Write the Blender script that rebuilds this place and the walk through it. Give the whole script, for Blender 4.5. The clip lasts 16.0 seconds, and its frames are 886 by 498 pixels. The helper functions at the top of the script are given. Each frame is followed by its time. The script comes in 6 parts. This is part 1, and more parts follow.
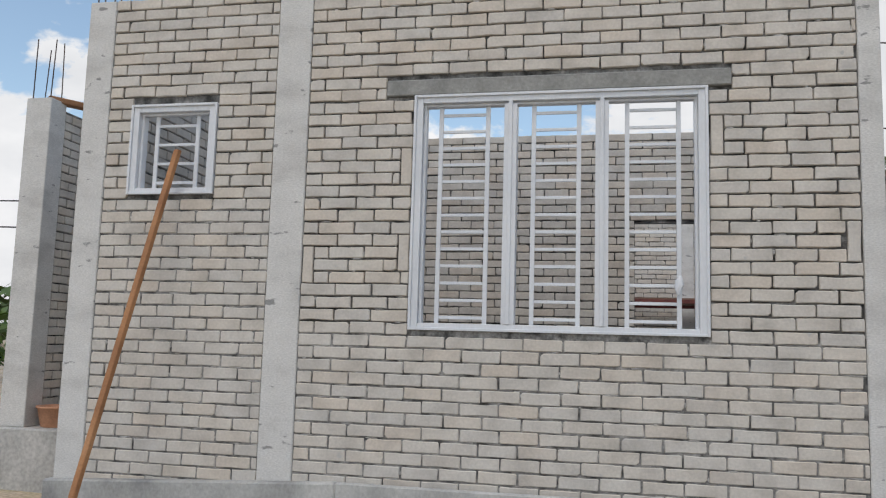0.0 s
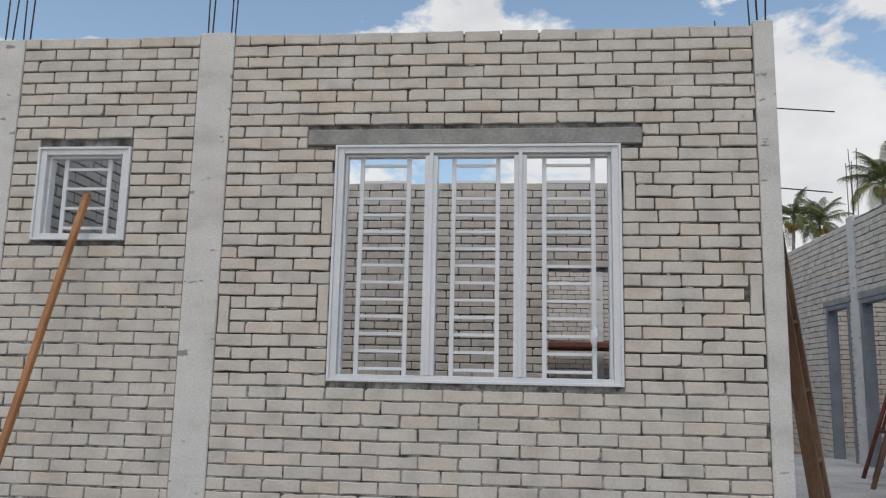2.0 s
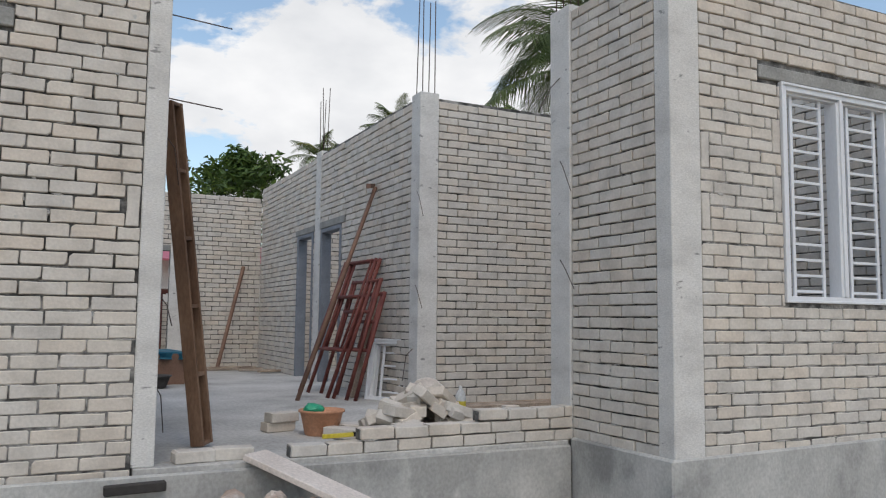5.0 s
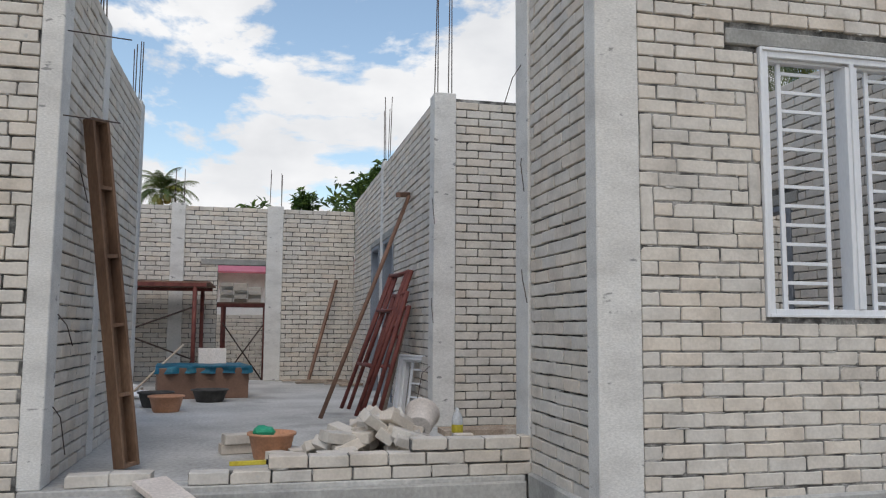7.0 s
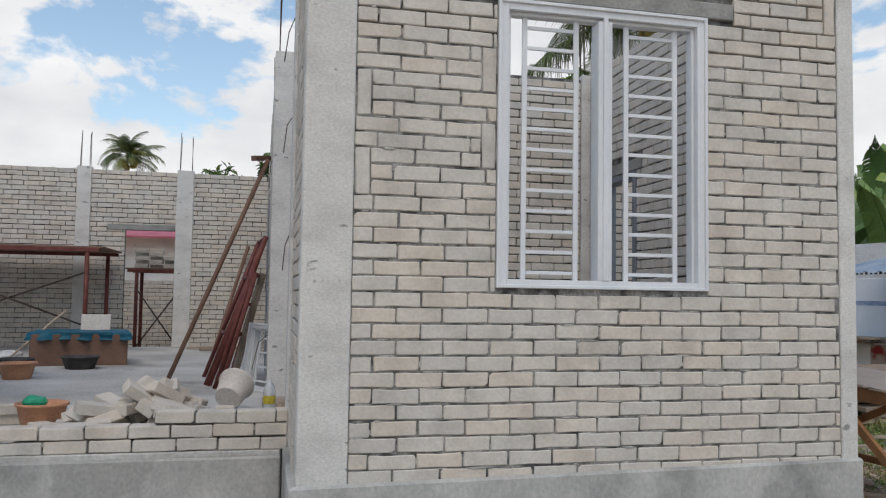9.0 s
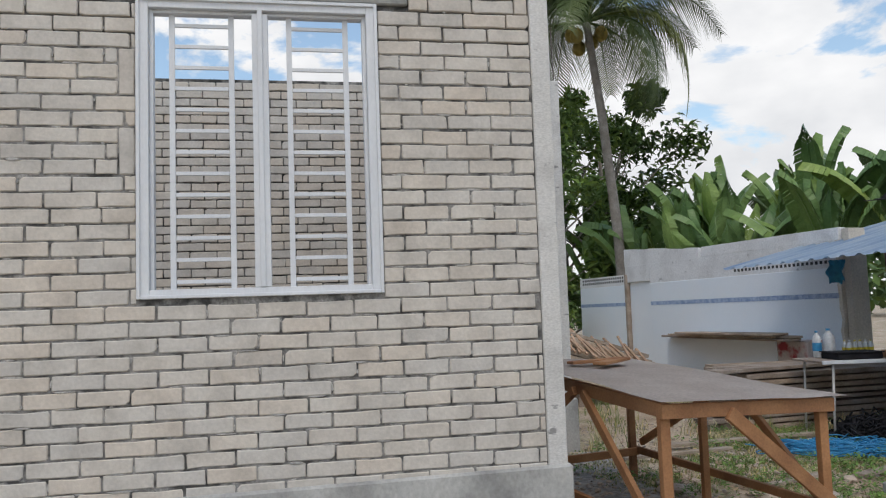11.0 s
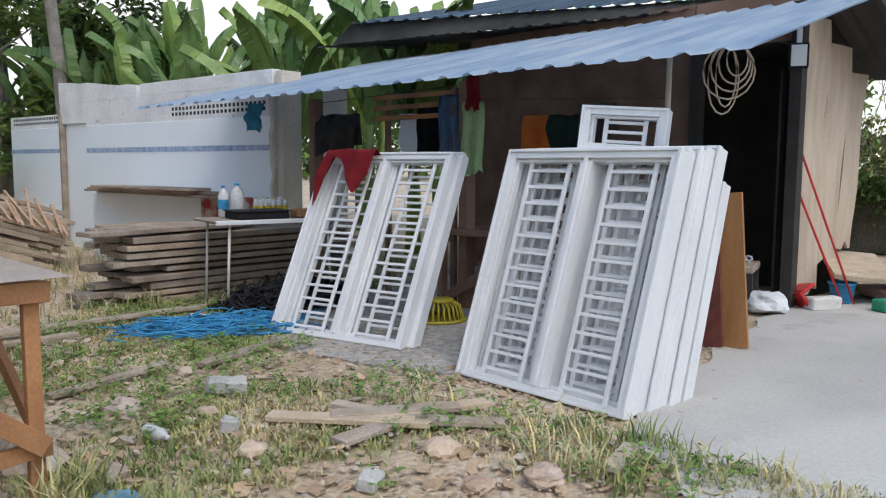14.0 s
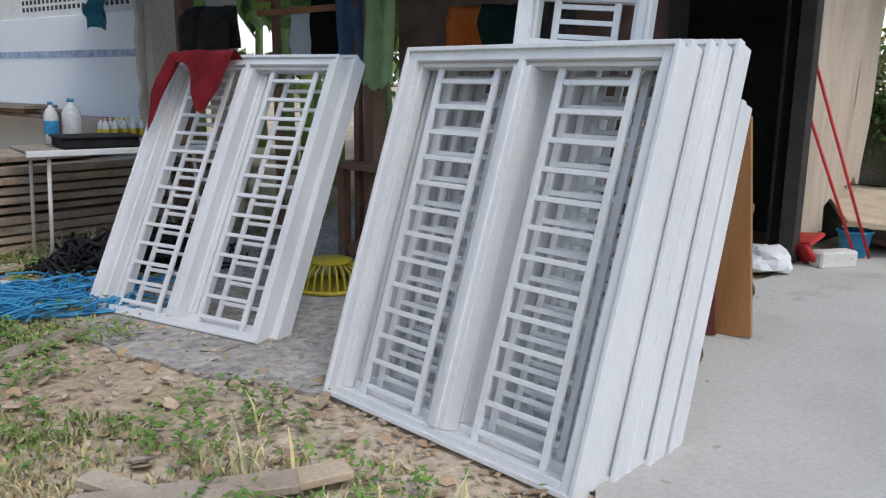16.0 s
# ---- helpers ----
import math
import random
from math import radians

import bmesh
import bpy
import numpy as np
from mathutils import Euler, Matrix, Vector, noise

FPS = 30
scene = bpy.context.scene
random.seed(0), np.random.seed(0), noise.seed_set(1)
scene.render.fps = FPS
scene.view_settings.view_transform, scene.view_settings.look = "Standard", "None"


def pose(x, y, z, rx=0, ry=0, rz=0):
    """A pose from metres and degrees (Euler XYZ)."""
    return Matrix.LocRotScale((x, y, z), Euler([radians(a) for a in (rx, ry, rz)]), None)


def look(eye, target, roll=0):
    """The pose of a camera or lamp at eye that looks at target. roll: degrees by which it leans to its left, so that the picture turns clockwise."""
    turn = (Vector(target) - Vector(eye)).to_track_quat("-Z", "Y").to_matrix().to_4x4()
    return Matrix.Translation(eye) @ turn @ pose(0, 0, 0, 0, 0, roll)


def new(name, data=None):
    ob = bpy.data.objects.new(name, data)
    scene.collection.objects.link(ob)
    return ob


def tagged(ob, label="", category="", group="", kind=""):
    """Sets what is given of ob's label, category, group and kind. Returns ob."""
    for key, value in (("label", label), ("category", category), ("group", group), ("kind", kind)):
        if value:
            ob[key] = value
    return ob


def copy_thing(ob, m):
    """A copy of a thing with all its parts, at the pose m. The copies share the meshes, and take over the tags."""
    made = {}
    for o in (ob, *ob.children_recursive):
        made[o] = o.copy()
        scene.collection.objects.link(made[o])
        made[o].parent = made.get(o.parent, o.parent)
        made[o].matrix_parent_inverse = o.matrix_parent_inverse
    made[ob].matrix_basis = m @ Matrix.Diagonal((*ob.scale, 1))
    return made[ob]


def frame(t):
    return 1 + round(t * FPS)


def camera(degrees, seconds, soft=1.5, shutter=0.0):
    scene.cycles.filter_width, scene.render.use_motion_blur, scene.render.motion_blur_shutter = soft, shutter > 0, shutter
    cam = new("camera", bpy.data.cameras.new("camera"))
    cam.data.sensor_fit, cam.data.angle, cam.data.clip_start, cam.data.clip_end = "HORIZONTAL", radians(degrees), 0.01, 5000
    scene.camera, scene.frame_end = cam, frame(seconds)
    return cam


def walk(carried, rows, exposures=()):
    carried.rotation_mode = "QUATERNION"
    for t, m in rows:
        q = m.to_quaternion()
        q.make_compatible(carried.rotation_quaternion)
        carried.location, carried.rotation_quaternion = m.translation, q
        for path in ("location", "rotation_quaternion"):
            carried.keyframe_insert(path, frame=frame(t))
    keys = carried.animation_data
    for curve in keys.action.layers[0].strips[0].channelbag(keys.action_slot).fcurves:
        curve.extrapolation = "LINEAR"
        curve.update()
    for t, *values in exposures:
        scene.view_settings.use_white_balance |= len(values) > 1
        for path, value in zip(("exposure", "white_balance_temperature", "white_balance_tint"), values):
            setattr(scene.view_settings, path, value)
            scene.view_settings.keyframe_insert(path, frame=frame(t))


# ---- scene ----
cam = camera(57.9, 16.0, soft=1.2)
PATH = [
    (0, (0.025, 0.292, 1.278), (-0.377, 2.238, 1.506), 1.6),
    (0.5, (-0.014, 0.277, 1.335), (-0.48, 2.204, 1.599), 1.5),
    (1, (-0.052, 0.257, 1.377), (-0.492, 2.185, 1.673), 1.4),
    (1.5, (-0.029, 0.258, 1.367), (-0.377, 2.202, 1.684), 1.3),
    (2, (-0.02, 0.261, 1.345), (-0.206, 2.225, 1.673), 1.2),
    (2.5, (-0.009, 0.254, 1.336), (-0.018, 2.227, 1.659), 1.0),
    (3, (0.001, 0.246, 1.319), (0.198, 2.213, 1.626), 0.2),
    (3.5, (0.018, 0.249, 1.294), (0.403, 2.19, 1.582), -0.3),
    (4, (0.201, 0.268, 1.318), (0.787, 2.168, 1.541), -0.3),
    (4.5, (0.512, 0.269, 1.286), (1.258, 2.116, 1.465), 0.1),
    (5, (0.917, 0.312, 1.274), (1.799, 2.099, 1.451), 0.6),
    (5.2, (1.052, 0.322, 1.289), (1.976, 2.084, 1.485), 0.6),
    (7.3, (2.763, 0.241, 1.341), (3.107, 2.202, 1.526), 0.4),
    (7.5, (2.884, 0.248, 1.341), (3.184, 2.218, 1.515), 0.4),
    (8, (3.21, 0.259, 1.378), (3.491, 2.233, 1.525), 0.4),
    (8.5, (3.583, 0.197, 1.389), (3.929, 2.164, 1.506), 0.3),
    (9, (3.969, 0.175, 1.364), (4.409, 2.123, 1.48), 0.9),
    (9.2, (4.117, 0.177, 1.366), (4.574, 2.119, 1.499), 1.0),
    (11.3, (5.981, 0.036, 1.29), (6.345, 1.996, 1.451), -2.2),
    (11.5, (6.108, 0.079, 1.307), (6.544, 2.03, 1.351), -1.6),
    (12, (6.452, 0.266, 1.254), (7.086, 2.155, 1.087), 0.5),
    (12.5, (6.741, 0.419, 1.253), (7.558, 2.23, 1.027), 0.8),
    (13, (7.105, 0.607, 1.219), (8.122, 2.31, 0.964), 0.7),
    (13.5, (7.413, 0.836, 1.224), (8.606, 2.423, 0.979), 0.4),
    (14, (7.758, 1.045, 1.172), (9.093, 2.519, 0.965), 0.3),
    (14.5, (8.11, 1.284, 1.187), (9.526, 2.683, 0.995), -0.1),
    (15, (8.435, 1.522, 1.189), (9.904, 2.859, 0.956), -0.1),
    (15.5, (8.805, 1.743, 1.176), (10.267, 3.073, 0.868), -0.0),
    (16, (9.1, 1.972, 1.139), (10.484, 3.358, 0.733), 0.7),
]
walk(cam, [(t, look(eye, target, roll)) for t, eye, target, roll in PATH], exposures=[(0.0, 0.02), (2.0, -0.1), (3.5, -0.08), (5.0, 0.08), (7.5, 0.06), (9.0, 0.02), (11.3, 0.1), (12.0, 0.46), (12.5, 0.58), (14.0, 0.58), (15.5, 0.47), (16.0, 0.5)])

# ---- world, sun, exposure ----
SUN_EL, SUN_AZ = 58, 192
world = bpy.data.worlds.new("sky")
scene.world = world
world.use_nodes = True
wn, wl = world.node_tree.nodes, world.node_tree.links
wn.clear()
w_out = wn.new("ShaderNodeOutputWorld")
w_bg = wn.new("ShaderNodeBackground")
w_sky = wn.new("ShaderNodeTexSky")
w_sky.sky_type = "NISHITA"
w_sky.sun_disc = False
w_sky.sun_elevation, w_sky.sun_rotation = radians(SUN_EL), radians(SUN_AZ)
w_sky.dust_density, w_sky.ozone_density = 1.5, 1.6
w_co = wn.new("ShaderNodeTexCoord")
w_noise = wn.new("ShaderNodeTexNoise")
w_noise.inputs["Scale"].default_value = 3.1
w_noise.inputs["Detail"].default_value = 9.0
w_noise.inputs["Roughness"].default_value = 0.56
w_noise.inputs["Distortion"].default_value = 0.25
w_ramp = wn.new("ShaderNodeValToRGB")
w_ramp.color_ramp.elements[0].position, w_ramp.color_ramp.elements[0].color = 0.478, (0, 0, 0, 1)
w_ramp.color_ramp.elements[1].position, w_ramp.color_ramp.elements[1].color = 0.515, (1, 1, 1, 1)
w_shade = wn.new("ShaderNodeTexNoise")
w_shade.inputs["Scale"].default_value = 6.0
w_shade.inputs["Detail"].default_value = 5.0
w_cloud = wn.new("ShaderNodeMix"); w_cloud.data_type = "RGBA"
w_cloud.inputs["A"].default_value = (3.4, 3.6, 3.95, 1)
w_cloud.inputs["B"].default_value = (8.4, 8.3, 8.2, 1)
w_mix = wn.new("ShaderNodeMix"); w_mix.data_type = "RGBA"
w_gain = wn.new("ShaderNodeMix"); w_gain.data_type = "RGBA"; w_gain.blend_type = "MULTIPLY"
w_gain.inputs["Factor"].default_value = 1.0
w_gain.inputs["B"].default_value = (1.5, 1.44, 1.28, 1)
w_map = wn.new("ShaderNodeMapping")
w_map.inputs["Location"].default_value = (1.7, 0.4, 0.3)
w_map.inputs["Scale"].default_value = (1.0, 1.0, 1.9)
wl.new(w_co.outputs["Generated"], w_map.inputs["Vector"])
wl.new(w_map.outputs[0], w_noise.inputs["Vector"])
wl.new(w_map.outputs[0], w_shade.inputs["Vector"])
w_sep = wn.new("ShaderNodeSeparateXYZ")
w_low = wn.new("ShaderNodeMath"); w_low.operation = "MULTIPLY_ADD"
w_low.inputs[1].default_value, w_low.inputs[2].default_value = -0.2, 0.055
w_sum = wn.new("ShaderNodeMath"); w_sum.operation = "ADD"
wl.new(w_co.outputs["Generated"], w_sep.inputs[0])
wl.new(w_sep.outputs["Z"], w_low.inputs[0])
wl.new(w_noise.outputs["Fac"], w_sum.inputs[0])
wl.new(w_low.outputs[0], w_sum.inputs[1])
wl.new(w_sum.outputs[0], w_ramp.inputs["Fac"])
wl.new(w_shade.outputs["Fac"], w_cloud.inputs["Factor"])
wl.new(w_ramp.outputs["Color"], w_mix.inputs["Factor"])
wl.new(w_sky.outputs["Color"], w_gain.inputs["A"])
wl.new(w_gain.outputs["Result"], w_mix.inputs["A"])
wl.new(w_cloud.outputs["Result"], w_mix.inputs["B"])
wl.new(w_mix.outputs["Result"], w_bg.inputs["Color"])
w_bg.inputs["Strength"].default_value = 0.141
wl.new(w_bg.outputs[0], w_out.inputs[0])

sun_data = bpy.data.lights.new("sun", "SUN")
sun_data.energy, sun_data.angle, sun_data.color = 0.52, radians(20), (1.0, 0.96, 0.91)
sun = new("sun", sun_data)
_e, _a = radians(SUN_EL), radians(SUN_AZ)
sun.matrix_world = look((math.sin(_a) * math.cos(_e) * 40, math.cos(_a) * math.cos(_e) * 40, math.sin(_e) * 40), (0, 0, 0))
tagged(sun, "hazy midday sun", "sun", kind="structure")


# ---- materials ----
def ramp_node(nt, stops):
    r = nt.nodes.new("ShaderNodeValToRGB")
    els = r.color_ramp.elements
    while len(els) < len(stops):
        els.new(0.5)
    for e, (p, c) in zip(els, stops):
        e.position, e.color = p, (*c, 1)
    return r


def surf(name, stops, scale=6.0, rough=0.8, bump=0.3, grain=60.0, metal=0.0, fine=0.12, per=None, per_stops=None,
         stretch=(1, 1, 1), spots=None, dist=0.004, spec=0.4, trans=0.0):
    """A procedural surface: large stains, fine grain, relief; per 'object' or 'island' varies the colour piece by piece."""
    m = bpy.data.materials.new(name)
    m.use_nodes = True
    nt = m.node_tree
    b = nt.nodes["Principled BSDF"]
    geo = nt.nodes.new("ShaderNodeNewGeometry")
    mp = nt.nodes.new("ShaderNodeMapping")
    mp.inputs["Scale"].default_value = stretch
    nt.links.new(geo.outputs["Position"], mp.inputs["Vector"])
    n1 = nt.nodes.new("ShaderNodeTexNoise")
    n1.inputs["Scale"].default_value, n1.inputs["Detail"].default_value = scale, 6
    n2 = nt.nodes.new("ShaderNodeTexNoise")
    n2.inputs["Scale"].default_value, n2.inputs["Detail"].default_value = grain, 4
    for n in (n1, n2):
        nt.links.new(mp.outputs[0], n.inputs["Vector"])
    r = ramp_node(nt, stops)
    nt.links.new(n1.outputs["Fac"], r.inputs["Fac"])
    col = r.outputs["Color"]
    if per:
        if per == "object":
            src = nt.nodes.new("ShaderNodeObjectInfo").outputs["Random"]
        else:
            src = geo.outputs["Random Per Island"]
        pr = ramp_node(nt, per_stops)
        nt.links.new(src, pr.inputs["Fac"])
        mx = nt.nodes.new("ShaderNodeMix")
        mx.data_type, mx.blend_type = "RGBA", "MULTIPLY"
        mx.inputs["Factor"].default_value = 1.0
        nt.links.new(col, mx.inputs["A"])
        nt.links.new(pr.outputs["Color"], mx.inputs["B"])
        col = mx.outputs["Result"]
    if spots:
        sc, lo, hi, c = spots
        n3 = nt.nodes.new("ShaderNodeTexNoise")
        n3.inputs["Scale"].default_value, n3.inputs["Detail"].default_value = sc, 5
        nt.links.new(mp.outputs[0], n3.inputs["Vector"])
        r3 = ramp_node(nt, [(lo, (0, 0, 0)), (hi, (1, 1, 1))])
        nt.links.new(n3.outputs["Fac"], r3.inputs["Fac"])
        mx = nt.nodes.new("ShaderNodeMix")
        mx.data_type = "RGBA"
        nt.links.new(r3.outputs["Color"], mx.inputs["Factor"])
        nt.links.new(col, mx.inputs["A"])
        mx.inputs["B"].default_value = (*c, 1)
        col = mx.outputs["Result"]
    g = nt.nodes.new("ShaderNodeMix")
    g.data_type, g.blend_type = "RGBA", "MULTIPLY"
    g.inputs["Factor"].default_value = 1.0
    gr = ramp_node(nt, [(0.25, (1 - fine * 2,) * 3), (0.75, (1 + fine * 0.5,) * 3)])
    nt.links.new(n2.outputs["Fac"], gr.inputs["Fac"])
    nt.links.new(col, g.inputs["A"])
    nt.links.new(gr.outputs["Color"], g.inputs["B"])
    nt.links.new(g.outputs["Result"], b.inputs["Base Color"])
    b.inputs["Roughness"].default_value, b.inputs["Metallic"].default_value = rough, metal
    b.inputs["Specular IOR Level"].default_value = spec
    if trans:
        b.inputs["Transmission Weight"].default_value = trans
    if bump:
        bp = nt.nodes.new("ShaderNodeBump")
        bp.inputs["Strength"].default_value, bp.inputs["Distance"].default_value = bump, dist
        nt.links.new(n2.outputs["Fac"], bp.inputs["Height"])
        nt.links.new(bp.outputs[0], b.inputs["Normal"])
    return m


BRICK_STOPS = [(0.3, (0.5, 0.467, 0.424)), (0.5, (0.597, 0.559, 0.51)), (0.7, (0.655, 0.62, 0.568))]
BRICK_PER = [(0.0, (0.93, 0.935, 0.94)), (0.3, (0.99, 0.985, 0.975)), (0.65, (1.0, 0.98, 0.95)), (0.9, (1.02, 0.965, 0.905)), (1.0, (0.93, 0.915, 0.9))]
M_BRICK = surf("brick_single", BRICK_STOPS, 6, 0.92, 0.3, 60, fine=0.07, per="object", per_stops=BRICK_PER, spec=0.2, spots=(15, 0.7, 0.76, (0.46, 0.45, 0.43)))
M_BRICKS = surf("brick_mass", BRICK_STOPS, 6, 0.92, 0.3, 60, fine=0.07, per="island", per_stops=BRICK_PER, spec=0.2, spots=(15, 0.7, 0.76, (0.46, 0.45, 0.43)))
M_MORTAR = surf("mortar", [(0.38, (0.06, 0.06, 0.057)), (0.52, (0.2, 0.195, 0.186)), (0.7, (0.4, 0.39, 0.375))], 9, 0.95, 0.8, 70, fine=0.25, dist=0.008)
M_SQUEEZE = surf("squeezed_mortar", [(0.34, (0.34, 0.33, 0.31)), (0.6, (0.54, 0.52, 0.49))], 14, 0.95, 0.8, 80, fine=0.2, dist=0.006)
M_FILL = surf("flush_mortar", [(0.38, (0.085, 0.083, 0.079)), (0.48, (0.23, 0.222, 0.21)), (0.68, (0.43, 0.415, 0.392))], 13, 0.95, 0.9, 80, fine=0.25, dist=0.006)
M_CONC = surf("column_concrete", [(0.3, (0.55, 0.535, 0.51)), (0.48, (0.65, 0.635, 0.605)), (0.75, (0.71, 0.695, 0.665))], 3.0, 0.85, 0.4, 70, stretch=(1, 1, 2.2), spots=(7.5, 0.665, 0.7, (0.3, 0.295, 0.285)))
M_LINTEL = surf("lintel_concrete", [(0.3, (0.24, 0.24, 0.225)), (0.7, (0.36, 0.355, 0.335))], 6, 0.9, 0.5, 60)
M_PLINTH = surf("rendered_plinth", [(0.34, (0.28, 0.278, 0.265)), (0.45, (0.4, 0.395, 0.375)), (0.56, (0.48, 0.475, 0.45)), (0.7, (0.55, 0.54, 0.51))], 2.6, 0.88, 0.45, 60, stretch=(1, 1, 0.8), fine=0.11, spots=(1.6, 0.56, 0.59, (0.37, 0.365, 0.345)))
M_SLAB = surf("slab_concrete", [(0.3, (0.38, 0.37, 0.35)), (0.52, (0.5, 0.49, 0.465)), (0.72, (0.6, 0.59, 0.565))], 1.6, 0.85, 0.35, 35, fine=0.16, spots=(1.3, 0.56, 0.74, (0.3, 0.29, 0.27)))
M_WHITE = surf("white_powder_coat", [(0.3, (0.645, 0.66, 0.685)), (0.7, (0.735, 0.748, 0.765))], 5, 0.34, 0.06, 90, fine=0.04, stretch=(1, 1, 0.35))
M_STEEL = surf("rebar_steel", [(0.3, (0.07, 0.055, 0.05)), (0.7, (0.14, 0.10, 0.085))], 20, 0.7, 0.4, 200, metal=0.5)
M_RED = surf("red_oxide_steel", [(0.3, (0.12, 0.03, 0.025)), (0.7, (0.2, 0.06, 0.045))], 12, 0.65, 0.3, 120)
WOOD_PER = [(0.0, (0.8, 0.8, 0.82)), (0.5, (1, 1, 1)), (1.0, (1.1, 1.05, 0.98))]
M_WOOD = surf("table_timber", [(0.3, (0.26, 0.12, 0.055)), (0.6, (0.40, 0.20, 0.09)), (0.8, (0.48, 0.26, 0.13))], 4, 0.75, 0.35, 90, per="object", per_stops=WOOD_PER)
M_GREYWOOD = surf("weathered_timber", [(0.3, (0.3, 0.23, 0.175)), (0.55, (0.44, 0.36, 0.29)), (0.8, (0.56, 0.5, 0.43))], 5, 0.88, 0.45, 70, per="object", per_stops=WOOD_PER, fine=0.2)
M_PLY = surf("plywood_brown", [(0.3, (0.15, 0.085, 0.06)), (0.7, (0.26, 0.155, 0.11))], 3, 0.8, 0.3, 60)
M_BOARD = surf("dusty_board", [(0.3, (0.6, 0.53, 0.475)), (0.6, (0.7, 0.635, 0.58)), (0.8, (0.75, 0.7, 0.655))], 3, 0.85, 0.25, 60)
M_PLANKLT = surf("pale_planks", [(0.3, (0.46, 0.36, 0.27)), (0.7, (0.6, 0.5, 0.4))], 2.5, 0.85, 0.3, 70, stretch=(3, 3, 0.5))
# near-black timber; shade inside the shed and under eaves is in the colour
M_DARK = surf("dark_timber_and_shade", [(0.3, (0.03, 0.028, 0.026)), (0.7, (0.06, 0.054, 0.05))], 3, 0.9, 0.2, 50)
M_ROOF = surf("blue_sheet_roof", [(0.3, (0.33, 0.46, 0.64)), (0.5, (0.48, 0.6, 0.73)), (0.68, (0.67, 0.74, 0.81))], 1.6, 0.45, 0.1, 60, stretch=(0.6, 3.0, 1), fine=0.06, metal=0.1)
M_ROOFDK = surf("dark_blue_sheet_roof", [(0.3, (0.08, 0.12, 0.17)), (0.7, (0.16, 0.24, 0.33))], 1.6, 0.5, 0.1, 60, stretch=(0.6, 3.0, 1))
# grey roof sheet, darkened to hold the shade under the eaves
M_ROOFGREY = surf("grey_sheet_and_eave_shade", [(0.3, (0.06, 0.058, 0.055)), (0.7, (0.13, 0.125, 0.12))], 2.0, 0.7, 0.1, 60, fine=0.1)
M_TILE = surf("white_wall_tile", [(0.3, (0.82, 0.88, 0.92)), (0.7, (0.87, 0.9, 0.92))], 1.5, 0.3, 0.03, 60, fine=0.03)
M_TILEBLUE = surf("blue_border_tile", [(0.35, (0.25, 0.35, 0.55)), (0.65, (0.5, 0.6, 0.75))], 14, 0.35, 0.03, 60)
M_PLASTER = surf("old_white_plaster", [(0.3, (0.68, 0.67, 0.65)), (0.5, (0.82, 0.815, 0.8)), (0.8, (0.88, 0.88, 0.87))], 2.5, 0.85, 0.3, 50, spots=(6, 0.66, 0.74, (0.45, 0.44, 0.42)))
M_TERRA = surf("terracotta_plastic", [(0.3, (0.5, 0.24, 0.13)), (0.7, (0.62, 0.33, 0.2))], 8, 0.6, 0.15, 60)
M_BLUE = surf("blue_plastic", [(0.3, (0.02, 0.19, 0.42)), (0.7, (0.06, 0.35, 0.62))], 12, 0.45, 0.2, 60)
M_TARP = surf("blue_tarp", [(0.3, (0.02, 0.17, 0.30)), (0.7, (0.06, 0.33, 0.45))], 8, 0.45, 0.4, 30, dist=0.01)
M_CRED = surf("red_cloth", [(0.3, (0.22, 0.01, 0.018)), (0.7, (0.33, 0.02, 0.03))], 8, 0.9, 0.3, 90)
M_CORANGE = surf("orange_cloth", [(0.3, (0.66, 0.17, 0.03)), (0.7, (0.78, 0.25, 0.06))], 8, 0.9, 0.3, 90)
M_CGREEN = surf("dark_green_cloth", [(0.3, (0.006, 0.022, 0.02)), (0.7, (0.014, 0.042, 0.038))], 8, 0.95, 0.3, 90)
M_CBLUE = surf("blue_cloth", [(0.3, (0.1, 0.18, 0.32)), (0.7, (0.18, 0.28, 0.44))], 8, 0.95, 0.3, 90)
M_CGREY = surf("grey_cloth", [(0.3, (0.04, 0.038, 0.036)), (0.7, (0.10, 0.095, 0.09))], 8, 0.95, 0.3, 90)
M_CBLACK = surf("black_cloth", [(0.3, (0.008, 0.008, 0.010)), (0.7, (0.02, 0.02, 0.024))], 8, 0.95, 0.3, 90)
M_CLIME = surf("pale_green_cloth", [(0.3, (0.42, 0.6, 0.3)), (0.7, (0.52, 0.7, 0.4))], 8, 0.9, 0.3, 90)
M_YELLOW = surf("yellow_plastic", [(0.3, (0.45, 0.35, 0.02)), (0.7, (0.6, 0.5, 0.06))], 8, 0.5, 0.2, 60)
M_REDPL = surf("red_plastic", [(0.3, (0.5, 0.015, 0.02)), (0.7, (0.62, 0.04, 0.04))], 8, 0.45, 0.1, 60)
M_GREENPL = surf("green_plastic", [(0.3, (0.01, 0.24, 0.13)), (0.7, (0.03, 0.36, 0.2))], 8, 0.5, 0.1, 60)
M_ORANGEWD = surf("varnished_door_board", [(0.3, (0.34, 0.16, 0.06)), (0.7, (0.44, 0.22, 0.09))], 3, 0.5, 0.15, 60, stretch=(3, 3, 0.4))
M_STONE = surf("rubble_stone", [(0.3, (0.43, 0.37, 0.315)), (0.7, (0.6, 0.53, 0.46))], 5, 0.92, 0.6, 50, per="island", per_stops=[(0, (0.7, 0.7, 0.72)), (0.5, (1, 0.98, 0.95)), (1, (1.12, 0.98, 0.85))])
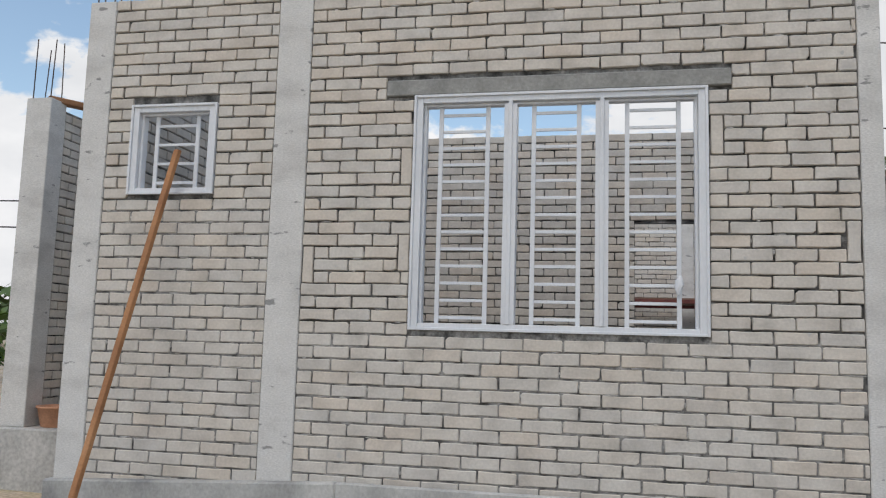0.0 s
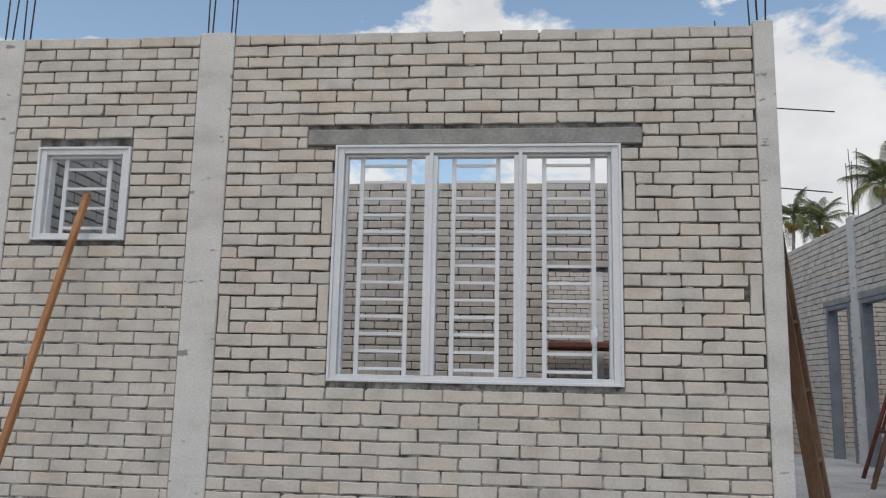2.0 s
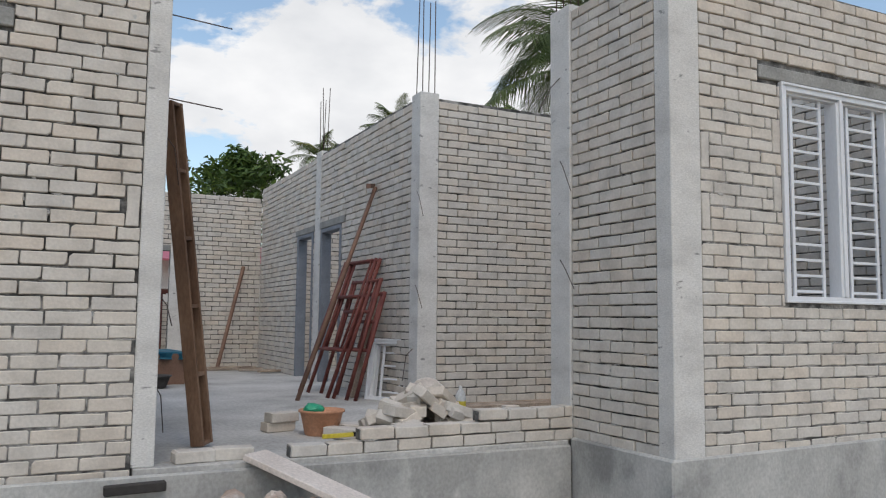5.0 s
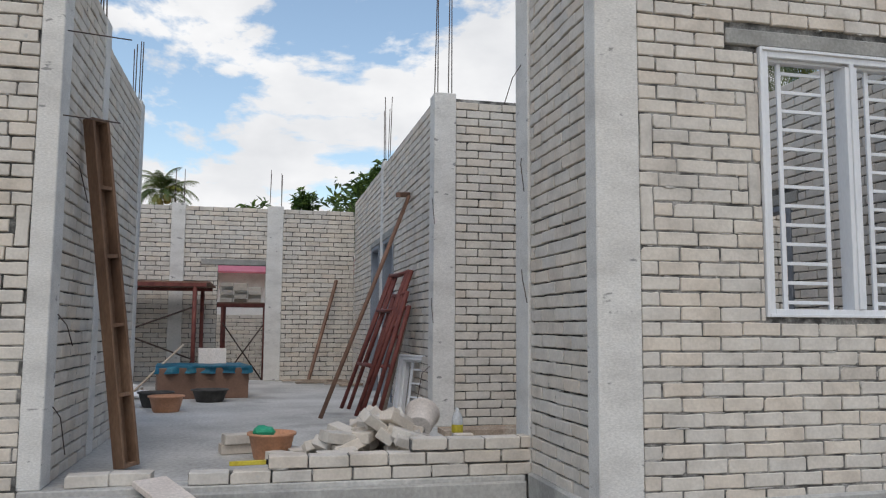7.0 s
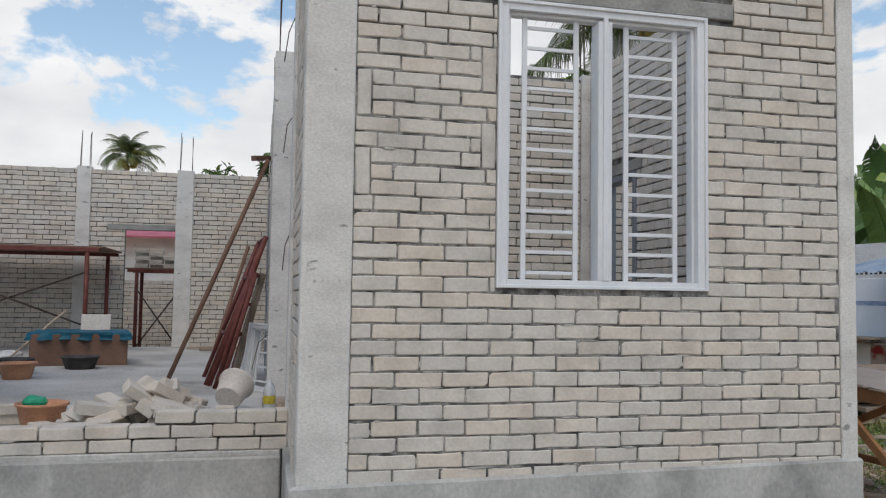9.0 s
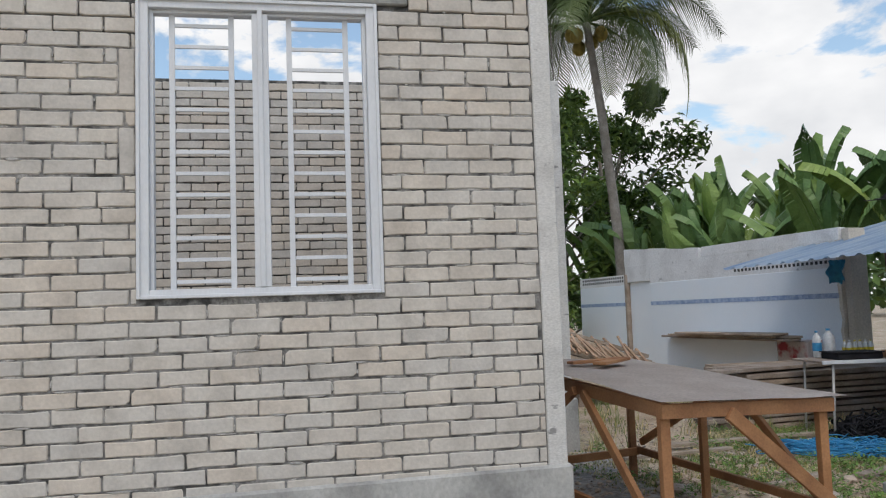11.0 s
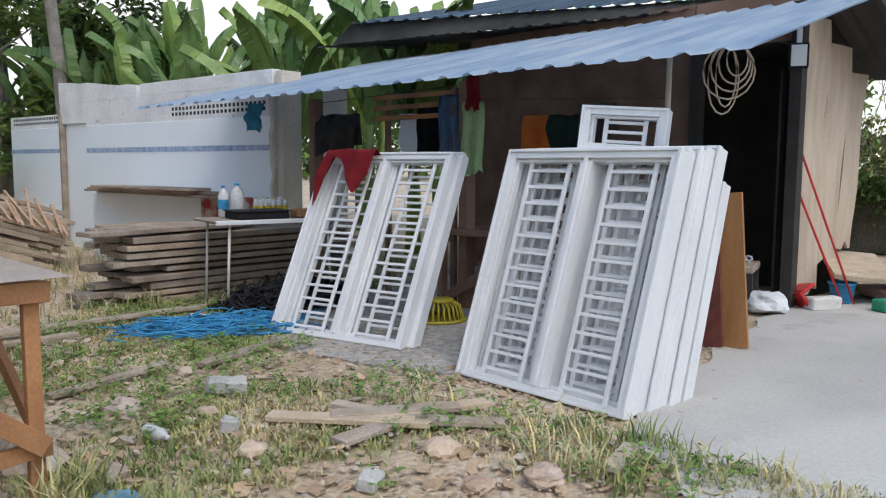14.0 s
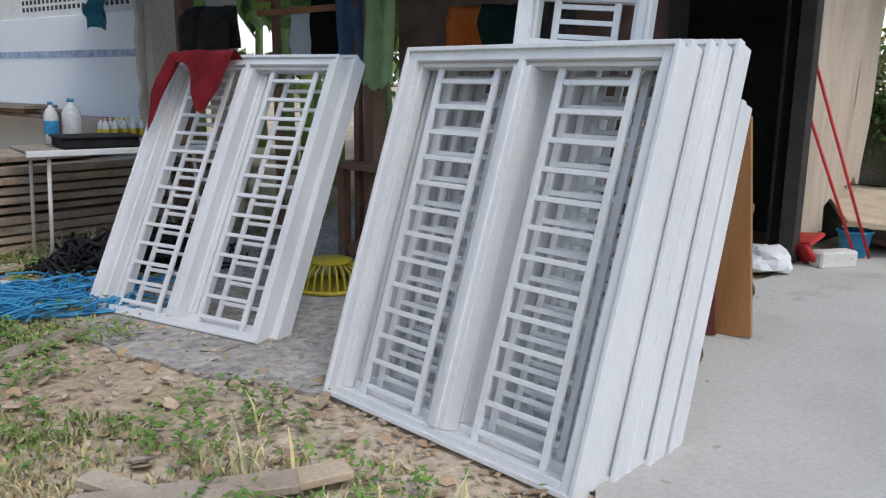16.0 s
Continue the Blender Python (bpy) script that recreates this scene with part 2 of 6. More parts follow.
M_CHIP = surf("wood_chips", [(0.3, (0.36, 0.25, 0.15)), (0.7, (0.52, 0.4, 0.28))], 5, 0.9, 0.4, 60, per="island", per_stops=WOOD_PER)
M_GRASS = surf("grass_blades", [(0.34, (0.18, 0.25, 0.085)), (0.48, (0.36, 0.36, 0.17)), (0.6, (0.6, 0.53, 0.34))], 1.4, 0.85, 0, 20, per="island", per_stops=[(0, (0.7, 0.8, 0.7)), (0.6, (1, 1, 1)), (1, (1.5, 1.3, 1.0))])
M_LEAF = surf("tree_leaves", [(0.3, (0.13, 0.22, 0.06)), (0.7, (0.27, 0.38, 0.12))], 1.2, 0.55, 0, 20, per="island", per_stops=[(0, (0.6, 0.65, 0.6)), (0.6, (1, 1, 1)), (1, (1.5, 1.4, 0.9))])
M_LEAFDK = surf("dark_tree_leaves", [(0.3, (0.05, 0.1, 0.025)), (0.7, (0.12, 0.19, 0.045))], 1.2, 0.55, 0, 20, per="island", per_stops=[(0, (0.6, 0.65, 0.6)), (0.6, (1, 1, 1)), (1, (1.5, 1.4, 0.9))])
M_PALM = surf("palm_fronds", [(0.3, (0.07, 0.11, 0.03)), (0.7, (0.16, 0.2, 0.07))], 1.5, 0.5, 0, 20, per="object", per_stops=[(0, (0.7, 0.75, 0.7)), (0.7, (1, 1, 1)), (1, (1.8, 1.4, 0.8))])
M_BANANA = surf("banana_leaves", [(0.3, (0.11, 0.21, 0.06)), (0.7, (0.24, 0.36, 0.12))], 1.5, 0.4, 0.1, 30, per="object", per_stops=[(0, (0.65, 0.72, 0.7)), (0.6, (1, 1, 1)), (0.92, (1.25, 1.15, 0.8)), (1, (1.5, 1.25, 0.8))])
M_BARK = surf("tree_bark", [(0.3, (0.22, 0.19, 0.16)), (0.7, (0.4, 0.36, 0.32))], 6, 0.9, 0.6, 40, dist=0.01)
M_COCO = surf("coconuts", [(0.3, (0.25, 0.18, 0.04)), (0.7, (0.38, 0.28, 0.07))], 6, 0.6, 0.1, 40)
M_PINKROOF = surf("pink_roof_sheet", [(0.3, (0.45, 0.12, 0.16)), (0.7, (0.55, 0.18, 0.22))], 3, 0.6, 0.1, 40)
M_DOORFR = surf("grey_blue_door_frame", [(0.3, (0.17, 0.19, 0.22)), (0.7, (0.24, 0.26, 0.29))], 4, 0.7, 0.15, 60)
M_GLASSB = surf("clear_plastic_bottle", [(0.3, (0.74, 0.77, 0.79)), (0.7, (0.84, 0.86, 0.87))], 8, 0.2, 0.0, 60, trans=0.35)
M_PALEWOOD = surf("pale_offcut_wood", [(0.3, (0.42, 0.34, 0.25)), (0.6, (0.55, 0.46, 0.36)), (0.8, (0.62, 0.55, 0.46))], 5, 0.85, 0.35, 70, per="object", per_stops=WOOD_PER)
M_CHIPWOOD = surf("fresh_sawn_sticks", [(0.3, (0.42, 0.27, 0.17)), (0.7, (0.58, 0.4, 0.27))], 5, 0.85, 0.3, 70)
M_RAG = surf("light_blue_rag", [(0.3, (0.2, 0.42, 0.58)), (0.7, (0.34, 0.58, 0.72))], 8, 0.85, 0.3, 60)


# ---- helpers for building ----
def box(bm, x0, x1, y0, y1, z0, z1, bevel=0.0):
    return boxm(bm, (x1 - x0, y1 - y0, z1 - z0), Matrix.Translation(((x0 + x1) / 2, (y0 + y1) / 2, (z0 + z1) / 2)), bevel)


def boxm(bm, size, m, bevel=0.0):
    tmp = bmesh.new()
    bmesh.ops.create_cube(tmp, size=1.0, matrix=m @ Matrix.Diagonal((*size, 1)))
    if bevel:
        bmesh.ops.bevel(tmp, geom=tmp.edges[:], offset=bevel, segments=1, affect="EDGES")
    me = bpy.data.meshes.new("tmp")
    tmp.to_mesh(me)
    tmp.free()
    bm.from_mesh(me)
    bpy.data.meshes.remove(me)
    return bm


def along(p0, p1):
    """A frame whose z runs from p0 to p1, at the middle."""
    p0, p1 = Vector(p0), Vector(p1)
    d = p1 - p0
    q = d.to_track_quat("Z", "Y").to_matrix().to_4x4()
    return Matrix.Translation((p0 + p1) / 2) @ q, d.length


def beam(bm, p0, p1, w, h, bevel=0.002):
    m, n = along(p0, p1)
    return boxm(bm, (w, h, n), m, bevel)


def tube(bm, pts, r0, r1=None, seg=8, cap=True):
    """A round bar along points, tapering from r0 to r1."""
    r1 = r0 if r1 is None else r1
    pts = [Vector(p) for p in pts]
    rings = []
    for i, p in enumerate(pts):
        d = (pts[min(i + 1, len(pts) - 1)] - pts[max(i - 1, 0)]).normalized()
        q = d.to_track_quat("Z", "Y")
        r = r0 + (r1 - r0) * i / max(1, len(pts) - 1)
        rings.append([bm.verts.new(p + q @ Vector((math.cos(2 * math.pi * k / seg) * r, math.sin(2 * math.pi * k / seg) * r, 0))) for k in range(seg)])
    for a, b in zip(rings, rings[1:]):
        for k in range(seg):
            f = bm.faces.new((a[k], a[(k + 1) % seg], b[(k + 1) % seg], b[k]))
            f.smooth = True
    if cap:
        bm.faces.new(list(reversed(rings[0])))
        bm.faces.new(rings[-1])
    return bm


def lathe(bm, profile, seg=20, centre=(0, 0, 0)):
    """A turned shape from (radius, height) pairs."""
    c = Vector(centre)
    rings = [[bm.verts.new(c + Vector((r * math.cos(2 * math.pi * k / seg), r * math.sin(2 * math.pi * k / seg), z))) for k in range(seg)] for r, z in profile]
    for a, b in zip(rings, rings[1:]):
        for k in range(seg):
            f = bm.faces.new((a[k], a[(k + 1) % seg], b[(k + 1) % seg], b[k]))
            f.smooth = True
    bm.faces.new(list(reversed(rings[0])))
    return bm


def mesh_of(name, bm, material):
    me = bpy.data.meshes.new(name)
    bm.to_mesh(me)
    bm.free()
    me.materials.append(material)
    return me


def part(name, bm, material, parent, label=""):
    ob = new(name, mesh_of(name, bm, material))
    ob.parent = parent
    if label:
        ob["label"] = label
    return ob


def thing(name, label, category, m=None, group="", kind=""):
    """An Empty at a thing's base."""
    ob = new(name)
    ob.empty_display_size = 0.1
    if m is not None:
        ob.matrix_world = m
    return tagged(ob, label, category, group, kind)


def solid(name, bm, material, label, category, group="", kind="", m=None):
    ob = new(name, mesh_of(name, bm, material))
    if m is not None:
        ob.matrix_world = m
    return tagged(ob, label, category, group, kind)


def raw(name, verts, faces, material):
    me = bpy.data.meshes.new(name)
    me.from_pydata(verts, [], faces)
    me.materials.append(material)
    me.update()
    return me


rng = random.Random(11)
COURSE, BL, BH, JOINT = 0.0745, 0.2165, 0.0662, 0.0085
LEVEL = 0.485           # top of the slab


def brick_verts(n, w, h, r, c=0.006):
    """Corners of a slightly uneven brick with knocked-off corners, chamfered on both faces."""
    ring = []
    for sx, sz, flip in ((-1, -1, 0), (1, -1, 1), (1, 1, 0), (-1, 1, 1)):
        a, b = min(n * 0.3, abs(r.gauss(0.001, 0.003)) + 0.002), abs(r.gauss(0.001, 0.003)) + 0.002
        if r.random() < 0.06:
            a, b = min(n * 0.3, a + r.uniform(0.004, 0.014)), b + r.uniform(0.004, 0.014)
        pts = [(sx * n / 2, sz * (h / 2 - b)), (sx * (n / 2 - a), sz * h / 2)]
        ring += pts[::-1] if flip else pts
        if sx * sz > 0:
            ring.append((r.uniform(-0.2, 0.2) * n, sz * (h / 2 - abs(r.gauss(0, 0.0016)))))
    ring = sorted(ring, key=lambda p: math.atan2(p[1] / h, p[0] / n))
    ring = [(x + r.uniform(-0.002, 0.002), z + r.uniform(-0.002, 0.002)) for x, z in ring]
    vs = []
    for y, k in ((-w / 2, 1), (-w / 2 + c, 0), (w / 2 - c, 0), (w / 2, 1)):
        for x, z in ring:
            vs.append((x * (1 - 2 * c / n * k), y, z * (1 - 2 * c / h * k)))
    return vs


BRICK_FACES = [tuple(range(10)), tuple(range(39, 29, -1))] + [(a + k, a + 10 + k, a + 10 + (k + 1) % 10, a + (k + 1) % 10) for a in (0, 10, 20) for k in range(10)]
BRICK_W = 0.112
BRICK_MESHES = [raw("brick", brick_verts(BL, BRICK_W, BH, rng, 0.0045), BRICK_FACES, M_BRICK) for _ in range(16)]


def wall_core(name, length, z0, z1, thick, opens, material):
    """The mortar body of a wall with real openings through it; u along x, faces at +-thick/2."""
    us = sorted({0.0, length, *(v for o in opens for v in o[:2] if 0 < v < length)})
    zs = sorted({z0, z1, *(v for o in opens for v in o[2:] if z0 < v < z1)})
    bm = bmesh.new()
    grid = {}

    def v(i, j, s):
        if (i, j, s) not in grid:
            grid[i, j, s] = bm.verts.new((us[i], s * thick / 2, zs[j]))
        return grid[i, j, s]

    def full(i, j):
        if not (0 <= i < len(us) - 1 and 0 <= j < len(zs) - 1):
            return False
        u, z = (us[i] + us[i + 1]) / 2, (zs[j] + zs[j + 1]) / 2
        return not any(o[0] < u < o[1] and o[2] < z < o[3] for o in opens)

    for i in range(len(us) - 1):
        for j in range(len(zs) - 1):
            if full(i, j):
                bm.faces.new((v(i, j, -1), v(i + 1, j, -1), v(i + 1, j + 1, -1), v(i, j + 1, -1)))
                bm.faces.new((v(i, j + 1, 1), v(i + 1, j + 1, 1), v(i + 1, j, 1), v(i, j, 1)))
                for di, dj, a, b in ((-1, 0, (i, j), (i, j + 1)), (1, 0, (i + 1, j + 1), (i + 1, j)), (0, -1, (i + 1, j), (i, j)), (0, 1, (i, j + 1), (i + 1, j + 1))):
                    if not full(i + di, j + dj):
                        bm.faces.new((v(*a, -1), v(*b, -1), v(*b, 1), v(*a, 1)))
    return mesh_of(name, bm, material)


def squeeze(verts, faces, u, z, lu, lz, r):
    """A dab of mortar squeezed out of a joint, on both faces of the wall."""
    for s in (-1, 1):
        if r.random() < 0.25:
            continue
        o = len(verts)
        y0, y1 = s * (BRICK_W / 2 - 0.024), s * (BRICK_W / 2 + r.uniform(-0.006, 0.0035))
        n = 6
        for y, q in ((y0, 1.25), (y1, 0.75)):
            for i in range(n):
                t = i * math.pi * 2 / n
                verts.append((u + lu * q * math.cos(t) * r.uniform(0.6, 1.15), y, z + lz * q * math.sin(t) * r.uniform(0.6, 1.25)))
        for i in range(n):
            f = (o + i, o + (i + 1) % n, o + n + (i + 1) % n, o + n + i)
            faces.append(f if s < 0 else f[::-1])
        f = tuple(o + n + i for i in range(n))
        faces.append(f if s < 0 else f[::-1])


PENDING = []            # single bricks are laid last


def brick_wall(name, a, b, z0, z1, label, opens=(), near=None, limit=300, soldiers=(), dab=0.2, low=1.35, high=9.0, filled=False, first=0):
    """A half-brick wall from plan point a to b. near: (u0, u1, z0, z1), the stretch whose bricks are pieces of their own."""
    a, b = Vector((*a, 0)), Vector((*b, 0))
    length = (b - a).length
    ang = math.degrees(math.atan2(b.y - a.y, b.x - a.x))
    wall = new(name, wall_core(name, length, z0, z1 - 0.012, BRICK_W - 0.04, list(opens), M_MORTAR))
    wall.matrix_world = pose(a.x, a.y, 0, 0, 0, ang)
    tagged(wall, label, "wall", kind="structure")
    if filled:
        fill = new("mortar_fill", wall_core("mortar_fill", length, z0, low, BRICK_W - 0.013, [o for o in opens if o[2] < low], M_FILL))
        fill.parent = wall
        tagged(fill, "flush grey mortar in the lower joints", "", kind="stuff")
    verts, faces, count = [], [], 0
    dabs, dab_faces, dr = [], [], random.Random(name)
    k = first
    z = z0
    while z + BH < z1 + 0.02:
        zc = z + COURSE / 2
        free = [(0.0, length)]
        for o in [*opens, *((u, u + 0.073, q - 0.01, q + 0.215) for u, q in soldiers)]:
            if o[2] - 0.02 < zc < o[3] + 0.02:
                nxt = []
                for s, e in free:
                    if o[1] <= s or o[0] >= e:
                        nxt.append((s, e))
                        continue
                    if o[0] > s:
                        nxt.append((s, o[0]))
                    if o[1] < e:
                        nxt.append((o[1], e))
                free = nxt
        for s, e in free:
            u = s - (0.0 if k % 2 == 0 else 0.5 * (BL + JOINT)) + rng.uniform(-0.012, 0.0)
            while u < e - 0.02:
                n = BL * rng.uniform(0.975, 1.015)
                u0, u1 = max(u, s + 0.004), min(u + n, e - 0.004)
                if u1 - u0 > 0.014:
                    uc, nn = (u0 + u1) / 2, u1 - u0
                    zz = zc + rng.uniform(-0.0025, 0.0025)
                    yy = rng.gauss(0, 0.0016)
                    tilt = rng.gauss(0, 0.35)
                    single = near and count < limit and near[0] < uc < near[1] and near[2] < zc < near[3]
                    if single:
                        PENDING.append((wall, rng.choice(BRICK_MESHES), (uc, yy, zz), tilt, nn / BL))
                        count += 1
                    else:
                        off = len(verts)
                        ct, st = math.cos(radians(tilt)), math.sin(radians(tilt))
                        for x, y, q in brick_verts(nn, BRICK_W, BH, rng, 0.0045):
                            verts.append((uc + x * ct - q * st, y + yy, zz + x * st + q * ct))
                        faces += [tuple(off + i for i in f) for f in BRICK_FACES]
                    much = 0.0 if zc > high else dab * (1.5 if zc < low else 1.0)
                    if dr.random() < much:
                        squeeze(dabs, dab_faces, dr.uniform(u0 + 0.03, max(u0 + 0.031, u1 - 0.03)), zc - COURSE / 2, dr.uniform(0.01, 0.08 if zc < low else 0.04), dr.uniform(0.004, 0.008), dr)
                    if dr.random() < much * 0.85 and u1 < e - 0.03:
                        squeeze(dabs, dab_faces, u1 + 0.004, zc + dr.uniform(-0.02, 0.02), dr.uniform(0.005, 0.009), dr.uniform(0.008, 0.024), dr)
                u += n + JOINT * rng.uniform(0.7, 1.35)
        k += 1
        z += COURSE
    for u, q in soldiers:
        PENDING.append((wall, rng.choice(BRICK_MESHES), (u + 0.0365, rng.uniform(-0.002, 0.002), q + 0.1075), 90 + rng.uniform(-1, 1), 1.0))
    if dabs:
        ob = new("mortar_dabs", raw("mortar_dabs", dabs, dab_faces, M_SQUEEZE))
        ob.parent = wall
        tagged(ob, "grey mortar squeezed out of the joints", "", kind="stuff")
    if verts:
        ob = new("bricks", raw("bricks", verts, faces, M_BRICKS))
        ob.parent = wall
        tagged(ob, "courses of pale cement bricks", "", kind="stuff")
    return wall


def lay_bricks():
    for wall, me, at, tilt, sx in PENDING:
        ob = new("brick", me)
        ob.parent = wall
        ob.location, ob.rotation_euler, ob.scale = at, (0, -radians(tilt), 0), (sx, 1, 1)


def column(x0, x1, y0, y1, z0, z1, label, bars=4, bar=0.55, name="concrete_column"):
    """A cast column with starter bars on its top."""
    base = thing(name, label, "column", pose((x0 + x1) / 2, (y0 + y1) / 2, z0), group="concrete columns of the house")
    w, d, h = x1 - x0, y1 - y0, z1 - z0
    bm = box(bmesh.new(), -w / 2, w / 2, -d / 2, d / 2, 0, h, 0.006)
    part("shaft", bm, M_CONC, base)
    spots = [(-1, -1), (1, -1), (1, 1), (-1, 1)][:bars]
    for sx, sy in spots:
        lean = (rng.uniform(-0.02, 0.02), rng.uniform(-0.02, 0.02))
        px, py = sx * (w / 2 - 0.035), sy * (d / 2 - 0.03)
        t = bar * rng.uniform(0.85, 1.1)
        part("rebar", tube(bmesh.new(), [(px, py, h - 0.02), (px + lean[0] * 0.5, py + lean[1] * 0.5, h + t / 2), (px + lean[0], py + lean[1], h + t)], 0.005, seg=6), M_STEEL, base, "rusty starter bar")
    return base


def ladder(bm, x0, x1, z0, z1, y, rungs, w=0.022, d=0.012):
    for x in (x0, x1):
        box(bm, x - w / 2, x + w / 2, y - d / 2, y + d / 2, z0, z1, 0.0015)
    return bm


def window_unit(name, W, H, panels, label, m, rungs=13, depth=0.10, group="", kind="", category="window frame", phase=0.35):
    """A white window frame with mullions and a ladder grille in each bay. Its front faces -y, base at z = 0, x from -W/2."""
    base = thing(name, label, category, m, group, kind)
    f = 0.05
    fr = bmesh.new()
    for x0, x1, z0, z1 in ((-W / 2, -W / 2 + f, 0, H), (W / 2 - f, W / 2, 0, H)):
        box(fr, x0, x1, 0, depth, z0, z1, 0.002)
    for z0, z1 in ((0, f * 0.75), (H - f * 0.9, H)):
        box(fr, -W / 2 + f + 0.0005, W / 2 - f - 0.0005, 0.001, depth - 0.001, z0, z1, 0.002)
    for x0, x1, z0, z1 in ((-W / 2 - 0.004, -W / 2 + 0.012, -0.004, H + 0.004), (W / 2 - 0.012, W / 2 + 0.004, -0.004, H + 0.004)):
        box(fr, x0, x1, -0.012, 0.02, z0, z1, 0.002)
    for z0, z1 in ((-0.004, 0.012), (H - 0.012, H + 0.004)):
        box(fr, -W / 2 + 0.0125, W / 2 - 0.0125, -0.012, 0.02, z0, z1, 0.002)
    part("frame", fr, M_WHITE, base)
    st = bmesh.new()
    for x0, x1 in ((-W / 2 + f + 0.0006, -W / 2 + f + 0.018), (W / 2 - f - 0.018, W / 2 - f - 0.0006)):
        box(st, x0, x1, depth * 0.3, depth * 0.85, f * 0.75 + 0.0006, H - f * 0.9 - 0.0006, 0.002)
    box(st, -W / 2 + f + 0.0185, W / 2 - f - 0.0185, depth * 0.3, depth * 0.85, H - f * 0.9 - 0.016, H - f * 0.9 - 0.0006, 0.002)
    part("stop", st, M_WHITE, base)
    bay = (W - 2 * f) / panels
    mull = 0.075
    for i in range(1, panels):
        x = -W / 2 + f + i * bay
        mb = box(bmesh.new(), x - mull / 2, x + mull / 2, 0.004, depth - 0.004, f * 0.75 + 0.0005, H - f * 0.9 - 0.017, 0.002)
        box(mb, x - 0.012, x + 0.012, -0.006, 0.012, f * 0.75 + 0.001, H - f * 0.9 - 0.001, 0.002)
        part("mullion", mb, M_WHITE, base)
    for i in range(panels):
        x0 = -W / 2 + f + i * bay + (mull / 2 if i else 0)
        x1 = -W / 2 + f + (i + 1) * bay - (mull / 2 if i < panels - 1 else 0)
        n = x1 - x0
        a, b = x0 + 0.21 * n, x1 - 0.21 * n
        y = depth * 0.6
        z0, z1 = f * 0.75, H - f * 0.9
        g = part("grille", ladder(bmesh.new(), a, b, z0, z1, y, rungs, 0.026, 0.014), M_WHITE, base)
        for k in range(rungs):
            z = z0 + (k + phase) / rungs * (z1 - z0)
            part("rung", box(bmesh.new(), a + 0.0135, b - 0.0135, y - 0.006, y + 0.006, z - 0.009, z + 0.009, 0.0015), M_WHITE, g)
    return base


# ---- the house: slab, plinth, columns, walls ----
FA, FB = 4.85, 3.86      # front faces of the two front walls
TOP, TOPB = 3.46, 3.25
T = BRICK_W / 2

bm = bmesh.new()
box(bm, -3.38, 7.075, FA + 0.12, 13.55, -0.3, LEVEL, 0.012)
box(bm, 1.36, 4.1, FA - 0.025, FA + 0.1195, -0.3, LEVEL, 0.006)
solid("floor_slab", bm, M_SLAB, "bare grey concrete floor slab, dusty", "floor", kind="structure")
solid("floor_slab_2", box(bmesh.new(), 7.076, 8.3, 7.12, 13.55, -0.3, LEVEL, 0.012), M_PLINTH, "bare grey concrete plinth", "floor", kind="structure")
solid("floor_slab_3", box(bmesh.new(), -4.95, -3.381, 6.05, 13.55, -0.3, LEVEL, 0.012), M_SLAB, "bare grey concrete floor slab", "floor", kind="structure")


def ramped(bm, x0, z0, x1, z1):
    """Let the top of a low wall run from height z0 at x0 to z1 at x1."""
    for v in bm.verts:
        if v.co.z > 0:
            v.co.z += z0 + (z1 - z0) * (v.co.x - x0) / (x1 - x0) - LEVEL
    return bm


solid("plinth_front", ramped(box(bmesh.new(), 4.11, 7.085, FB - 0.02, FA - 0.026, -0.3, LEVEL, 0.012), 4.11, 0.5, 7.085, 0.545), M_PLINTH, "rendered grey concrete plinth under the front room", "plinth", kind="structure")
solid("plinth_band_2", ramped(box(bmesh.new(), -3.4, -1.5, FA - 0.06, FA + 0.119, -0.3, LEVEL, 0.01), -3.4, 0.36, -1.5, 0.452), M_PLINTH, "rough grey concrete plinth band", "plinth", kind="structure")
solid("plinth_band", box(bmesh.new(), -1.499, 4.1, FA - 0.06, FA - 0.0255, -0.3, LEVEL - 0.03, 0.01), M_PLINTH, "rough grey concrete plinth band", "plinth", kind="structure")

column(-3.365, -3.172, FA - 0.006, FA + 0.1195, 0.3, TOP, "grey cast concrete corner column with starter bars")
column(-2.01, -1.79, FA - 0.006, FA + 0.1195, 0.3, TOP + 0.02, "grey cast concrete column between two windows")
column(1.352, 1.468, FA - 0.006, FA + 0.2, LEVEL, TOP + 0.03, "slim cast concrete column at the entrance")
brick_wall("wall_front_1", (-3.172, FA + T), (-2.01, FA + T), LEVEL - 2 * COURSE, TOP, "pale cement brick wall with dark open joints", low=2.1, high=2.1, filled=True,
           opens=[(0.172, 0.772, 2.155, 2.742)], near=(0, 2, 0.3, 3.6))
brick_wall("wall_front_2", (-1.79, FA + T), (1.352, FA + T), LEVEL - COURSE, TOP, "pale cement brick wall around a large barred window", filled=True, first=-1,
           opens=[(0.675, 2.365, 1.34, 2.74), (0.5, 2.49, 2.74, 2.842)], near=(1.2, 3.3, 0.4, 2.75), limit=290,
           soldiers=[(2.372, 2.3515), (3.062, 1.7555), (0.598, 1.681), (0.598, 2.2025), (0.004, 1.6065)])
solid("lintel", box(bmesh.new(), -1.29, 0.70, FA - 0.008, FA + 0.118, 2.743, 2.84, 0.006), M_LINTEL, "dark grey precast concrete lintel over the window", "lintel", kind="structure")
window_unit("window_1", 1.68, 1.395, 3, "white three-bay window frame with ladder grilles", pose(-0.27, FA - 0.004, 1.342), kind="structure")
window_unit("window_2", 0.592, 0.58, 1, "small white window frame with a ladder grille", pose(-2.70, FA - 0.004, 2.158), rungs=4, kind="structure")

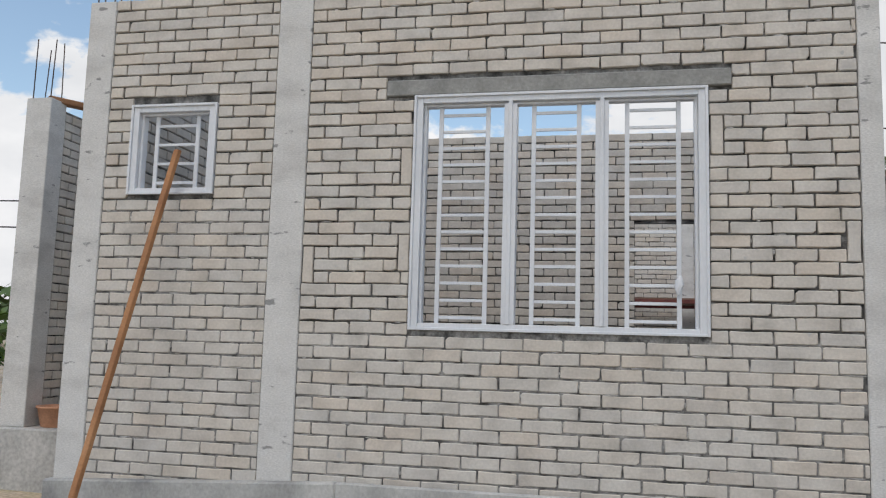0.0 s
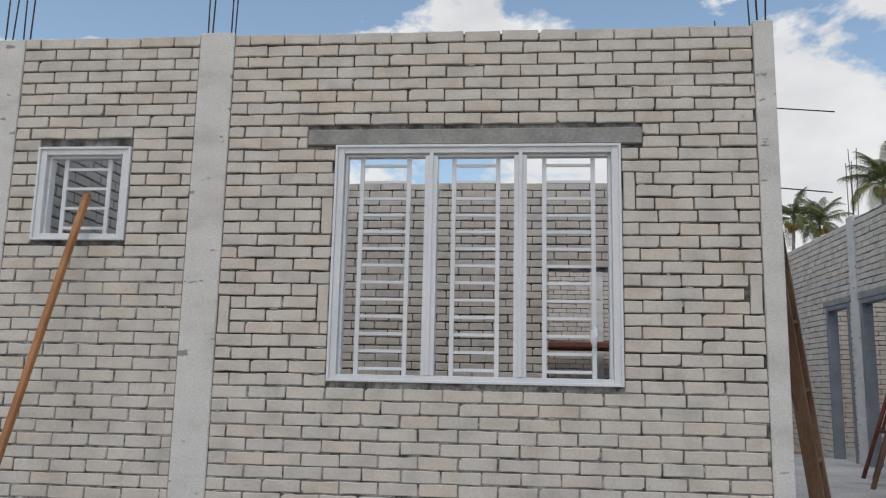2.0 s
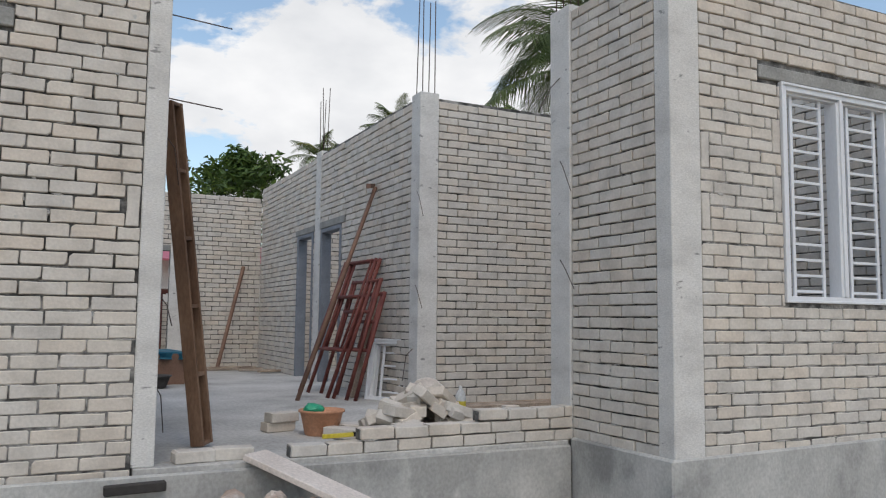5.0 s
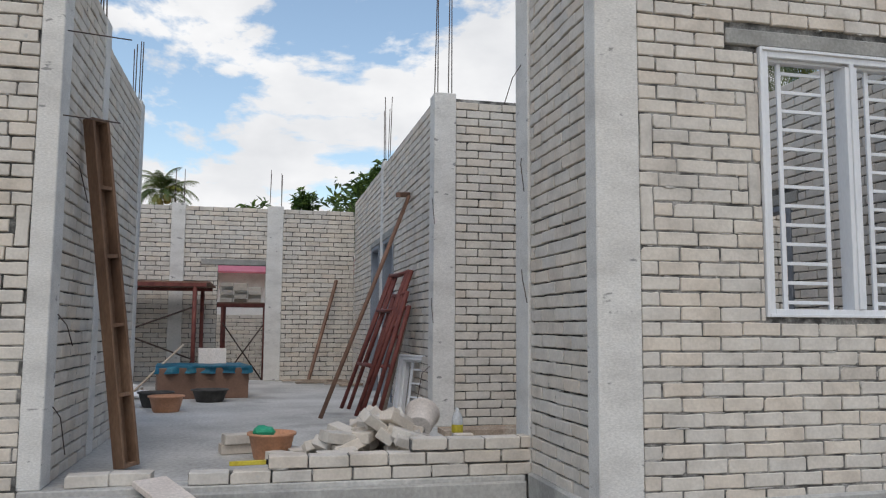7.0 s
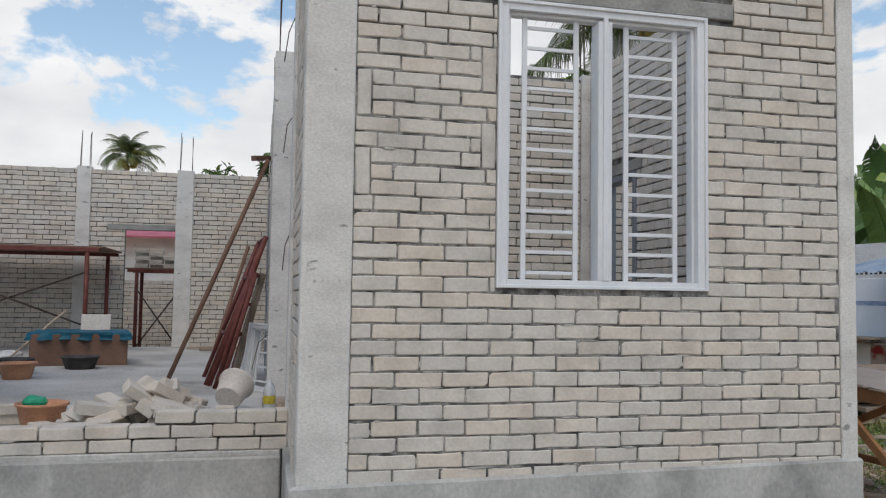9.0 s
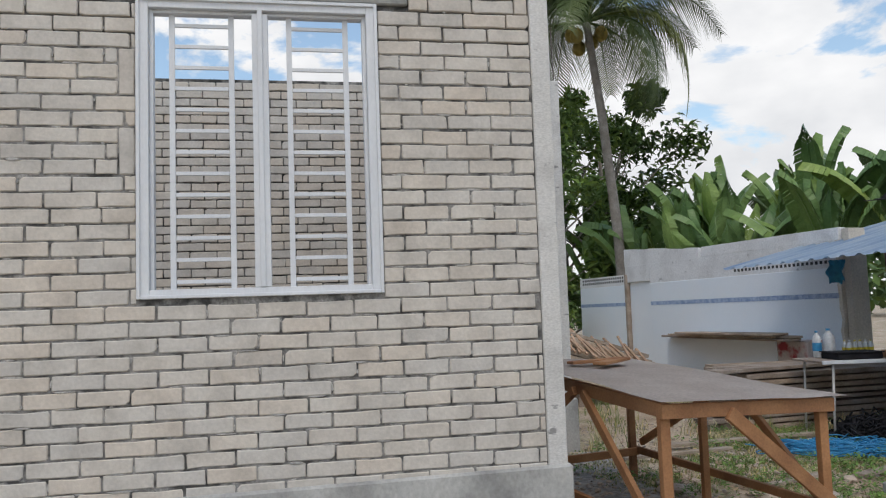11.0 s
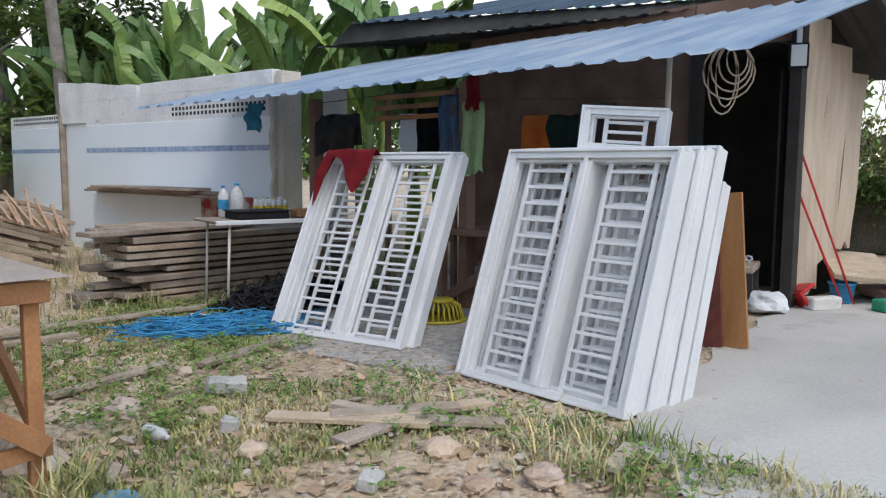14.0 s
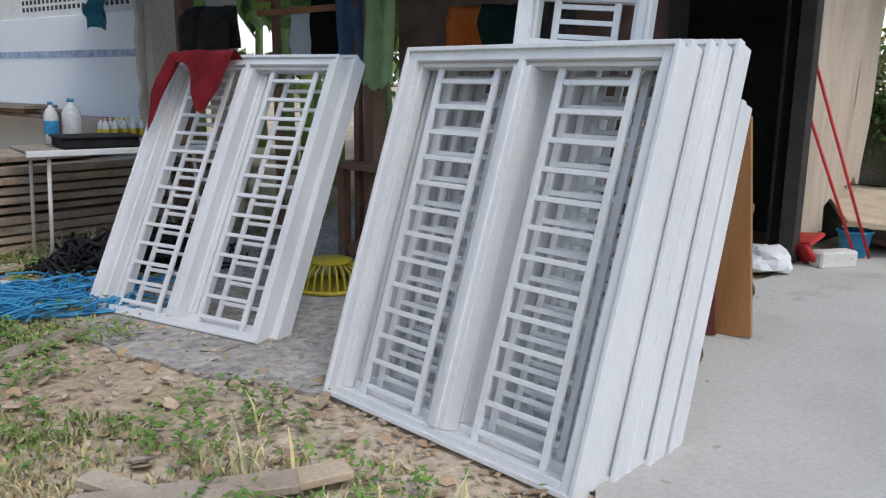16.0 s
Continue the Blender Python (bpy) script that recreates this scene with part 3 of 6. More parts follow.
brick_wall("wall_entrance_left", (1.41, FA + 0.2), (1.41, 5.98), LEVEL, TOP, "pale brick side wall of the entrance", near=(0, 1.0, 0.4, 3.5), limit=200)
column(1.35, 1.472, 5.98, 6.16, LEVEL, TOP, "slim cast concrete column in the side wall")
brick_wall("wall_entrance_left_2", (1.41, 6.16), (1.41, 7.68), LEVEL, TOPB + 0.1, "pale brick side wall of the entrance")
column(1.35, 1.472, 7.68, 7.86, LEVEL, TOPB + 0.1, "slim cast concrete column at the end of the side wall")
brick_wall("wall_room_back", (-3.36, 7.8), (1.35, 7.8), LEVEL, TOPB, "pale brick inner wall with a doorway", opens=[(3.63, 4.45, 0.4, 2.4)])
brick_wall("wall_room_left", (-3.28, 5.0), (-3.28, 7.74), LEVEL, TOPB, "pale brick inner side wall")
column(-4.86, -4.62, 6.12, 6.32, LEVEL, 3.25, "grey cast concrete column of the side porch")
brick_wall("wall_side_porch", (-4.68, 6.32), (-4.68, 10.2), LEVEL, 3.2, "pale brick wall of the side porch")
brick_wall("wall_back", (-4.9, 13.46), (4.04, 13.46), LEVEL, TOPB, "pale brick back wall with a doorway", opens=[(6.78, 7.52, 0.4, 2.31)])
brick_wall("wall_back_2", (4.15, 13.46), (6.84, 13.46), LEVEL, TOPB, "pale brick back wall of the inner room")
column(1.15, 1.36, 13.38, 13.52, LEVEL, TOPB + 0.03, "grey concrete column of the back wall")
column(2.625, 2.88, 13.38, 13.52, LEVEL, TOPB + 0.03, "grey concrete column of the back wall")
solid("lintel_back", box(bmesh.new(), 1.62, 2.62, 13.385, 13.535, 2.311, 2.4, 0.005), M_LINTEL, "grey precast lintel over the back doorway", "lintel", kind="structure")

column(4.035, 4.235, 7.15, 7.35, LEVEL, TOP, "grey cast concrete column at the outer corner of the hall", bar=1.0)
brick_wall("wall_hall_right", (4.095, 7.35), (4.095, 10.23), LEVEL, TOP - 0.03, "pale brick wall of the hall with a doorway", opens=[(2.03, 2.83, 0.4, 2.42), (1.9, 2.88, 2.42, 2.51)], near=(0, 1.9, 0.4, 3.5), limit=250)
column(4.035, 4.155, 10.231, 10.44, LEVEL, TOP, "slim cast concrete column between two doorways", bar=0.8)
brick_wall("wall_hall_right_2", (4.095, 10.44), (4.095, 13.4), LEVEL, TOP - 0.06, "pale brick wall of the hall with a doorway", opens=[(0.06, 0.8, 0.4, 2.42), (0.0, 0.9, 2.42, 2.5)])
solid("lintel_hall", box(bmesh.new(), 4.03, 4.16, 9.26, 10.225, 2.422, 2.508, 0.005), M_LINTEL, "grey precast lintel over a hall doorway", "lintel", kind="structure")
solid("lintel_hall_2", box(bmesh.new(), 4.03, 4.16, 10.445, 11.33, 2.422, 2.498, 0.005), M_LINTEL, "grey precast lintel over a hall doorway", "lintel", kind="structure")
brick_wall("wall_hall_front", (4.235, 7.16 + T), (6.86, 7.16 + T), LEVEL, TOP - 0.03, "pale brick wall behind the entrance", near=(0, 1.6, 0.4, 3.5), limit=250)
column(6.861, 7.06, 7.15, 7.30, LEVEL, TOP, "grey concrete column inside the front room", bar=0.9)
brick_wall("wall_hall_front_2", (7.061, 7.16 + T), (8.02, 7.16 + T), LEVEL, TOP - 0.03, "pale brick outer wall behind the work table")
column(8.021, 8.26, 7.15, 7.30, LEVEL, TOP, "grey cast concrete outer corner column")

column(4.14, 4.372, FB - 0.006, FB + 0.13, LEVEL, TOP + 0.05, "grey cast concrete column of the front room")
brick_wall("wall_front_3", (4.372, FB + T), (6.962, FB + T), LEVEL, TOP + 0.03, "pale cement brick wall around a two-bay window", dab=0.3, filled=True, low=2.6,
           opens=[(0.69, 1.813, 1.405, 2.82), (0.5, 1.97, 2.82, 2.91)], near=(0, 2.6, 0.4, 2.0), limit=290,
           soldiers=[(0.004, 1.83), (0.004, 2.2025), (0.612, 1.979), (0.612, 2.3515), (2.512, 2.7985)])
column(6.963, 7.062, FB - 0.006, FB + 0.13, LEVEL, TOP + 0.05, "slim cast concrete corner column of the front room")
solid("lintel_2", box(bmesh.new(), 4.875, 6.34, FB - 0.005, FB + 0.115, 2.823, 2.908, 0.006), M_LINTEL, "grey precast concrete lintel over the window", "lintel", kind="structure")
window_unit("window_3", 1.115, 1.405, 2, "white two-bay window frame with ladder grilles", pose(5.623, FB - 0.004, 1.41), kind="structure")
brick_wall("wall_front_side", (4.14 + T, FB + 0.13), (4.14 + T, 4.84), LEVEL, TOP + 0.02, "pale brick return wall beside the entrance", near=(0, 1, 0.4, 3.6))
column(4.125, 4.262, 4.841, 5.08, LEVEL, TOP + 0.05, "grey concrete column at the entrance opening", bar=0.9)
brick_wall("wall_east", (7.0, FB + 0.13), (7.0, 7.15), LEVEL, TOP, "pale brick side wall of the front room with a doorway", opens=[(2.2, 2.9, 0.4, 2.42), (2.1, 3.0, 2.42, 2.52)])
solid("lintel_east", box(bmesh.new(), 6.935, 7.065, 6.1, 6.98, 2.422, 2.515, 0.005), M_LINTEL, "grey precast lintel over the side doorway", "lintel", kind="structure")


def door_frame(name, m, w, h, label):
    """A painted steel door frame; opening along x."""
    b = thing(name, label, "door frame", m, kind="structure")
    for sx in (-1, 1):
        part("jamb", box(bmesh.new(), sx * w / 2 - 0.03, sx * w / 2 + 0.03, -0.065, 0.065, 0, h, 0.004), M_DOORFR, b)
    part("head", box(bmesh.new(), -w / 2 + 0.031, w / 2 - 0.031, -0.065, 0.065, h - 0.05, h, 0.004), M_DOORFR, b)
    return b


door_frame("door_1", pose(4.095, 9.78, LEVEL, 0, 0, 90), 0.74, 1.93, "grey-blue steel door frame without a leaf")
door_frame("door_2", pose(4.095, 10.87, LEVEL, 0, 0, 90), 0.68, 1.93, "grey-blue steel door frame without a leaf")
door_frame("door_3", pose(7.0, 6.54, LEVEL, 0, 0, 90), 0.64, 1.93, "grey-blue steel door frame without a leaf")

brick_wall("wall_inner_room", (6.9, 7.3), (6.9, 13.4), LEVEL, TOPB, "pale brick inner wall seen through the doorways")

# low wall across the entrance, three courses stepping up
for k, x0 in enumerate((2.2, 2.62, 3.42)):
    brick_wall("low_wall_%d" % (k + 1), (x0, 4.83 + T), (4.138, 4.83 + T), LEVEL + k * COURSE, LEVEL + k * COURSE + COURSE, "low course of new pale bricks across the entrance", near=(0, 2, 0, 1))

# ---- ground ----
def ground_material():
    m = surf("yard_ground", [(0.32, (0.46, 0.345, 0.235)), (0.5, (0.58, 0.46, 0.33)), (0.68, (0.67, 0.57, 0.435))], 1.1, 0.95, 0.8, 26, fine=0.22, dist=0.02,
             spots=(1.7, 0.55, 0.7, (0.4, 0.36, 0.2)))
    return m


M_GROUND = ground_material()
M_PAD = surf("cement_pad", [(0.32, (0.43, 0.415, 0.39)), (0.5, (0.515, 0.5, 0.47)), (0.7, (0.56, 0.545, 0.515))], 0.9, 0.9, 0.45, 45, fine=0.08, dist=0.005, spots=(2.4, 0.6, 0.68, (0.43, 0.41, 0.38)))
M_DUST = surf("cement_dust_soil", [(0.3, (0.32, 0.3, 0.275)), (0.55, (0.45, 0.43, 0.4)), (0.75, (0.54, 0.52, 0.485))], 1.8, 0.95, 0.9, 22, fine=0.28, dist=0.02)


# one sheet, finer near the house, that reaches the horizon
def ground_line(lo, hi, a, b, step):
    out, v = [], a
    while v <= b:
        out.append(v)
        v += step
    return [lo, lo * 0.4, lo * 0.12, lo * 0.04] + out + [hi * 0.04, hi * 0.12, hi * 0.4, hi]


gx = ground_line(-900, 900, -16, 26, 0.22)
gy = ground_line(-900, 900, -9, 25, 0.22)
vs = [(x, y, 0.012 * (noise.noise((x * 1.1, y * 1.1, 0)) + 0.6 * noise.noise((x * 4, y * 4, 3))) if abs(x) < 30 and abs(y) < 30 else 0.0) for y in gy for x in gx]
fs = [(j * len(gx) + i, j * len(gx) + i + 1, (j + 1) * len(gx) + i + 1, (j + 1) * len(gx) + i) for j in range(len(gy) - 1) for i in range(len(gx) - 1)]
tagged(new("ground", raw("ground", vs, fs, M_GROUND)), "dry sandy soil with patchy weeds and rubble", "ground", kind="structure")


def patch(name, pts, z, mat, label, cut=0.09):
    """A flat-topped patch on the ground with an uneven outline round corner points."""
    out = []
    for i, p in enumerate(pts):
        q = pts[(i + 1) % len(pts)]
        n = max(2, int(math.dist(p, q) / 0.12))
        for k in range(n):
            x, y = p[0] + (q[0] - p[0]) * k / n, p[1] + (q[1] - p[1]) * k / n
            out.append((x + cut * noise.noise((x * 3, y * 3, 1)), y + cut * noise.noise((x * 3, y * 3, 7))))
    bm = bmesh.new()
    top = [bm.verts.new((x, y, z)) for x, y in out]
    low = [bm.verts.new((x + 0.02 * noise.noise((x * 9, y * 9, 1)), y, -0.05)) for x, y in out]
    bm.faces.new(top)
    for i in range(len(out)):
        j = (i + 1) % len(out)
        bm.faces.new((low[i], low[j], top[j], top[i]))
    bmesh.ops.triangulate(bm, faces=[f for f in bm.faces if len(f.verts) > 4])
    return solid(name, bm, mat, label, "ground", kind="structure")


patch("cement_pad", [(10.6, 2.95), (11.1, 3.25), (12.3, 3.5), (12.6, 3.7), (14.4, 4.05), (17.5, 3.6), (17.5, -4), (9.2, -4), (9.6, 1.5)], 0.022, M_PAD, "pale dusty cement pad in front of the shed")
patch("gravel_strip", [(10.75, 4.2), (11.2, 3.3), (12.5, 3.7), (14.2, 4.3), (14.2, 8.0), (11.2, 7.2), (10.3, 6.3), (10.4, 5.2)], 0.017, M_DUST, "grey gravelly strip along the shed")
patch("dusty_strip", [(-12, 4.7), (4.0, 4.75), (4.05, 3.75), (7.2, 3.75), (7.3, 6.9), (8.4, 7.0), (8.1, 5.0), (7.7, 3.2), (6.5, 2.9), (4, 2.6), (0, 3.4), (-12, 3.4)], 0.016, M_DUST, "grey cement dust and rubble along the house", cut=0.25)

# ---- work table ----
TL, TS = Vector((-0.125, 0.992, 0)), Vector((0.979, 0.204, 0))
T0 = Vector((7.51, 3.73, 0))


def tp(s, l, z):
    return T0 + TS * s + TL * l + Vector((0, 0, z))


def th(s, l):
    """Height of the uneven frame's top."""
    return 0.82 + 0.05 * l - 0.045 * s


table = thing("work_table", "rough timber work table with a dusty plywood top", "table", pose(*T0))
inv = Matrix.Translation(-T0)


def tpart(name, p0, p1, w, h, mat=M_WOOD, label=""):
    bm = beam(bmesh.new(), p0, p1, w, h)
    bmesh.ops.transform(bm, matrix=inv, verts=bm.verts)
    return part(name, bm, mat, table, label)


for s in (0.0, 1.02):
    o = 0.04 if s else -0.04
    for l in (0.0, 1.95):
        tpart("leg", tp(s, l, 0), tp(s, l, th(s, l)), 0.05, 0.045)
    tpart("top_rail", tp(s, -0.05, th(s, 0) - 0.03), tp(s, 2.02, th(s, 2) - 0.03), 0.045, 0.07)
    tpart("low_rail", tp(s + o * 0.8, -0.03, 0.2), tp(s + o * 0.8, 2.0, 0.22), 0.03, 0.05)
    tpart("brace", tp(s + o, 0.05, 0.2), tp(s + o, 0.75, th(s, 0.75) - 0.04), 0.03, 0.05)
    tpart("brace", tp(s + o, 0.85, th(s, 0.85) - 0.04), tp(s + o, 1.88, 0.28), 0.03, 0.05)
tpart("leg", tp(1.02, 1.05, 0), tp(1.02, 1.05, th(1.02, 1.05)), 0.045, 0.045)
tpart("strut", tp(-0.04, 1.25, 0.02), tp(-0.07, 1.72, 0.62), 0.05, 0.04, M_WOOD)
for l in (0.0, 1.95):
    tpart("cross_rail", tp(-0.04, l - 0.03, th(0, l) - 0.03), tp(1.07, l - 0.03, th(1, l) - 0.03), 0.045, 0.07)
    tpart("cross_rail", tp(-0.04, l - 0.03, 0.2), tp(1.05, l - 0.03, 0.21), 0.03, 0.055)
tpart("brace", tp(0.36, -0.06, th(0.3, 0) - 0.05), tp(1.03, -0.06, 0.22), 0.025, 0.07)
top = bmesh.new()
N, Mm = 10, 16
grid = [[top.verts.new(tp(-0.06 + 1.2 * i / N, -0.08 + 2.16 * j / Mm, th(1.2 * i / N, 2.16 * j / Mm) + 0.022 + 0.008 * noise.noise((i * 0.35, j * 0.3, 2)) + (0.03 * j / Mm if i == 0 else 0))) for i in range(N + 1)] for j in range(Mm + 1)]
for j in range(Mm):
    for i in range(N):
        top.faces.new((grid[j][i], grid[j][i + 1], grid[j + 1][i + 1], grid[j + 1][i]))
bmesh.ops.solidify(top, geom=top.faces[:], thickness=0.014)
bmesh.ops.transform(top, matrix=inv, verts=top.verts)
part("tabletop", top, M_BOARD, table, "warped dusty plywood sheet")

# ---- leaning window frames ----
def leaning(name, foot, yaw, lean, label, W=1.12, H=1.41, group="white window frames leaning by the shed", rungs=13, depth=0.118, phase=0.35):
    m = pose(foot[0], foot[1], foot[2] if len(foot) > 2 else 0.02, 0, 0, yaw) @ pose(0, 0, 0, -lean, 0, 0)
    return window_unit(name, W, H, 2, label, m, rungs=rungs, depth=depth, group=group, phase=phase)


for k in range(2):
    leaning("window_frame", (10.73 + 0.094 * k, 5.43 - 0.016 * k), -74 + 0.4 * k, 27, "white two-bay window frame leaning on a shed post", W=1.11, H=1.39, depth=0.082, phase=(0.35, 0.8)[k])
for k in range(6):
    leaning("window_frame", (10.77 + 0.0855 * k + (0.03 if k == 5 else 0), 3.69 - 0.008 * k + 0.012 * (k % 2)), -89.5 + 0.5 * (k % 3), 18.7 - 0.45 * k, "white two-bay window frame in a leaning stack", W=1.11, H=1.31 if k < 5 else 1.12, depth=0.08, phase=(0.35, 0.42, 0.3, 0.45, 0.38, 0.4)[k])

# ---- shed ----
SX = 14.3
shed = thing("shed", "low timber shed with blue sheet roof and plywood walls", "shed", pose(SX, 6, 0))
sinv = Matrix.Translation((-SX, -6, 0))


def spart(name, bm, mat, label=""):
    bmesh.ops.transform(bm, matrix=sinv, verts=bm.verts)
    return part(name, bm, mat, shed, label)


def sheet_roof(c00, c10, c01, c11, pitch, amp, across):
    """Corrugated sheet between four corners; ridges run from the first edge to the second."""
    c00, c10, c01, c11 = map(Vector, (c00, c10, c01, c11))
    bm = bmesh.new()
    n = max(4, int((c10 - c00).length / pitch) * 6)
    rows = []
    for j in range(across + 1):
        v = j / across
        row = []
        for i in range(n + 1):
            u = i / n
            p = c00.lerp(c10, u).lerp(c01.lerp(c11, u), v)
            ph = (i % 6)
            row.append(bm.verts.new(p + Vector((0, 0, (amp if ph in (0, 1) else 0.0) + 0.01 * noise.noise((u * 6, v * 3, 5))))))
        rows.append(row)
    for j in range(across):
        for i in range(n):
            bm.faces.new((rows[j][i], rows[j][i + 1], rows[j + 1][i + 1], rows[j + 1][i]))
    bmesh.ops.solidify(bm, geom=bm.faces[:], thickness=0.004)
    return bm


spart("canopy_roof", sheet_roof((10.85, 8.95, 1.70), (11.62, 3.0, 1.76), (13.9, 9.1, 2.42), (14.45, 3.3, 2.52), 0.2, 0.022, 5), M_ROOF, "sun-bleached blue sheet canopy")
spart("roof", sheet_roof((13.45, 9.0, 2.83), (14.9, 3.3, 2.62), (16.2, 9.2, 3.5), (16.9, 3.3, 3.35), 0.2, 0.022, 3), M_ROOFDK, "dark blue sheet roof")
# added dark strip that closes the eave gap, in place of shadow there
spart("eave_shade_strip", sheet_roof((13.4, 9.3, 2.615), (14.72, 3.42, 2.54), (13.52, 9.05, 2.845), (14.95, 3.35, 2.625), 0.2, 0.008, 2), M_ROOFGREY)
# underside shade is put into this sheet's dark colour
spart("soffit_sheet", sheet_roof((13.35, 9.6, 2.61), (14.6, 3.45, 2.535), (15.9, 9.4, 2.8), (16.4, 3.45, 2.6), 0.2, 0.018, 3), M_ROOFGREY, "rusty sheet under the roof edge, coloured dark for underside shade")
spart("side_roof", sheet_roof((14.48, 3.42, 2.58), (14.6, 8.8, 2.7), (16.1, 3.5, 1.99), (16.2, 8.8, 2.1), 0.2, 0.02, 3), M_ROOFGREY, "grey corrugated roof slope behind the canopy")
# posts at the door take the dark colour of the interior shade
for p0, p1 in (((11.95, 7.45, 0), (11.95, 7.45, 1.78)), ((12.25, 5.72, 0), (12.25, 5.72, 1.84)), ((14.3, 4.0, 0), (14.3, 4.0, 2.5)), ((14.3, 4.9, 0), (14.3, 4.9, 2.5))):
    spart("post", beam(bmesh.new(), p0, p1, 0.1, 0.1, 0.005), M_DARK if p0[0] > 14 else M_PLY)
spart("front_wall", box(bmesh.new(), SX, SX + 0.03, 4.95, 7.8, 0, 2.6), M_PLY, "brown plywood wall")
# near-black back wall: its colour holds the shade of the interior
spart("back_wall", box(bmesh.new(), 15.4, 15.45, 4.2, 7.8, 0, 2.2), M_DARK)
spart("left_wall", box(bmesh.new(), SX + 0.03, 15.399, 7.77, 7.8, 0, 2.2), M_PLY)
# added unseen panel: blocks sky seen through the door, dark as interior shade
spart("unseen_ceiling", box(bmesh.new(), SX + 0.035, 15.45, 4.2, 7.8, 2.201, 2.22), M_DARK)
spart("door_head", box(bmesh.new(), SX, SX + 0.03, 4.06, 4.94, 2.2, 2.6), M_PLY)
for i, (x0, x1, z0, z1, lean_x) in enumerate(((14.36, 14.9, 0.1, 2.42, -0.05), (14.98, 15.42, 0.34, 2.24, -0.09), (15.5, 15.86, 0.42, 2.04, -0.11))):
    bmp = box(bmesh.new(), x0, x1, 4.0 + 0.03 * i, 4.03 + 0.03 * i, z0, z1)
    bmesh.ops.subdivide_edges(bmp, edges=bmp.edges[:], cuts=11, use_grid_fill=True)
    for v in bmp.verts:
        edge = 0 if v.co.x < (x0 + x1) / 2 else 1
        f = (v.co.z - z0) / (z1 - z0)
        v.co.x += lean_x * (1 - f) + 0.075 * noise.noise((v.co.z * 1.3, i * 3.0 + edge * 9, 0)) + 0.018 * noise.noise((v.co.z * 6, i * 3.0 + edge * 9, 5))
        v.co.y += 0.05 * noise.noise((v.co.z * 1.1, v.co.x * 2, 4))
        v.co.z += (1 - f) * 0.12 * noise.noise((v.co.x * 7, i, 2))
    spart("side_plank", bmp, M_PLANKLT, "pale rough-sawn plank with a wavy edge")
# added dark board behind the planks, makes the gaps read as shade
spart("gap_shade_board", box(bmesh.new(), SX + 0.07, 15.74, 4.16, 4.18, 0.0, 1.98), M_DARK)
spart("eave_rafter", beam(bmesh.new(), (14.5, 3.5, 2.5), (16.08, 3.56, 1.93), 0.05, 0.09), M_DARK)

# ---- tiled ruin ----
ruin = thing("wall_ruin", "half-demolished white wall with tiles and a blue border", "ruined wall", pose(12.05, 8.4, 0, 0, 0, 97.8), kind="structure")
def ruin_box(name, u0, u1, v0, v1, z0, z1, mat, label=""):
    return part(name, box(bmesh.new(), u0, u1, v0, v1, z0, z1, 0.004), mat, ruin, label)
M_RETURN = surf("beige_render", [(0.3, (0.6, 0.54, 0.45)), (0.7, (0.72, 0.66, 0.57))], 3, 0.92, 0.5, 50)
ruin_box("top_course", 0, 2.6, -0.12, 0, 2.001, 2.15, M_PLASTER)
ruin_box("body", 0, 4.0, -0.12, 0, 0, 2.0, M_PLASTER)
ruin_box("body", 4.75, 6.4, -0.12, 0, 0, 1.86, M_PLASTER)
ruin_box("lintel", 4.001, 4.749, -0.12, 0, 1.72, 2.0, M_PLASTER)
ruin_box("recess", 4.001, 4.749, -0.12, -0.05, 0, 1.719, M_TILE)
ruin_box("door_post", 4.69, 4.749, -0.049, 0.03, 0, 1.86, M_GREYWOOD, "grey weathered door post")
bmc = box(bmesh.new(), 2.68, 4.76, -0.12, 0, 2.001, 2.14)
bmesh.ops.subdivide_edges(bmc, edges=[e for e in bmc.edges if abs(e.verts[0].co.x - e.verts[1].co.x) > 1], cuts=9)
for v in bmc.verts:
    if v.co.z > 2.05:
        v.co.z += 0.16 * (v.co.x - 2.68) / 2.08 + 0.03 * noise.noise((v.co.x * 3, 0, 2))
part("broken_course", bmc, M_PLASTER, ruin, "sloping broken top course")
ruin_box("tiling", 0.02, 3.98, 0.001, 0.012, 0, 1.68, M_TILE)
ruin_box("tiling", 4.77, 6.38, 0.001, 0.012, 0, 1.68, M_TILE)
ruin_box("border", 0.02, 3.98, 0.0125, 0.015, 1.32, 1.38, M_TILEBLUE)
ruin_box("border", 4.77, 6.38, 0.0125, 0.015, 1.32, 1.38, M_TILEBLUE)
# solid dark blocks stand for the shade in the vents; nothing is cut through
for u0, n in ((0.12, 24), (4.82, 20)):
    for i in range(n):
        for j in range(2):
            ruin_box("vent_hole_shade", u0 + 0.075 * i, u0 + 0.045 + 0.075 * i, -0.1, 0.0035, 1.735 + 0.062 * j, 1.775 + 0.062 * j, M_CGREY)
be = box(bmesh.new(), -0.03, 0.02, -0.1, 0.03, 0.0, 2.0)
bmesh.ops.subdivide_edges(be, edges=be.edges[:], cuts=14, use_grid_fill=True)
for v in be.verts:
    v.co += Vector((noise.noise(v.co * 9), noise.noise(v.co * 9 + Vector((4, 0, 0))), 0)) * 0.025
part("broken_edge", be, M_RETURN, ruin, "rough broken brick edge")
ruin_box("return_wall", -0.13, -0.031, -0.27, -0.02, 0, 2.13, M_RETURN, "bare beige render")
ruin_box("return_wall", -0.45, -0.2, -0.62, -0.5, 0, 1.95, M_RETURN, "bare beige render")

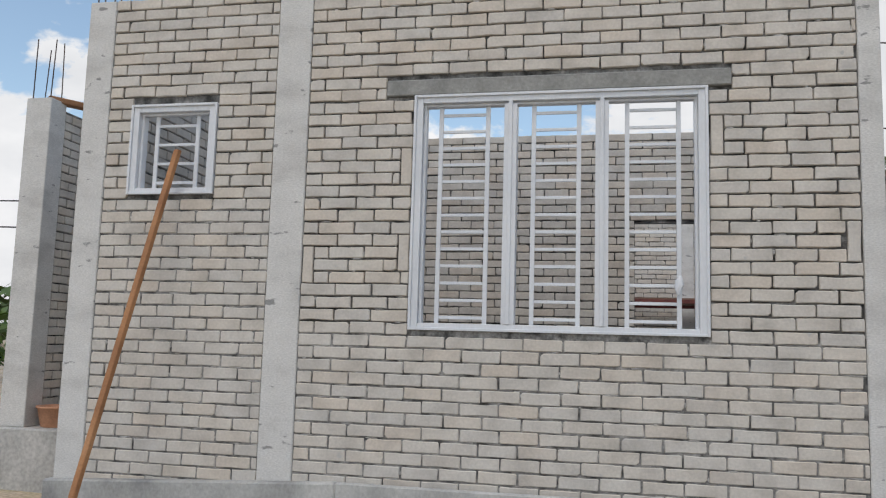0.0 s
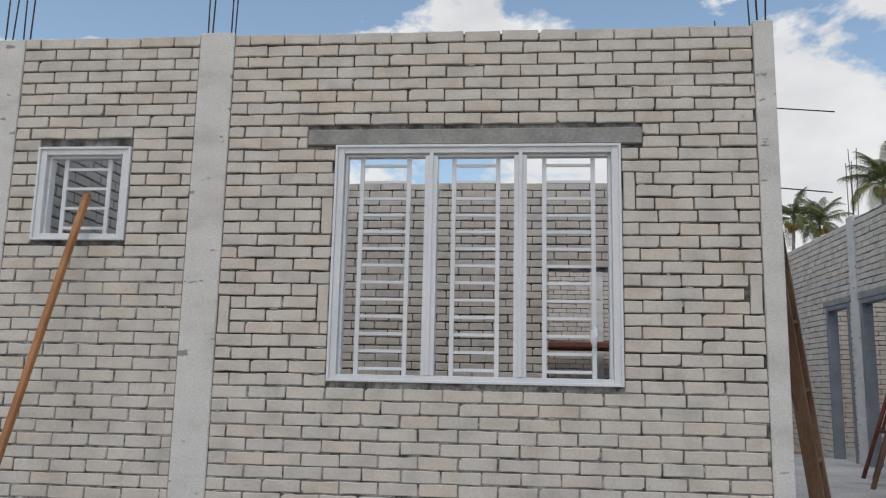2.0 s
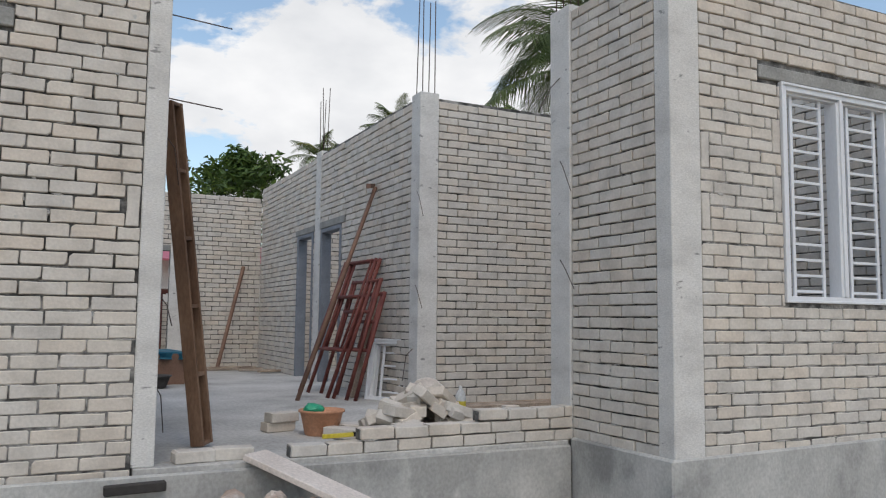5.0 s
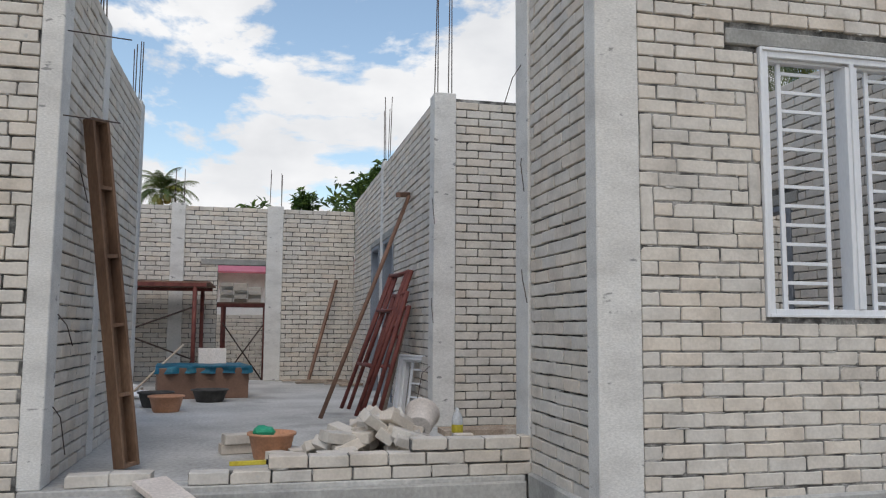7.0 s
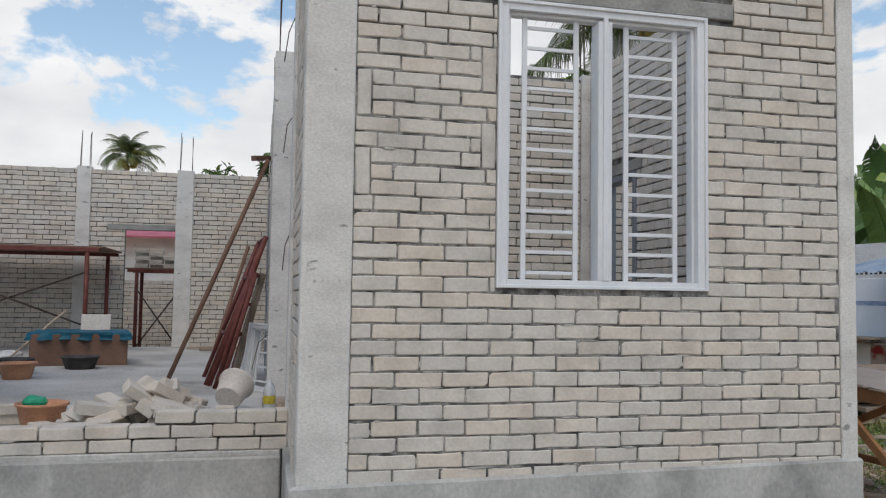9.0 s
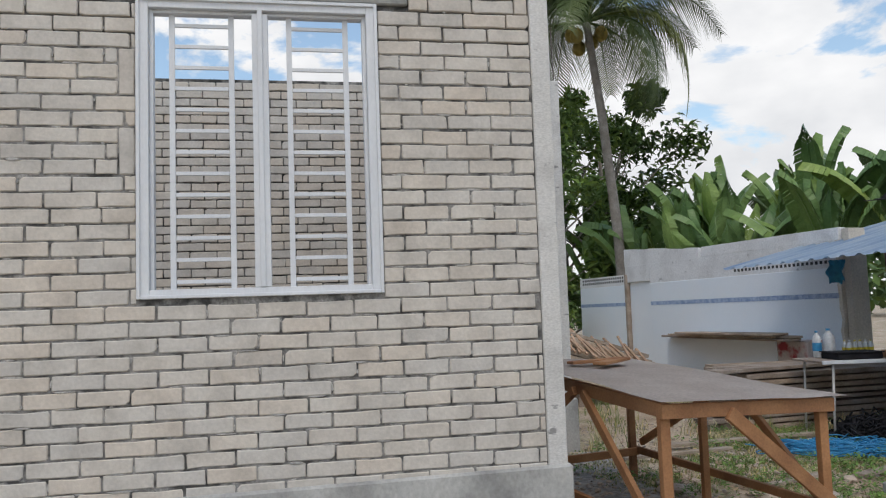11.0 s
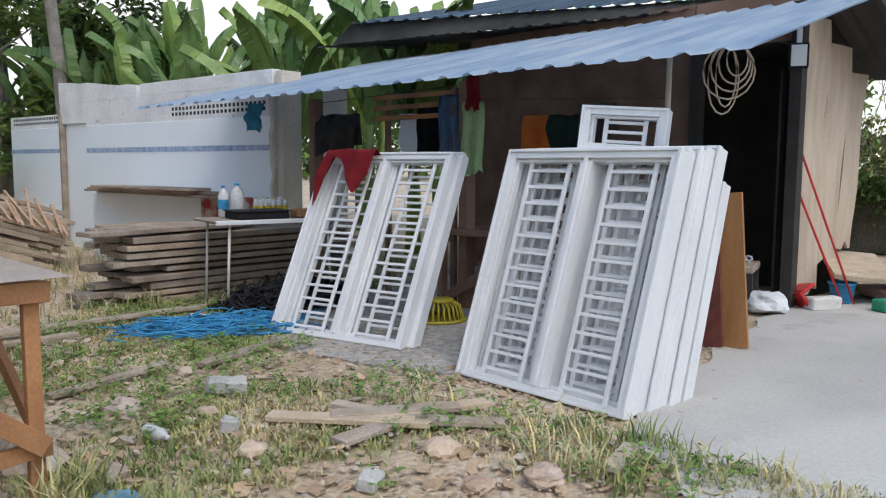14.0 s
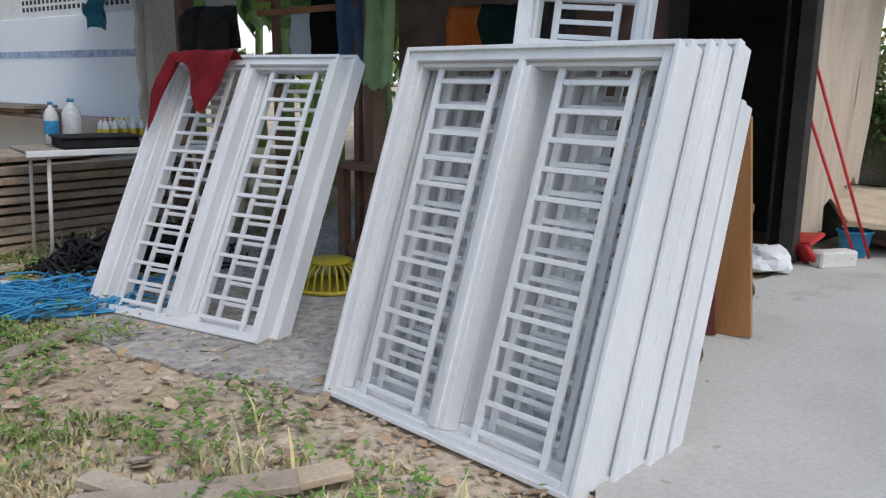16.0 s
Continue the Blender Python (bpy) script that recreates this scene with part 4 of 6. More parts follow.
# ---- things in and before the house ----
def rock(r, seed, flat=0.75, sub=2):
    bm = bmesh.new()
    bmesh.ops.create_icosphere(bm, subdivisions=sub, radius=r)
    for v in bm.verts:
        d = v.co.normalized()
        v.co = d * r * (1 + 0.42 * noise.noise(d * 1.6 + Vector((seed, 0, 0))) + 0.14 * noise.noise(d * 5 + Vector((0, seed, 0))))
        v.co.z *= flat
    return bm


def bar(name, p0, p1, w, h, mat, label, category, group=""):
    """A single straight timber or bar as a thing of its own, its base at p0."""
    p0, p1 = Vector(p0), Vector(p1)
    bm = beam(bmesh.new(), Vector(), p1 - p0, w, h, min(w, h) * 0.12)
    return solid(name, bm, mat, label, category, group, m=Matrix.Translation(p0))


def rod(name, p0, p1, r, mat, label, category, group="", seg=8):
    p0, p1 = Vector(p0), Vector(p1)
    return solid(name, tube(bmesh.new(), [Vector(), (p1 - p0) * 0.5, p1 - p0], r, seg=seg), mat, label, category, group, m=Matrix.Translation(p0))


bar("wooden_batten", (-2.855, 4.2, 0.01), (-2.64, 4.815, 2.43), 0.045, 0.03, M_WOOD, "long brown wooden batten leaning on the front wall", "batten")

# a brown formwork panel leaning on the side wall
M_FORM = surf("used_formwork_timber", [(0.3, (0.1, 0.055, 0.035)), (0.5, (0.18, 0.105, 0.065)), (0.72, (0.28, 0.18, 0.12))], 4, 0.85, 0.4, 70, stretch=(1, 1, 0.35), fine=0.15)
p_up = Vector((-0.262, -0.02, 2.08))
PL, PW, PD = p_up.length, 0.13, 0.085
p_z = p_up.normalized()
p_x = Vector((0.6, 0.8, 0)).cross(p_z).normalized()
p_y = p_z.cross(p_x)
panel = thing("formwork_panel", "long brown open-faced timber formwork box leaning on the wall", "formwork panel",
              Matrix.Translation((1.735, 5.37, LEVEL + 0.012)) @ Matrix((p_x, p_y, p_z)).transposed().to_4x4())
part("back_board", box(bmesh.new(), 0, 0.014, 0.0205, PW - 0.0205, 0, PL, 0.002), M_FORM, panel)
for y in (0, PW - 0.02):
    part("side_board", box(bmesh.new(), 0, PD, y, y + 0.02, 0, PL, 0.003), M_FORM, panel)
for k in range(6):
    z = k / 5 * (PL - 0.022)
    part("cross_piece", box(bmesh.new(), 0.0145, PD - 0.006, 0.0205, PW - 0.0205, z, z + 0.022, 0.002), M_FORM, panel)

# prop with a T head
prop = thing("timber_prop", "long rusty prop with a T-shaped head leaning on the hall wall", "prop", pose(3.13, 7.94, LEVEL))
pd = Vector((0.87, 0.26, 2.19))
part("pole", tube(bmesh.new(), [(0, 0, 0), pd * 0.5, pd], 0.022), M_PLY, prop)
part("head", beam(bmesh.new(), pd + Vector((-0.14, -0.16, -0.02)), pd + Vector((0.01, 0.1, 0.03)), 0.05, 0.05), M_PLY, prop)


def scaffold_frame(m, w, h, label):
    """A red tubular scaffold frame standing in x-z."""
    b = thing("scaffold_frame", label, "scaffold frame", m, group="red scaffold frames leaning on the wall")
    for sx in (-1, 1):
        part("upright", tube(bmesh.new(), [(sx * w / 2, 0, 0), (sx * w / 2, 0, h)], 0.021), M_RED, b)
        part("inner_tube", tube(bmesh.new(), [(sx * (w / 2 - 0.09), 0, 0.5), (sx * (w / 2 - 0.09), 0, h)], 0.014), M_RED, b)
    for z in (0.5, h - 0.02, h * 0.72):
        part("cross_tube", tube(bmesh.new(), [(-w / 2, 0, z), (w / 2, 0, z)], 0.018), M_RED, b)
    return b


for k, (x, y, w, h, lean, yaw) in enumerate(((3.45, 8.47, 0.76, 1.52, 20, 95), (3.5, 8.38, 0.74, 1.5, 19, 93), (3.58, 8.2, 0.8, 1.25, 16, 90), (3.66, 8.05, 0.7, 1.1, 15, 86))):
    scaffold_frame(pose(x, y, LEVEL, 0, 0, yaw) @ pose(0, 0, 0, lean, 0, 0), w, h, "rusty red tubular scaffold frame")
bar("wooden_post", (3.72, 8.05, LEVEL), (3.98, 8.1, 1.55), 0.07, 0.06, M_GREYWOOD, "grey weathered timber offcut leaning on the wall", "timber")
window_unit("window_frame", 0.50, 0.60, 1, "small white window frame leaning on the hall wall", pose(3.93, 7.66, LEVEL, 0, 0, -60) @ pose(0, 0, 0, -8, 0, 0), rungs=4, group="small white window frames")


def bucket(m, r, h, mat, label, name="bucket", category="bucket"):
    b = thing(name, label, category, m)
    part("bowl", lathe(bmesh.new(), [(r * 0.72, 0), (r * 0.76, 0.01), (r * 0.97, h * 0.9), (r * 1.06, h * 0.91), (r * 1.06, h), (r * 0.96, h), (r * 0.74, 0.025), (0.004, 0.022)]), mat, b)
    return b


pot = bucket(pose(2.65, 5.68, LEVEL), 0.15, 0.17, M_TERRA, "terracotta-coloured plastic tub on the slab")
gm = bmesh.new()
bmesh.ops.create_icosphere(gm, subdivisions=2, radius=0.06, matrix=Matrix.Translation((-0.05, 0.02, 0.17)) @ Matrix.Diagonal((1.3, 1, 0.7, 1)))
for v in gm.verts:
    v.co += v.co.normalized() * 0.02 * noise.noise(v.co * 30)
solid("plastic_sack", gm, M_GREENPL, "crumpled green plastic in the terracotta tub", "plastic", m=pose(2.65, 5.68, LEVEL))
bucket(pose(3.75, 6.3, LEVEL + 0.1, -62, 0, -20), 0.13, 0.2, M_BOARD, "brown plastic bucket tipped on its side beside the brick pile")
bucket(pose(1.66, 8.8, LEVEL), 0.17, 0.16, M_TERRA, "terracotta plastic tub on the hall floor")
bucket(pose(2.02, 9.85, LEVEL), 0.2, 0.14, M_CGREY, "black mortar tub on the hall floor")
bucket(pose(1.5, 9.3, LEVEL), 0.18, 0.16, M_CGREY, "black mortar tub on the hall floor")
bucket(pose(-4.45, 6.28, LEVEL), 0.15, 0.17, M_TERRA, "terracotta plastic tub on the porch slab")

level_tool = thing("spirit_level", "yellow and black spirit level lying on the low wall", "tool", pose(2.55, 4.93, LEVEL + COURSE + 0.012, 0, 0, 6))
part("body", box(bmesh.new(), -0.14, 0.06, -0.012, 0.012, 0, 0.025, 0.003), M_YELLOW, level_tool)
part("grip", box(bmesh.new(), 0.061, 0.2, -0.014, 0.014, 0, 0.027, 0.003), M_CBLACK, level_tool)

# heap of loose bricks behind the low wall
heap = random.Random(5)
first = None
spots = []
for k in range(70):
    lay = 0 if k < 28 else 1 if k < 48 else 2 if k < 62 else 3
    cx, sx = ((3.3, 0.62), (3.32, 0.42), (3.3, 0.26), (3.3, 0.14))[lay]
    x, y = heap.uniform(cx - sx, cx + sx), heap.uniform(5.2, 5.75 if lay == 0 else 5.6)
    spots.append((x, y, LEVEL + 0.04 + lay * 0.072, heap.uniform(-35, 35) * (lay > 0), heap.uniform(-40, 40) * (lay > 0), heap.uniform(0, 180)))
spots += [(2.42, 5.95, LEVEL + 0.034, 0, 0, 12), (2.44, 5.93, LEVEL + 0.102, 0, 0, 16), (3.78, 5.05, LEVEL + 0.108, 90, 90, 0), (3.0, 4.98, LEVEL + 0.108, 0, 0, 3), (3.3, 5.02, LEVEL + 0.034, 0, 0, -8), (1.68, 4.93, LEVEL + 0.034, 0, 0, 6), (1.9, 4.95, LEVEL + 0.034, 0, 0, -3)]
for x, y, z, rx, ry, rz in spots:
    if first is None:
        first = tagged(new("loose_brick", BRICK_MESHES[0]), "loose pale cement brick in a heap on the slab", "brick", "loose bricks in a heap")
        first.matrix_world = pose(x, y, z, rx, ry, rz)
    else:
        o = copy_thing(first, pose(x, y, z, rx, ry, rz))
        o.data = heap.choice(BRICK_MESHES)

bottle_b = thing("plastic_bottle", "clear plastic bottle with a yellow label on the slab", "bottle", pose(4.05, 6.3, LEVEL))
part("body", lathe(bmesh.new(), [(0.04, 0), (0.044, 0.01), (0.044, 0.16), (0.03, 0.2), (0.014, 0.22), (0.014, 0.245), (0.002, 0.246)], 14), M_GLASSB, bottle_b)
part("label", lathe(bmesh.new(), [(0.045, 0.06), (0.0455, 0.061), (0.0455, 0.12), (0.045, 0.121)], 14), M_YELLOW, bottle_b)
for k in range(4):
    bar("timber_strip", (4.0, 6.55 + 0.07 * k, LEVEL + 0.02), (5.7, 6.6 + 0.08 * k, LEVEL + 0.025), 0.03, 0.05, M_GREYWOOD, "grey timber strip lying on the slab", "timber", "timber strips on the slab")

# brown mixing box with a blue tarp over its rim
mix = thing("mixing_box", "brown steel mixing box with a blue tarp over the edge", "mixing box", pose(1.87, 10.62, LEVEL, 0, 0, 8))
for x0, x1, y0, y1 in ((-0.52, 0.52, -0.4, -0.37), (-0.52, 0.52, 0.37, 0.4), (-0.52, -0.49, -0.369, 0.369), (0.49, 0.52, -0.369, 0.369)):
    part("side", box(bmesh.new(), x0, x1, y0, y1, 0, 0.36, 0.004), M_PLY, mix)
part("bottom", box(bmesh.new(), -0.489, 0.489, -0.369, 0.369, 0.02, 0.05), M_PLY, mix)


def drape(name, pts, w, mat, label, category, m, waves=3.0, amp=0.02, thick=0.004, seed=0, rows=None):
    """A hanging cloth: a strip of width w along a profile of (y, z), with folds."""
    bm = bmesh.new()
    n, grid_rows = 14, []
    prof = []
    for (y0, z0), (y1, z1) in zip(pts, pts[1:]):
        for k in range(5):
            prof.append((y0 + (y1 - y0) * k / 5, z0 + (z1 - z0) * k / 5))
    prof.append(pts[-1])
    total = len(prof)
    for j, (y, z) in enumerate(prof):
        f = j / total
        row = []
        for i in range(n + 1):
            u = i / n - 0.5
            x = u * w * (1 - 0.18 * f * math.sin(seed + 2)) + 0.03 * noise.noise((seed, f * 3, 0))
            fold = amp * math.sin(u * math.pi * 2 * waves + seed) * (0.3 + f) + amp * noise.noise((u * 5, f * 5, seed))
            row.append(bm.verts.new((x, y + fold, z + 0.05 * f * noise.noise((u * 4, seed, 2)))))
        grid_rows.append(row)
    for a, b in zip(grid_rows, grid_rows[1:]):
        for i in range(n):
            fc = bm.faces.new((a[i], a[i + 1], b[i + 1], b[i]))
            fc.smooth = True
    bmesh.ops.solidify(bm, geom=bm.faces[:], thickness=thick)
    return solid(name, bm, mat, label, category, m=m)


drape("tarp", [(0.42, 0.33), (0.36, 0.39), (0.0, 0.385), (-0.4, 0.385), (-0.425, 0.3)], 0.98, M_TARP, "crumpled blue tarp over the mixing box", "tarp", pose(1.87, 10.62, LEVEL, 0, 0, 8), 5.3, 0.06, seed=3)

rod("shovel_handle", (1.05, 10.55, LEVEL + 0.02), (1.62, 10.9, LEVEL + 0.62), 0.014, M_PLANKLT, "long pale shovel handle resting on the mixing box", "shovel")
solid("cement_bag", rock(0.17, 91, 0.45, 3), M_CONC, "slumped grey cement bag on the hall floor", "bag", m=pose(1.0, 10.75, LEVEL + 0.06))
solid("cement_bag", rock(0.12, 95, 0.45, 3), M_WHITE, "torn white cement bag on the hall floor", "bag", m=pose(1.2, 10.35, LEVEL + 0.04))
solid("mortar_board", boxm(bmesh.new(), (0.34, 0.03, 0.24), pose(0, 0, 0.12), 0.004), M_BOARD, "pale board standing in the mixing box", "board", m=pose(1.98, 10.85, LEVEL + 0.34, -12, 0, 5))

# red steel trestle platforms
def trestle(m, w, d, h, label):
    b = thing("trestle_platform", label, "trestle", m, group="red steel trestles")
    for sx in (-1, 1):
        for sy in (-1, 1):
            part("leg", tube(bmesh.new(), [(sx * w / 2, sy * d / 2, 0), (sx * w / 2, sy * d / 2, h)], 0.03), M_RED, b)
    for sy in (-1, 1):
        part("rail", beam(bmesh.new(), (-w / 2 - 0.15, sy * d / 2, h), (w / 2 + 0.15, sy * d / 2, h), 0.06, 0.05), M_RED, b)
    for k in range(3):
        part("deck_board", box(bmesh.new(), -w / 2 - 0.2, w / 2 + 0.2, -d / 2 + d * k / 3 + 0.01, -d / 2 + d * (k + 1) / 3 - 0.01, h + 0.026, h + 0.05, 0.003), M_PLY, b)
    part("brace", tube(bmesh.new(), [(-w / 2, -d / 2, 0.4), (w / 2, -d / 2, h - 0.3)], 0.012), M_STEEL, b)
    part("brace", tube(bmesh.new(), [(w / 2, -d / 2 - 0.02, 0.4), (-w / 2, -d / 2 - 0.02, h - 0.3)], 0.012), M_STEEL, b)
    return b


trestle(pose(0.72, 12.5, LEVEL), 1.9, 1.5, 1.42, "red steel trestle platform with boards in the hall")
trestle(pose(2.28, 14.7, 0.0), 0.7, 0.6, 1.70, "red steel trestle platform behind the back doorway")
bar("timber_prop", (3.3, 12.9, LEVEL), (3.75, 13.33, 2.1), 0.05, 0.04, M_PLY, "brown timber prop leaning in the hall corner", "prop")
for k, (x, y, a, n) in enumerate(((3.1, 12.6, 20, 0.9), (3.5, 12.3, -10, 0.7), (3.7, 11.9, 35, 0.5), (2.9, 12.9, 5, 1.0), (3.6, 12.7, 60, 0.4))):
    bar("timber_offcut", (x, y, LEVEL + 0.02 + 0.004 * k), (x + n * math.cos(radians(a)), y + 0.4 * n * math.sin(radians(a)), LEVEL + 0.022 + 0.004 * k), 0.09, 0.025, M_GREYWOOD, "timber offcut on the hall floor", "timber", "timber offcuts on the hall floor")

# wires sticking out of the columns
for z, n in ((2.97, 0.34), (2.49, 0.3)):
    rod("tie_bar", (1.467, FA + 0.06, z), (1.467 + n, FA + 0.05, z - 0.03), 0.004, M_STEEL, "thin steel tie bar sticking out of a column", "tie bar", "tie bars in columns", 5)
tie = random.Random(3)
for x, y, z, dx, dy in ((4.03, 7.2, 2.5, -0.02, -0.2), (4.03, 7.2, 1.6, -0.03, -0.22), (4.12, 4.95, 2.4, -0.05, -0.2), (4.12, 4.95, 1.7, -0.04, -0.22), (4.12, 4.95, 3.0, -0.05, 0.2), (4.03, 7.25, 1.0, -0.12, -0.05), (1.474, 6.05, 2.2, 0.06, -0.2), (1.474, 5.0, 1.4, 0.08, 0.02), (1.474, 5.0, 2.3, 0.1, 0.12), (1.474, 5.0, 0.9, 0.06, 0.06)):
    pts = [(0, 0, 0), (dx * 0.6, dy * 0.4, -0.06), (dx, dy, -0.25 + tie.uniform(-0.05, 0.1))]
    solid("tie_wire", tube(bmesh.new(), pts, 0.0032, seg=5), M_STEEL, "bent steel tie wire hanging from a column", "tie wire", "tie wires in columns", m=pose(x, y, z))

bar("wooden_block", (-4.72, 6.2, 3.262), (-4.4, 6.6, 3.25), 0.1, 0.05, M_WOOD, "wooden block on top of the porch wall", "wood block")

# plank ramp and rocks at the entrance
bar("plank_ramp", (3.06, 3.58, 0.03), (2.0, 4.86, 0.515), 0.2, 0.035, M_BOARD, "dusty plank ramp up to the slab", "plank")
# a plain dark bar added in place of the broken ledge here
bar("timber_strip", (1.22, 4.745, 0.40), (1.52, 4.755, 0.405), 0.05, 0.05, M_DARK, "dark strip in place of the broken ledge at the column foot", "timber")


M_ROCK = surf("pinkish_rock", [(0.3, (0.36, 0.25, 0.19)), (0.5, (0.5, 0.4, 0.33)), (0.7, (0.58, 0.52, 0.46))], 7, 0.92, 0.7, 45, per="object", per_stops=WOOD_PER)
rk = random.Random(9)
for k in range(64):
    x, y = rk.uniform(1.72, 2.45), rk.uniform(4.28, 4.7)
    r = rk.uniform(0.04, 0.09)
    z = 0.1 + (0.11 if k % 3 == 1 else 0.2 if k % 3 == 2 else 0.0) * (1 - 0.9 * abs(x - 2.0))
    solid("rock", rock(r, k * 3.1), M_ROCK, "broken pinkish rock in a heap at the entrance", "rock", "rocks at the entrance", m=pose(x, y, z, rk.uniform(0, 90), rk.uniform(0, 90), rk.uniform(0, 360)))

# neighbour house seen through the back doorway
nb = thing("neighbour_house", "low white neighbour house with a pink sheet roof", "house", pose(1.5, 22, 0))
part("wall", box(bmesh.new(), -6, 6, 0, 0.15, 0, 2.8), M_PLASTER, nb)
part("roof", boxm(bmesh.new(), (13, 1.8, 0.05), pose(0, -0.04, 2.98, 18)), M_PINKROOF, nb)
brick_wall("wall_garden", (-3.0, 16.0), (6.0, 16.0), 0.0, 1.55, "grey brick garden wall behind the house")
bars = random.Random(4)
for k in range(14):
    o = tagged(new("spare_brick", BRICK_MESHES[k % 6]), "spare brick stacked on the trestle platform", "brick", "spare bricks on the trestle")
    o.matrix_world = pose(1.98 + 0.235 * (k % 3), 14.56 + 0.13 * (k % 2), 1.785 + 0.067 * (k // 3), 0, 0, bars.uniform(-8, 8))

gb = bmesh.new()
bmesh.ops.create_icosphere(gb, subdivisions=2, radius=0.035)
for v in gb.verts:
    v.co = v.co * (1 + 0.5 * noise.noise(v.co * 60)) * Vector((0.7, 0.5, 1.5))
solid("plastic_scrap", gb, M_WHITE, "crumpled white plastic wrap tied to the window grille", "plastic", m=pose(0.415, FA + 0.03, 1.62))

# ---- yard and shed things ----
def stack_plank(name_parent, size, m, mat=M_GREYWOOD):
    return part("plank", boxm(bmesh.new(), size, m, 0.004), mat, name_parent)


sp = random.Random(21)
stack = thing("timber_stack", "stack of weathered grey-brown planks beside the ruin", "timber stack", pose(11.25, 7.95, 0, 0, 0, 6))
for lay in range(9):
    for j in range(3):
        n = sp.uniform(1.7, 2.6)
        stack_plank(stack, (n, 0.2, sp.uniform(0.036, 0.056)), pose(sp.uniform(-0.22, 0.22), -0.25 + 0.22 * j + sp.uniform(-0.02, 0.02), 0.04 + lay * 0.064, 0, 0, sp.uniform(-2, 2)))
for k in range(3):
    stack_plank(stack, (1.5, 0.2, 0.035), pose(-0.7 + 0.2 * k, -0.2 + 0.2 * k, 0.62 + 0.003 * k, 0, 0, 6 - 8 * k))

# tiled counter along the ruin, planks on it
counter = thing("tiled_counter", "broken white tiled counter with a red paint stain", "counter", pose(11.45, 8.85, 0, 0, 0, 97.8))
part("body", box(bmesh.new(), 0, 2.3, -0.32, 0, 0, 0.84, 0.01), M_TILE, counter)
M_STAIN = surf("red_stained_block", [(0.5, (0.62, 0.52, 0.47)), (0.57, (0.55, 0.36, 0.32)), (0.64, (0.42, 0.06, 0.07))], 6, 0.8, 0.3, 50)
part("end_block", box(bmesh.new(), -0.5, -0.001, -0.3, 0, 0, 0.84, 0.01), M_STAIN, counter, "block stained with red paint")
for k in range(6):
    bar("plank", (11.32 - 0.02 * k + 0.12 * (k % 2), 8.35 + 0.1 * (k % 3), 0.86 + 0.032 * (k // 2)), (11.1 - 0.05 * k + 0.16 * (k % 2), 11.0 - 0.2 * k, 0.865 + 0.032 * (k // 2)), 0.2, 0.026, M_GREYWOOD, "weathered plank lying on the tiled counter", "plank", "planks on the counter")

# bundle of battens: sloping planks with thin sticks laid across
bat = thing("batten_bundle", "sloping stack of brown sawn planks with thin sticks across", "timber heap", pose(9.05, 10.2, 0))
for lay in range(5):
    for k in range(7):
        p0 = Vector((-0.1 + 0.07 * k + sp.uniform(-0.08, 0.08), 0.13 * k, 0.5 + 0.075 * lay + 0.035 * k))
        n = sp.uniform(1.25, 1.55)
        part("plank", beam(bmesh.new(), p0, p0 + Vector((n, 0.1, -0.32 * n + sp.uniform(-0.02, 0.02))), 0.11, 0.05, 0.004), M_PALEWOOD, bat)
for k in range(24):
    x = 0.02 + 0.062 * k + sp.uniform(-0.02, 0.02)
    z = 0.86 - 0.3 * x + sp.uniform(-0.02, 0.02)
    part("stick", beam(bmesh.new(), (x + 0.05, -0.06, z - 0.03), (x + sp.uniform(0.0, 0.3), 1.0, z + sp.uniform(0.22, 0.34)), 0.028, 0.028, 0.002), M_CHIPWOOD, bat)
for k in range(3):
    part("block", beam(bmesh.new(), (0.0 + 0.45 * k, 0.1, 0.0), (0.0 + 0.45 * k, 0.75, 0.0), 0.1, 0.7 - 0.28 * k), M_GREYWOOD, bat)

# offcuts on the table
for k, (s, l, a, n) in enumerate(((0.3, 1.55, 8, 0.42), (0.42, 1.35, 40, 0.36))):
    p = tp(s, l, th(s, l) + 0.045 + 0.014 * k)
    bar("timber_offcut", p, p + Vector((n * math.cos(radians(a)), n * math.sin(radians(a)), 0.012)), 0.1, 0.02, M_WOOD, "short timber offcut on the work table", "timber", "offcuts on the work table")

# steel side table with tray and bottles
desk = thing("side_table", "thin steel side table with a white top rail", "table", pose(11.2, 7.15, 0, 0, 0, -8))
for sx, sy in ((-0.42, -0.3), (0.5, -0.3), (0.5, 0.25), (-0.42, 0.25)):
    part("leg", tube(bmesh.new(), [(sx, sy, 0), (sx * 0.93, sy, 0.7)], 0.012), M_CONC, desk)
part("top", box(bmesh.new(), -0.5, 0.6, -0.34, 0.3, 0.70, 0.72, 0.004), M_GREYWOOD, desk)
part("rail", box(bmesh.new(), -0.52, 0.62, -0.37, -0.342, 0.695, 0.73, 0.003), M_WHITE, desk, "white aluminium edge")
tray = thing("tray", "black plastic tray on the side table", "tray", pose(11.15, 7.1, 0.722, 0, 0, -8))
part("base", box(bmesh.new(), -0.25, 0.2, -0.16, 0.16, 0, 0.06, 0.008), M_CBLACK, tray)
part("rim", box(bmesh.new(), -0.262, 0.212, -0.172, 0.172, 0.061, 0.072, 0.003), M_CBLACK, tray)
bar("wooden_crate", (11.42, 7.0, 0.76), (11.66, 6.97, 0.76), 0.16, 0.07, M_WOOD, "small brown wooden crate on the side table", "crate")


